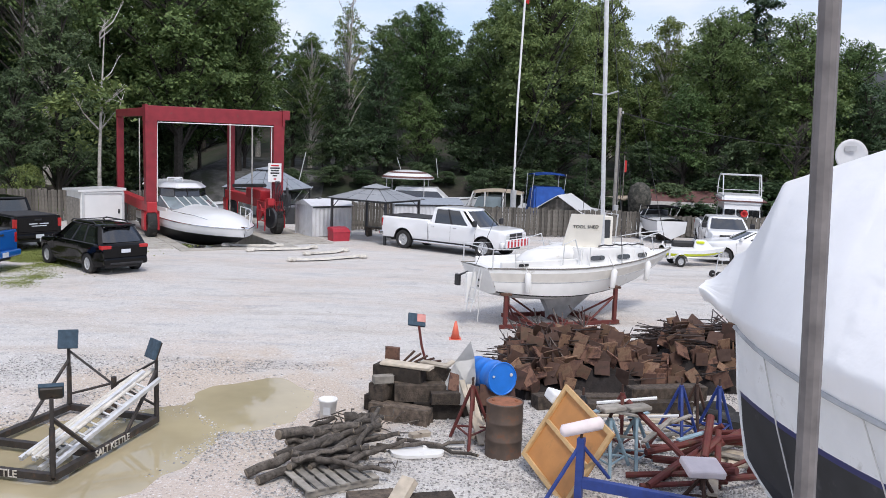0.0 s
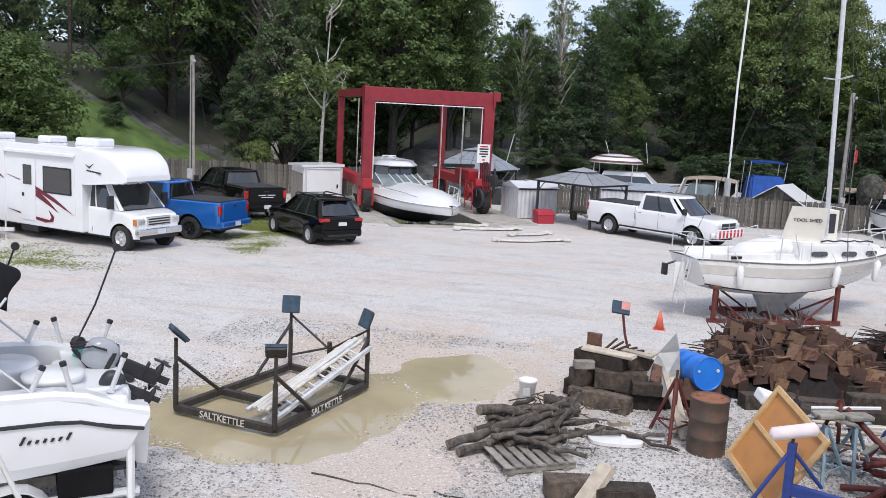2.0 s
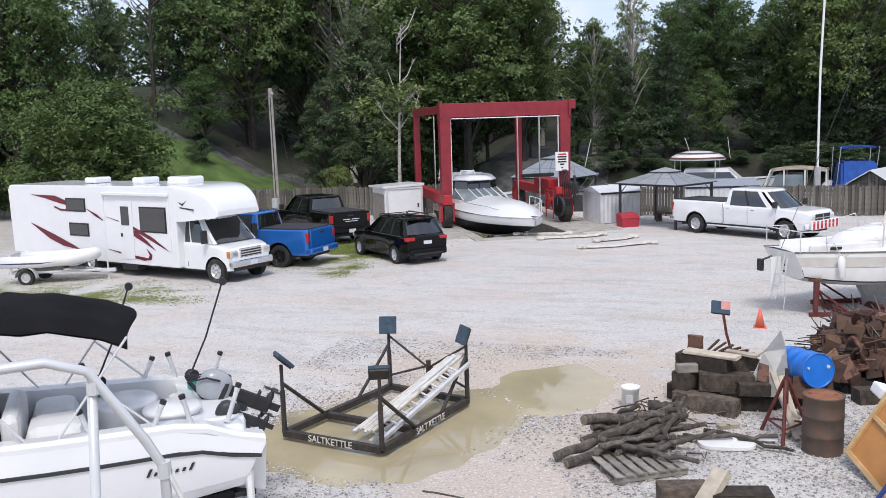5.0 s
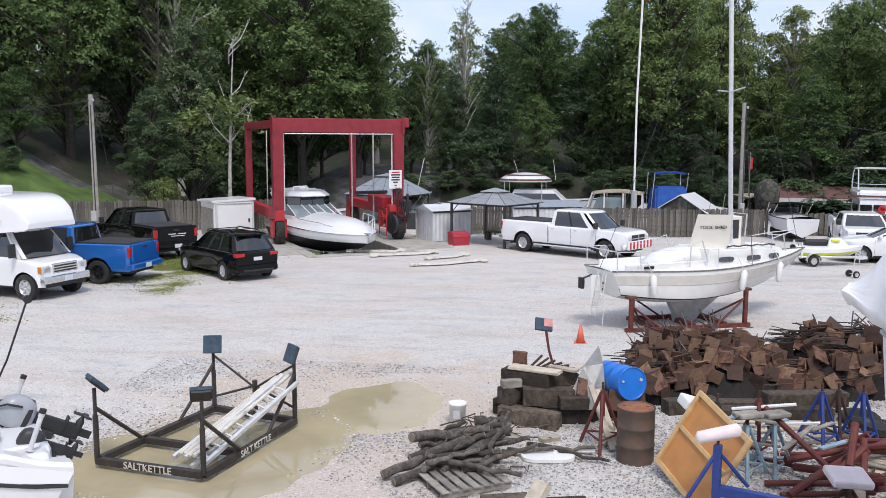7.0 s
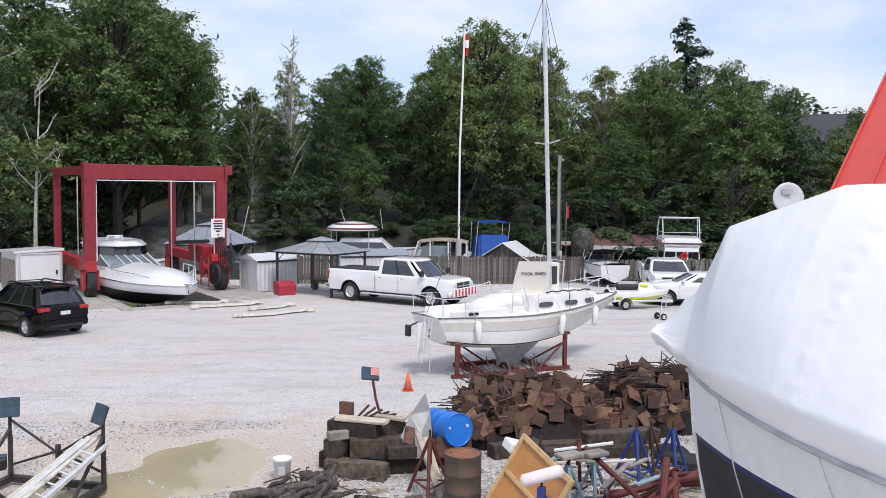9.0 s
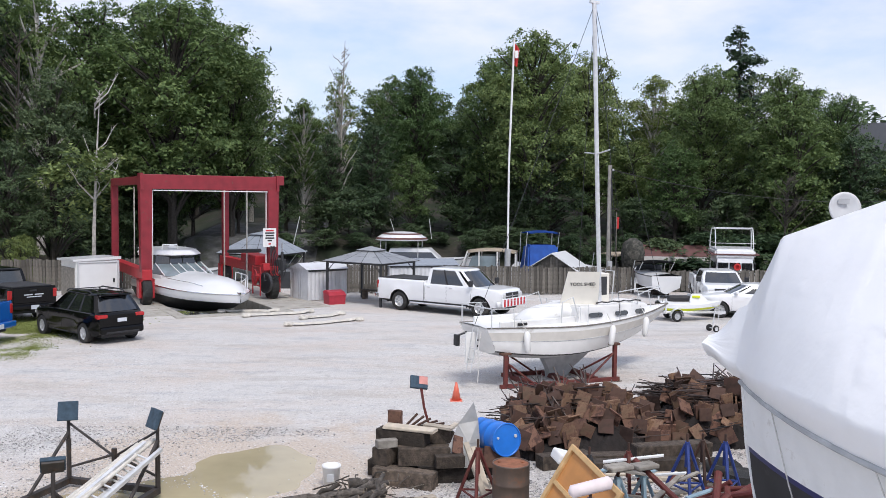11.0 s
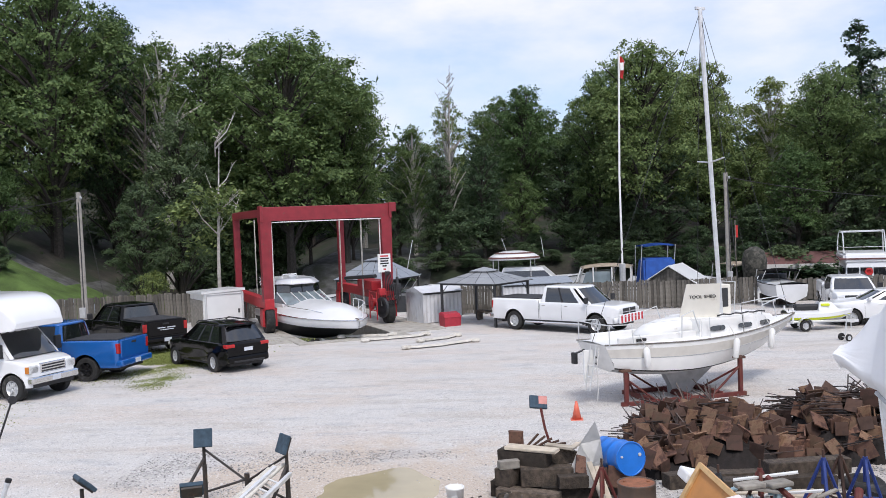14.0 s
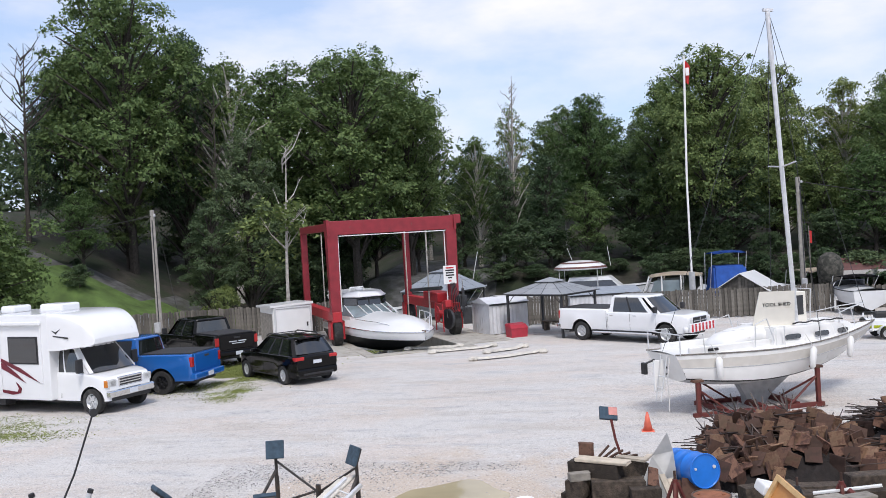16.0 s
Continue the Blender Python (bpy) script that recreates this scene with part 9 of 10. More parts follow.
part("pad", nb((-0.16, 0.16, -0.03, 0.03, -0.02, 0.22), m=Matrix.Translation((-0.2, 0, 0.72)) @ pose(0, 0, 0, -35, 8, 12), bev=0.01), M_PADBLUE, pole_pad)
part("pad_face", nb((0.0, 0.155, -0.036, -0.03, 0.06, 0.21), m=Matrix.Translation((-0.2, 0, 0.72)) @ pose(0, 0, 0, -35, 8, 12)), M_SALMON, pole_pad)
for k in range(5):
    scrap_pipe((-0.3 + 0.1 * k, 15.5, 0.86), (-0.1 + 0.12 * k, 15.6 - 0.05 * k, 1.05 - 0.03 * k), 0.022, "short rusty rod lying on the timber stack", M_RUST)


rng_p = random.Random(41)
for k in range(16):
    x, y = rng_p.uniform(3.3, 5.3), rng_p.uniform(12.0, 13.9)
    c, L = rng_p.uniform(-1.2, 1.2), rng_p.uniform(0.5, 1.3)
    z0, z1 = rng_p.uniform(0.05, 0.25), rng_p.uniform(0.05, 0.55)
    scrap_pipe((x - L / 2 * math.cos(c), y - L / 2 * math.sin(c), z0), (x + L / 2 * math.cos(c), y + L / 2 * math.sin(c), z1), rng_p.choice((0.03, 0.045, 0.06)))
for k in range(9):
    x, y = rng_p.uniform(2.6, 5.6), rng_p.uniform(12.4, 15.2)
    plank(x, y, 0.03 + 0.04 * (k % 3), rng_p.uniform(0.5, 1.5), rng_p.uniform(0.08, 0.18), rng_p.uniform(-40, 40), rng_p.uniform(-6, 6), "pale weathered board thrown on the gravel", rng_p.choice((M_PALEWOOD, M_GREYWOOD)))


# ---- far side: docks, boats, boathouse ----
def simple_boat(m, L, B, fb, label, hull_mat, top=None, bottom=None, name="motorboat"):
    ob = thing(name, label, "motorboat", m)
    h = Hull(L, B, [(1.0, fb, fb * 1.02, fb * 1.35, 0.6, 2.3), (0.97, fb * 0.55, fb * 0.55, fb * 0.9, 0.4, 2.2), (0.9, 0.0, 0.0, 0.2, 0.0, 2.0), (0.03, -0.4, -0.4, 0.0, -0.6, 1.6)], n=14, stern=0.92)
    part("hull_side", h.band(0, 1), hull_mat, ob, smooth=True)
    part("hull_side", h.band(1, 2), bottom or hull_mat, ob, smooth=True)
    part("hull_bottom", h.band(2, 3), M_HULLBLACK, ob, smooth=True)
    part("transom", h.transom(0, 3), hull_mat, ob)
    part("deck", h.deck(0, camber=0.15), M_WHITE, ob, smooth=True)
    part("rub_rail", h.rail(0, 0.03), M_DARKGREY, ob)
    return ob, h


def canvas_top(ob, x0, x1, w, z0, z1, material, label=""):
    bm = bmesh.new()
    loft(bm, [[(x0 + (x1 - x0) * u, w - 2 * w * q / 8, z1 + 0.10 * math.sin(math.pi * q / 8) - 0.14 * (2 * u - 1) ** 2) for q in range(9)] for u in (0, 0.25, 0.5, 0.75, 1)], closed=False)
    bmesh.ops.solidify(bm, geom=bm.faces[:], thickness=0.04)
    part("canvas_top", bm, material, ob, label, True)
    for s in (1, -1):
        for x in (x0 + 0.1, x1 - 0.1):
            part("canopy_leg", nt_([[((x0 + x1) / 2 if x < x1 - 0.2 else x1 + 0.2, s * w, z0), (x, s * w, z1)]], 0.025), M_STAINLESS, ob)


BZ = -0.55
ob, h = simple_boat(pose(-4.6, 61.6, BZ + 0.1, 0, 0, -8), 8.0, 3.0, 1.1, "white cabin cruiser with striped round canopy on the water", M_WHITE)
bm = bmesh.new()
house(bm, trapezoid(2.0, 6.0, 1.25, 0.9), 1.1, trapezoid(2.4, 5.0, 1.05, 0.75), 2.0)
part("cabin", bm, M_WHITE, ob)
bm = bmesh.new()
house(bm, trapezoid(2.2, 5.6, 1.22, 0.9), 1.35, trapezoid(2.4, 5.2, 1.14, 0.82), 1.75)
part("window_band", bm, M_GLASS, ob)
dome = Matrix.Translation((3.0, 0, 0)) @ Matrix.Diagonal((1.15, 1.0, 1, 1))
top = part("dome_canopy", nl([(1.55, 2.52), (1.62, 2.56), (1.50, 2.74), (1.15, 2.96), (0.65, 3.10), (0.03, 3.14)], 24, dome), M_WHITE, ob, "white domed canopy with dusky stripes", True)
for r0, z0, r1, z1 in ((1.60, 2.60, 1.52, 2.72), (1.22, 2.925, 1.02, 3.01)):
    part("canopy_stripe", nl([(r0, z0 + 0.012), (r1, z1 + 0.012), (r1 - 0.03, z1), (r0 - 0.03, z0)], 24, dome), M_MAROON, top)
for sx in (1.7, 4.3):
    for sy in (1.0, -1.0):
        part("canopy_leg", nt_([[(sx, sy, 1.1), (sx, sy, 2.56)]], 0.03), M_STAINLESS, ob)
for k in range(2):
    part("aerial", nt_([[(2.5 + 2.5 * k, 0.8, 2.6), (2.0 + 2.8 * k, 0.9, 4.0)]], 0.02), M_STAINLESS, ob)

ob, h = simple_boat(pose(6.2, 53.6, BZ, 0, 0, 172), 6.0, 2.7, 1.0, "white cuddy boat with beige canvas enclosure", M_WHITE)
bm = bmesh.new()
rings = []
for u in range(9):
    x = 0.5 + 3.1 * u / 8
    lift = 2.38 - 0.16 * (u / 4 - 1) ** 2
    rings.append([(x, 1.12 * math.cos(c), lift + 0.16 * math.sin(c)) for c in [math.pi * q / 10 for q in range(11)]])
loft(bm, rings, closed=False)
bmesh.ops.solidify(bm, geom=bm.faces[:], thickness=0.05)
part("hardtop", bm, M_BEIGECANVAS, ob, "beige rounded top", True)
for s in (1, -1):
    for x in (0.6, 1.7, 2.8, 3.5):
        part("top_post", nt_([[(x + (0.5 if x > 3 else 0.0), s * 1.16, 1.0), (x, s * 1.10, 2.36)]], 0.045), M_OLDWHITE, ob)
    part("clear_panel", ns([(1.8, s * 1.13, 1.30), (3.5, s * 1.13, 1.30), (3.2, s * 1.09, 2.10), (1.8, s * 1.09, 2.10)], thick=0.02, up=(0, s, 0)), M_CLEARISH, ob)
part("windscreen", ns([(4.1, -1.0, 1.15), (4.1, 1.0, 1.15), (3.55, 0.95, 2.1), (3.55, -0.95, 2.1)], thick=0.03, up=(1, 0, 0.4)), M_GLASS, ob)
part("coaming", nb((0.2, 4.2, -1.22, -1.08, 0.95, 1.2), (0.2, 4.2, 1.08, 1.22, 0.95, 1.2), bev=0.03), M_WHITE, ob)

ob, h = simple_boat(pose(7.4, 52.6, BZ, 0, 0, 100), 6.0, 2.5, 1.0, "white sport boat with high blue canvas tower top", M_WHITE)
canvas_top(ob, 0.8, 2.4, 1.02, 1.0, 3.55, M_BLUECANVAS, "bright blue canvas top")
bm = bmesh.new()
house(bm, trapezoid(0.4, 2.9, 1.1, 0.95), 1.0, trapezoid(0.9, 2.4, 0.95, 0.8), 2.75)
bmesh.ops.bevel(bm, geom=bm.edges[:], offset=0.12, segments=2, affect="EDGES")
part("blue_cover", bm, M_BLUECANVAS, ob, "blue canvas cover")

# flybridge trawler
ob, h = simple_boat(pose(19.7, 56.5, BZ, 0, 0, 255) @ Matrix.Diagonal((0.9, 0.9, 0.92, 1)), 9.0, 3.3, 1.25, "cream flybridge trawler with white tubular arch", M_CREAM)
bm = bmesh.new()
house(bm, trapezoid(2.0, 6.4, 1.4, 1.2), 1.2, trapezoid(2.1, 6.1, 1.3, 1.1), 2.35)
part("wheelhouse", bm, M_WHITE, ob)
for s in (1, -1):
    for x in (2.6, 3.8, 5.0):
        part("window", nb((x, x + 0.85, s * 1.27 - 0.06, s * 1.27 + 0.06, 1.6, 2.1)), M_GLASS, ob)
for y in (-0.75, 0.0, 0.75):
    part("window", nb((6.15, 6.30, y - 0.33, y + 0.33, 1.6, 2.12)), M_GLASS, ob)
bm = bmesh.new()
house(bm, trapezoid(1.9, 6.2, 1.5, 1.3), 2.35, trapezoid(1.9, 6.0, 1.5, 1.25), 2.98)
bmesh.ops.bevel(bm, geom=bm.edges[:], offset=0.14, segments=3, affect="EDGES")
part("flybridge_coaming", bm, M_WHITE, ob)
part("flybridge_stripe", nb((1.88, 6.2, -1.52, 1.52, 2.6, 2.68)), M_MAROON, ob)
part("arch", nt_([[(2.0, s * 1.38, 2.9), (2.1, s * 1.36, 3.7), (2.3, s * 1.32, 4.1), (2.7, s * 1.28, 4.28), (4.2, s * 1.22, 4.30), (4.7, s * 1.2, 4.1), (5.1, s * 1.2, 3.6), (5.4, s * 1.2, 2.95)] for s in (1, -1)] + [[(2.3, -1.3, 4.2), (2.3, 1.3, 4.2)], [(4.6, -1.2, 4.3), (4.6, 1.2, 4.3)]], 0.04), M_STAINLESS, ob)
part("bridge_rail", nt_([[(1.9, -1.45, 3.35), (5.9, -1.25, 3.35), (6.0, 1.25, 3.35), (1.9, 1.45, 3.35)]], 0.022), M_STAINLESS, ob)
part("life_ring", nl([(0.20, -0.03), (0.23, 0.0), (0.20, 0.03), (0.15, 0.03), (0.12, 0), (0.15, -0.03)], 18, Matrix.Translation((6.9, 0.1, 1.9)) @ pose(0, 0, 0, 0, 90, 0)), M_FLAGRED, ob)

# camo-covered and grey-topped boats, pontoon
ob, h = simple_boat(pose(12.6, 51.6, BZ, 0, 0, 110), 6.0, 2.4, 1.0, "grey boat with tall smoky canvas hood", M_OLDWHITE)
canvas_top(ob, 0.8, 3.2, 1.1, 1.0, 2.3, M_BEIGECANVAS, "faded beige hood")
bm = bmesh.new()
lathe(bm, [(0.6, 1.0), (0.7, 2.2), (0.55, 2.75), (0.2, 3.0)], 14, Matrix.Translation((0.2, 0.2, 0.3)))
part("mesh_hood", bm, M_CAMO, ob, "dark camouflage hood", True)
ob, h = simple_boat(pose(12.3, 44.2, 0.55, 0, 0, 96) @ Matrix.Diagonal((0.86, 0.86, 0.80, 1)), 4.4, 2.0, 0.75, "white runabout with black bimini on blocks", M_WHITE)
canvas_top(ob, 1.2, 2.8, 1.0, 0.9, 1.55, M_CLOTH, "black bimini")
part("windscreen", ns([(3.0, -0.9, 0.85), (3.0, 0.9, 0.85), (2.7, 0.8, 1.25), (2.7, -0.8, 1.25)], thick=0.03, up=(1, 0, 0.3)), M_GLASS, ob)
for x in (1.0, 3.6):
    part("support_block", nb((x - 0.2, x + 0.2, -0.5, 0.5, -0.55, -0.1)), M_TIMBER, ob)
ob, h = simple_boat(pose(-6.0, 58.5, BZ, 0, 0, 200), 6.0, 2.4, 0.9, "white moored boat with dark canopy frame", M_WHITE)
canvas_top(ob, 2.0, 4.0, 1.0, 0.9, 2.1, M_DARKGREY, "dark green canopy")
part("aerial", nt_([[(3.0, 0.5, 2.0), (2.5, 0.6, 4.3)]], 0.025), M_STAINLESS, ob)
ob, h = simple_boat(pose(-0.5, 57.0, BZ, 0, 0, 175), 6.5, 2.5, 1.0, "white moored runabout with sloping screen", M_WHITE)
ob, h = simple_boat(pose(-17.5, 51.0, BZ, 0, 0, 30), 6.0, 2.4, 0.9, "white moored boat with flat white canopy", M_WHITE)
canvas_top(ob, 1.0, 4.0, 1.2, 0.9, 2.45, M_WHITE, "flat white canopy")
part("aerial", nt_([[(1.0, 0.5, 2.0), (1.3, 0.6, 4.6)]], 0.025), M_STAINLESS, ob)
ob, h = simple_boat(pose(27.5, 54.0, BZ, 0, 0, 200), 7.0, 2.8, 1.1, "white moored cabin boat by the docks", M_WHITE)


def boathouse(m, w, d, eave, ridge, label, roof, wall):
    ob = thing("boathouse", label, "boathouse", m)
    for sx in (-1, -0.33, 0.33, 1):
        for sy in (-1, 1):
            part("post", nb((sx * w / 2 - 0.06, sx * w / 2 + 0.06, sy * d / 2 - 0.06, sy * d / 2 + 0.06, -0.8, eave)), M_GREYWOOD, ob)
    part("back_wall", nb((-w / 2, w / 2, d / 2 - 0.05, d / 2, -0.4, eave)), wall, ob)
    bm = bmesh.new()
    loft(bm, [[(-w / 2 - 0.2, -d / 2 - 0.2, eave), (-w / 2 - 0.2, 0, ridge), (-w / 2 - 0.2, d / 2 + 0.2, eave)], [(w / 2 + 0.2, -d / 2 - 0.2, eave), (w / 2 + 0.2, 0, ridge), (w / 2 + 0.2, d / 2 + 0.2, eave)]])
    part("roof", bm, roof, ob)
    part("skirt", nb((-w / 2 - 0.2, w / 2 + 0.2, -d / 2 - 0.22, -d / 2 - 0.16, eave - 0.4, eave)), M_SIDING, ob)


boathouse(pose(18.5, 61.5, 0, 0, 0, -10), 8.0, 4.0, 1.2, 1.9, "covered boat slip with maroon canvas roof", M_MAROON, M_SIDING)
boathouse(pose(26.5, 60.5, 0, 0, 0, -10), 6.0, 4.0, 1.0, 1.7, "covered boat slip with dark roof", M_DARKGREY, M_SIDING)


def plank_hut(m):
    ob = thing("hut", "small weathered hut with white gable roof", "shed", m)
    w, d, e, r = 2.3, 2.2, 1.35, 2.05
    bm = bmesh.new()
    loft(bm, [[(-w / 2, y, 0), (w / 2, y, 0), (w / 2, y, e), (0, y, r), (-w / 2, y, e)] for y in (-d / 2, d / 2)])
    part("wall", bm, M_FENCE, ob)
    n = 14
    for k in range(n):
        x = -w / 2 + w * (k + 0.5) / n
        part("board", nb((x - 0.07, x + 0.07, -d / 2 - 0.025, -d / 2 - 0.003, 0.03, e + (r - e) * (1 - abs(x) / (w / 2)) - 0.06)), M_FENCE, ob)
    for s in (1, -1):
        part("roof_slope", ns([(0, -d / 2 - 0.25, r + 0.05), (s * (w / 2 + 0.3), -d / 2 - 0.25, e - 0.16), (s * (w / 2 + 0.3), d / 2 + 0.2, e - 0.16), (0, d / 2 + 0.2, r + 0.05)], thick=0.05), M_WHITE, ob)


plank_hut(pose(7.3, 47.6, 0, 0, 0, -25))


def jetski(m):
    ob = thing("jet_ski", "white and lime jet ski with black seat on trailer", "jet ski", m)
    h = Hull(2.9, 1.15, [(1.0, 0.75, 0.72, 0.85, 0.3, 2.2), (1.02, 0.58, 0.57, 0.66, 0.2, 2.2), (0.9, 0.48, 0.46, 0.55, 0.0, 2.0), (0.05, 0.36, 0.34, 0.42, -0.3, 1.8)], n=14, stern=0.85)
    part("deck_side", h.band(0, 1), M_WHITE, ob, smooth=True)
    part("lime_side", h.band(1, 2), M_YELLOW, ob, "lime yellow hull side", True)
    part("hull_bottom", h.band(2, 3), M_WHITE, ob, smooth=True)
    part("deck", h.deck(0, camber=0.12), M_WHITE, ob, smooth=True)
    part("transom", h.transom(0, 3), M_BLACKP, ob)
    part("seat", nb((0.45, 1.55, -0.2, 0.2, 0.82, 1.08), bev=0.08), M_BLACKP, ob)
    bm = bmesh.new()
    house(bm, trapezoid(1.45, 2.5, 0.36, 0.2), 0.8, trapezoid(1.55, 2.1, 0.2, 0.12), 1.16)
    part("cowl", bm, M_WHITE, ob)
    part("lime_flash", nb((1.6, 2.0, -0.30, 0.30, 1.0, 1.10), bev=0.03), M_YELLOW, ob)
    part("handlebar", nt_([[(1.5, 0.4, 1.2), (1.65, 0, 1.22), (1.5, -0.4, 1.2)]], 0.025), M_BLACKP, ob)
    boat_trailer(m, "galvanised light trailer under the jet ski", 2.9, 0.5, 0.24, 0.42)


jetski(pose(9.75, 36.2, 0, 0, 0, 3) @ Matrix.Diagonal((0.85, 0.9, 0.95, 1)))


def dinghy(m):
    ob = thing("inflatable_dinghy", "white inflatable dinghy with blue stripe on trailer", "dinghy", m)
    z = 0.78
    pts = [(0, s * 0.55, z) for s in (1,)]
    path = [(-0.1, 0.6, z), (1.2, 0.62, z), (2.2, 0.52, z + 0.06), (2.75, 0.25, z + 0.14), (2.85, 0, z + 0.16), (2.75, -0.25, z + 0.14), (2.2, -0.52, z + 0.06), (1.2, -0.62, z), (-0.1, -0.6, z)]
    part("tube", nt_([path], 0.2, 12), M_OLDWHITE, ob, smooth=True)
    part("stripe", nt_([[(x, y * 1.30, zz - 0.03) for x, y, zz in path]], 0.025, 5), M_NAVY, ob)
    part("floor", nb((0, 2.4, -0.5, 0.5, 0.60, 0.66)), M_DISH, ob)
    part("transom", nb((0.0, 0.06, -0.5, 0.5, 0.6, 1.0)), M_DISH, ob)
    boat_trailer(m, "galvanised dinghy trailer with small wheels", 3.0, 0.55, 0.27, 0.6)


dinghy(pose(-23.2, 23.7, 0, 0, 0, 18))
dolly = thing("trailer_dolly", "small grey trailer jack dolly on gravel", "dolly", pose(11.0, 33.0, 0, 0, 0, 20))
part("handle", nt_([[(0, 0, 0.2), (0.1, 0, 0.95)], [(0.1, -0.15, 0.95), (0.1, 0.15, 0.95)]], 0.022), M_ALU, dolly)
for s in (1, -1):
    wheel(dolly, 0.0, s * 0.2, 0.13, 0.07, M_RIM, 4)
part("axle", nt_([[(0, -0.2, 0.13), (0, 0.2, 0.13)]], 0.02), M_ALU, dolly)


# ---- house with red roof, dish, far house, garden steps ----
def red_roof_house(m):
    """Eave along x, roof rising with y."""
    ob = thing("house", "pale house with ribbed red metal roof", "house", m)
    part("wall", nb((0.3, 9.0, 0.4, 8.6, 0, 4.6)), M_SIDING, ob)
    bm = bmesh.new()
    loft(bm, [[(0, 0, 4.55), (0, 4.5, 7.7), (0, 9, 4.55), (0, 4.5, 7.55)], [(9.3, 0, 4.55), (9.3, 4.5, 7.7), (9.3, 9, 4.55), (9.3, 4.5, 7.55)]])
    part("roof", bm, M_ROOFRED, ob)
    for k in range(16):
        x = 0.02 + 0.6 * k
        part("roof_rib", nt_([[(x, -0.02, 4.57), (x, 4.5, 7.73)]], 0.03, 4), M_ROOFRED, ob)
    part("gable", ns([(0.3, 0.4, 4.6), (0.3, 8.6, 4.6), (0.3, 4.5, 7.4)], thick=0.05, up=(-1, 0, 0)), M_SIDING, ob)


red_roof_house(pose(7.5, 14.4, 0, 0, 0, -44))


def dish(m):
    ob = thing("satellite_dish", "pale grey round satellite dish on a mast", "satellite dish", m)
    part("reflector", nl([(0.02, 0.0), (0.15, 0.012), (0.3, 0.05), (0.36, 0.075), (0.365, 0.085), (0.3, 0.07), (0.02, 0.02)], 28, pose(0, 0, 0, 82, 0, 6) @ Matrix.Diagonal((1, 0.72, 1, 1))), M_DISH, ob, smooth=True)
    part("mark_bar", nb((-0.14, 0.10, -0.085, -0.078, 0.08, 0.16)), M_DUST, ob)
    part("arm", nt_([[(0, 0.02, -0.3), (0.0, -0.35, -0.22)]], 0.022), M_DARKGREY, ob)
    part("receiver", nb((-0.09, 0.09, -0.42, -0.28, -0.28, -0.10), bev=0.02), M_DUST, ob)
    part("mast", nt_([[(0, 0.1, 0.0), (0, 0.12, -4.82)]], 0.035), M_DARKGREY, ob)


dish(pose(6.72, 14.0, 4.82, 0, 0, -8) @ Matrix.Diagonal((0.72, 0.72, 1.0, 1)))


def far_house(m):
    ob = thing("house", "grey hillside house with white balcony behind the trees", "house", m)
    part("wall", nb((-6, 6, 0, 7, -4, 6.0)), M_DISH, ob)
    bm = bmesh.new()
    loft(bm, [[(-6.8, -1.2, 6.0), (-6.8, 3.5, 8.6), (-6.8, 8, 6.0)], [(6.8, -1.2, 6.0), (6.8, 3.5, 8.6), (6.8, 8, 6.0)]])
    part("roof", bm, M_DARKGREY, ob)
    part("balcony_floor", nb((-6, 6, -1.8, 0, 2.4, 2.6)), M_SIGN, ob)
    part("balcony_rail", nb((-6, 6, -1.82, -1.74, 3.4, 3.5)), M_SIGN, ob)
    for k in range(13):
        part("baluster", nb((-5.95 + k * 0.98, -5.87 + k * 0.98, -1.82, -1.74, 2.6, 3.4)), M_SIGN, ob)
    for x in (-4.5, -1.5, 1.5, 4.5):
        w = part("window", nb((x - 0.9, x + 0.9, -0.06, 0.0, 2.9, 4.9)), M_SIGN, ob)
        part("pane", nb((x - 0.8, x + 0.8, -0.08, -0.055, 3.0, 4.8)), M_GLASS, w)


far_house(pose(38.5, 69.0, 3.2, 0, 0, -30))

# timber steps up the lawn, with a few chairs
for k in range(9):
    x = -26.6 - 0.62 * k
    y = 46.6 - 0.12 * k
    ob = part("garden_step", nb((-0.35, 0.35, -0.55, 0.55, -0.25, 0.06), bev=0.01), M_TIMBER)
    ob.matrix_basis = pose(x, y, ground_z(x, y) + 0.05, 0, 0, 0)
    single(ob, "dark timber step set into the lawn", "step", "lawn steps")


def lawn_chair(m):
    ob = thing("lawn_chair", "blue-grey slatted lawn chair on the grass", "chair", m, "lawn chairs")
    part("seat", nb((-0.3, 0.3, -0.3, 0.3, 0.36, 0.40)), M_SHEDROOF, ob)
    part("backrest", nb((-0.3, 0.3, 0.26, 0.31, 0.4, 1.0), m=pose(0, 0, 0, -10)), M_SHEDROOF, ob)
    for sx in (1, -1):
        part("armrest", nb((sx * 0.33 - 0.05, sx * 0.33 + 0.05, -0.35, 0.3, 0.58, 0.61)), M_SHEDROOF, ob)
        for y in (-0.27, 0.27):
            part("leg", nb((sx * 0.3 - 0.03, sx * 0.3 + 0.03, y - 0.03, y + 0.03, 0, 0.58)), M_SHEDROOF, ob)


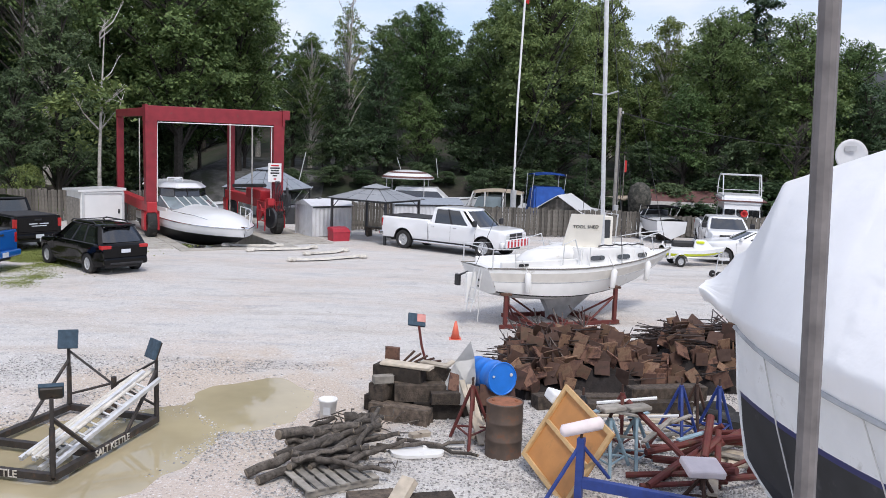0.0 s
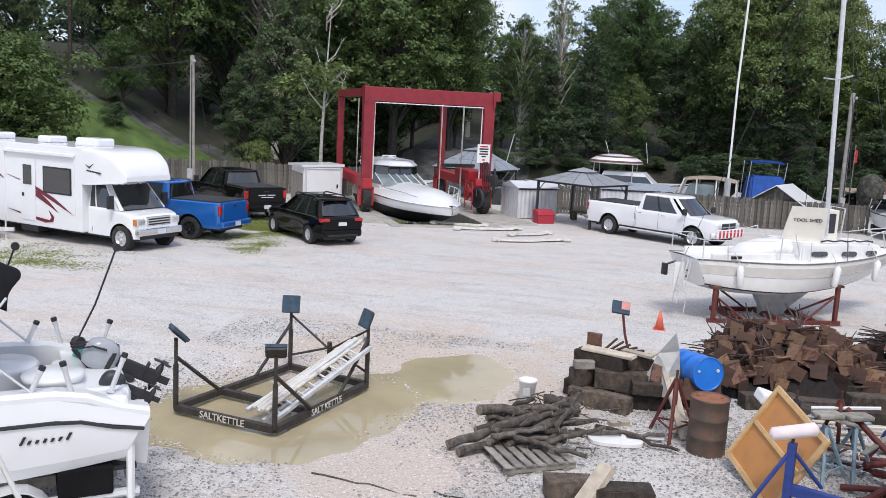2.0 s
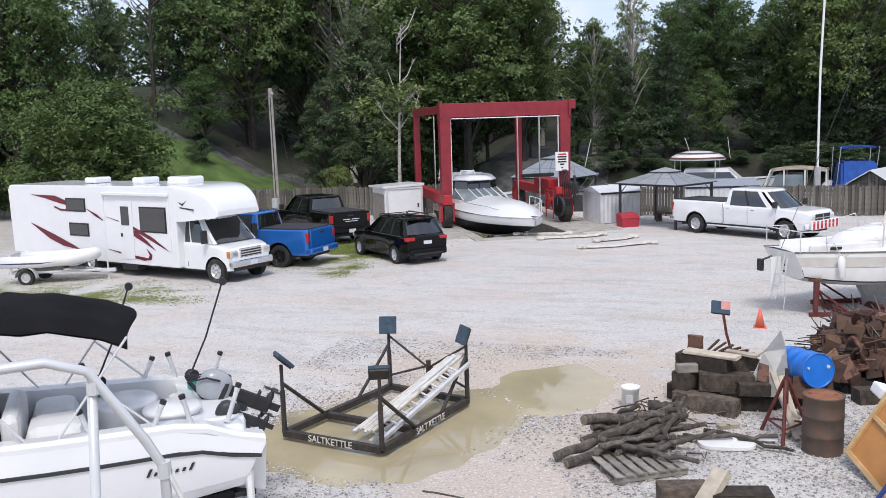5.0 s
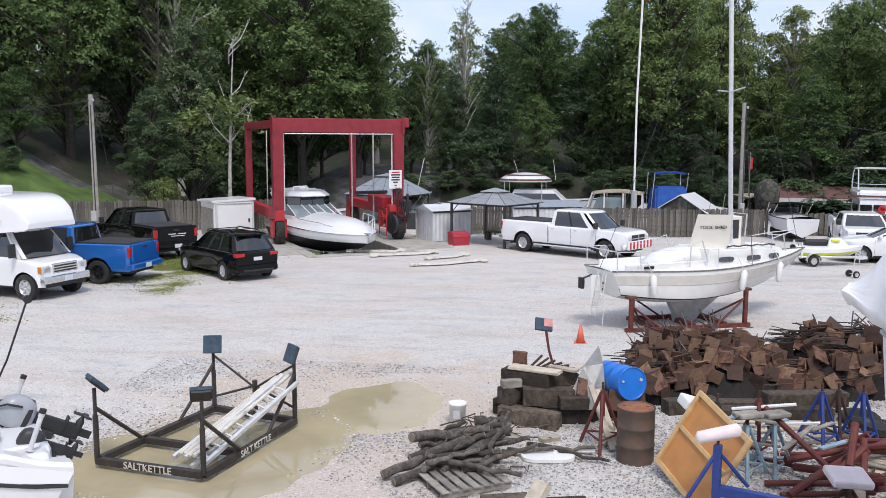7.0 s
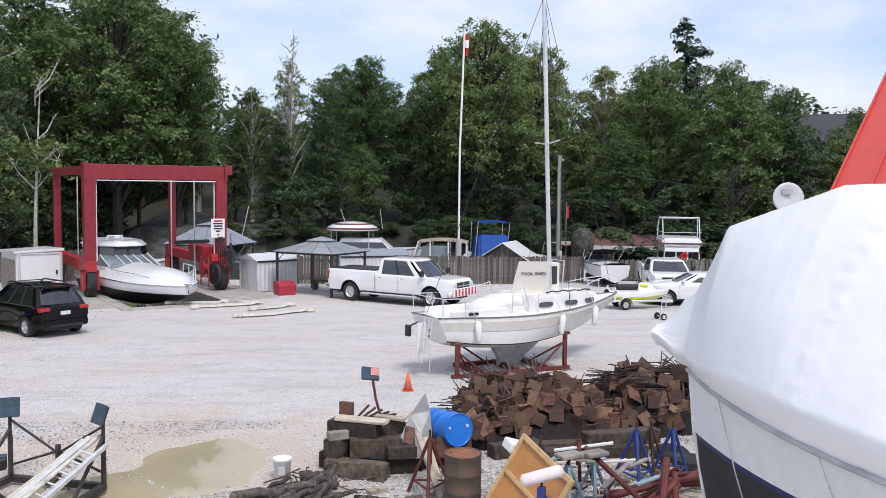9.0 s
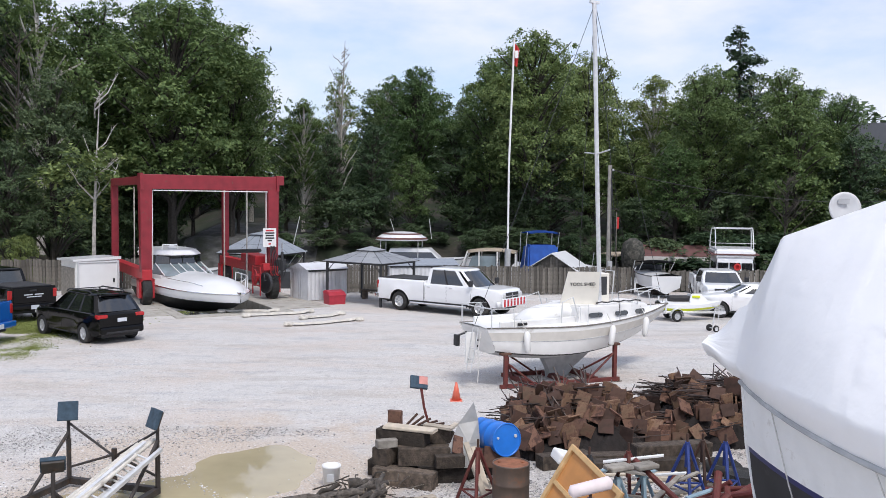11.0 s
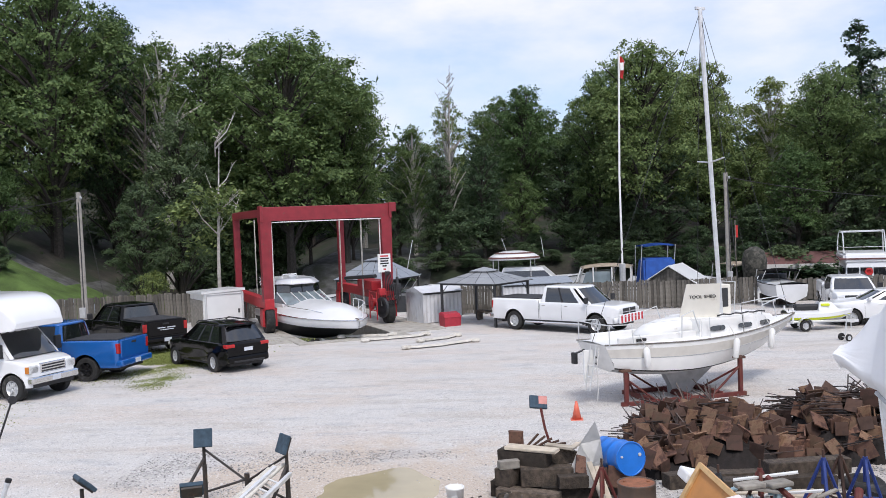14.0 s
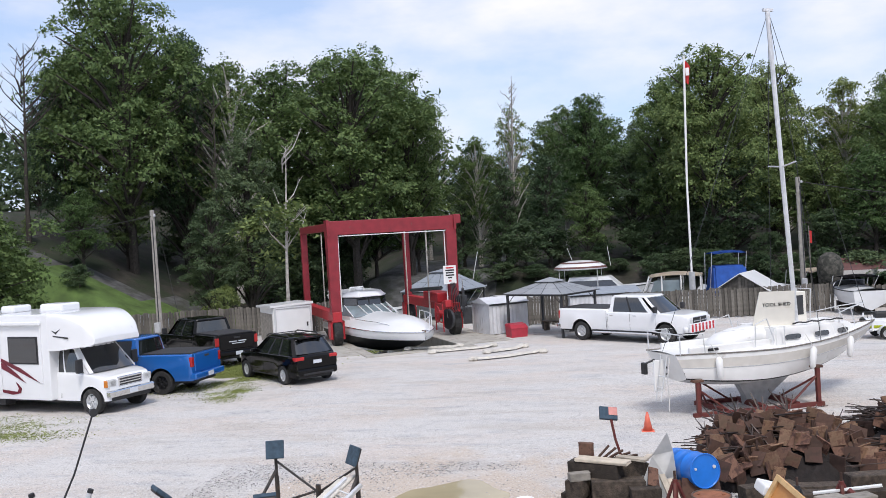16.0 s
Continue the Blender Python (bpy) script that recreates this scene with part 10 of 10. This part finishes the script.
for x, y, r in ((-26.0, 46.0, 20), (-25.0, 46.4, -10)):
    lawn_chair(pose(x, y, ground_z(x, y), 0, 0, r))


# ---- the deck where the camera stands: rail, stay ----
deck = single(part("deck", nb((-2.6, 1.2, -1.6, 2.15, 3.1, 3.22), bev=0.02), M_GREYWOOD), "weathered plank viewing deck", "deck")
for k, (x, y) in enumerate(((-2.4, -1.4), (1.0, -1.4), (-2.4, 1.9), (1.0, 1.9))):
    single(part("deck_post", nb((x - 0.08, x + 0.08, y - 0.08, y + 0.08, 0, 3.1)), M_GREYWOOD), "square timber post under the deck", "post", "deck posts")
rail = thing("handrail", "white tubular handrail with a tied rope", "railing")
RA = [Vector(p) for p in ((-2.35, 1.45, 4.28), (-1.90, 1.82, 4.30), (-1.82, 1.89, 4.26), (-1.72, 1.99, 4.03), (-1.69, 2.03, 3.93), (-1.68, 2.04, 3.22))]
part("top_tube", nt_([RA], 0.0155, 10), M_STAINLESS, rail, smooth=True)
part("upright", nt_([[(-1.815, 1.90, 4.22), (-1.86, 1.88, 3.22)]], 0.0145, 10), M_STAINLESS, rail, smooth=True)
part("upright", nt_([[(-2.03, 1.72, 4.28), (-2.04, 1.72, 3.22)]], 0.0145, 10), M_STAINLESS, rail, smooth=True)
part("collar", nt_([[(-1.812, 1.901, 4.225), (-1.812, 1.90, 4.19)]], 0.019, 10), M_STAINLESS, rail)
part("clamp", nt_([[(-1.69, 2.03, 3.95), (-1.689, 2.031, 3.90)]], 0.021, 10), M_STAINLESS, rail)
part("rope", nt_([[(-1.68, 2.03, 3.92), (-1.60, 2.06, 3.72), (-1.50, 2.08, 3.45), (-1.45, 2.1, 3.24)]], 0.008, 6), M_ROPE, rail)

STAY_0, STAY_1 = Vector((0.352, 0.467, 3.220)), Vector((0.221, 0.525, 7.500))
# thin stay rising from the deck's edge
stay = thing("stay", "thin grey-brown rigging stay fixed to the deck", "stay")
part("wire", nt_([[STAY_0, STAY_1]], 0.0047, 10), M_STAY, stay)
part("turnbuckle", nt_([[STAY_0, STAY_0 + Vector((0, 0, 0.25))]], 0.012, 8), M_STAINLESS, stay)
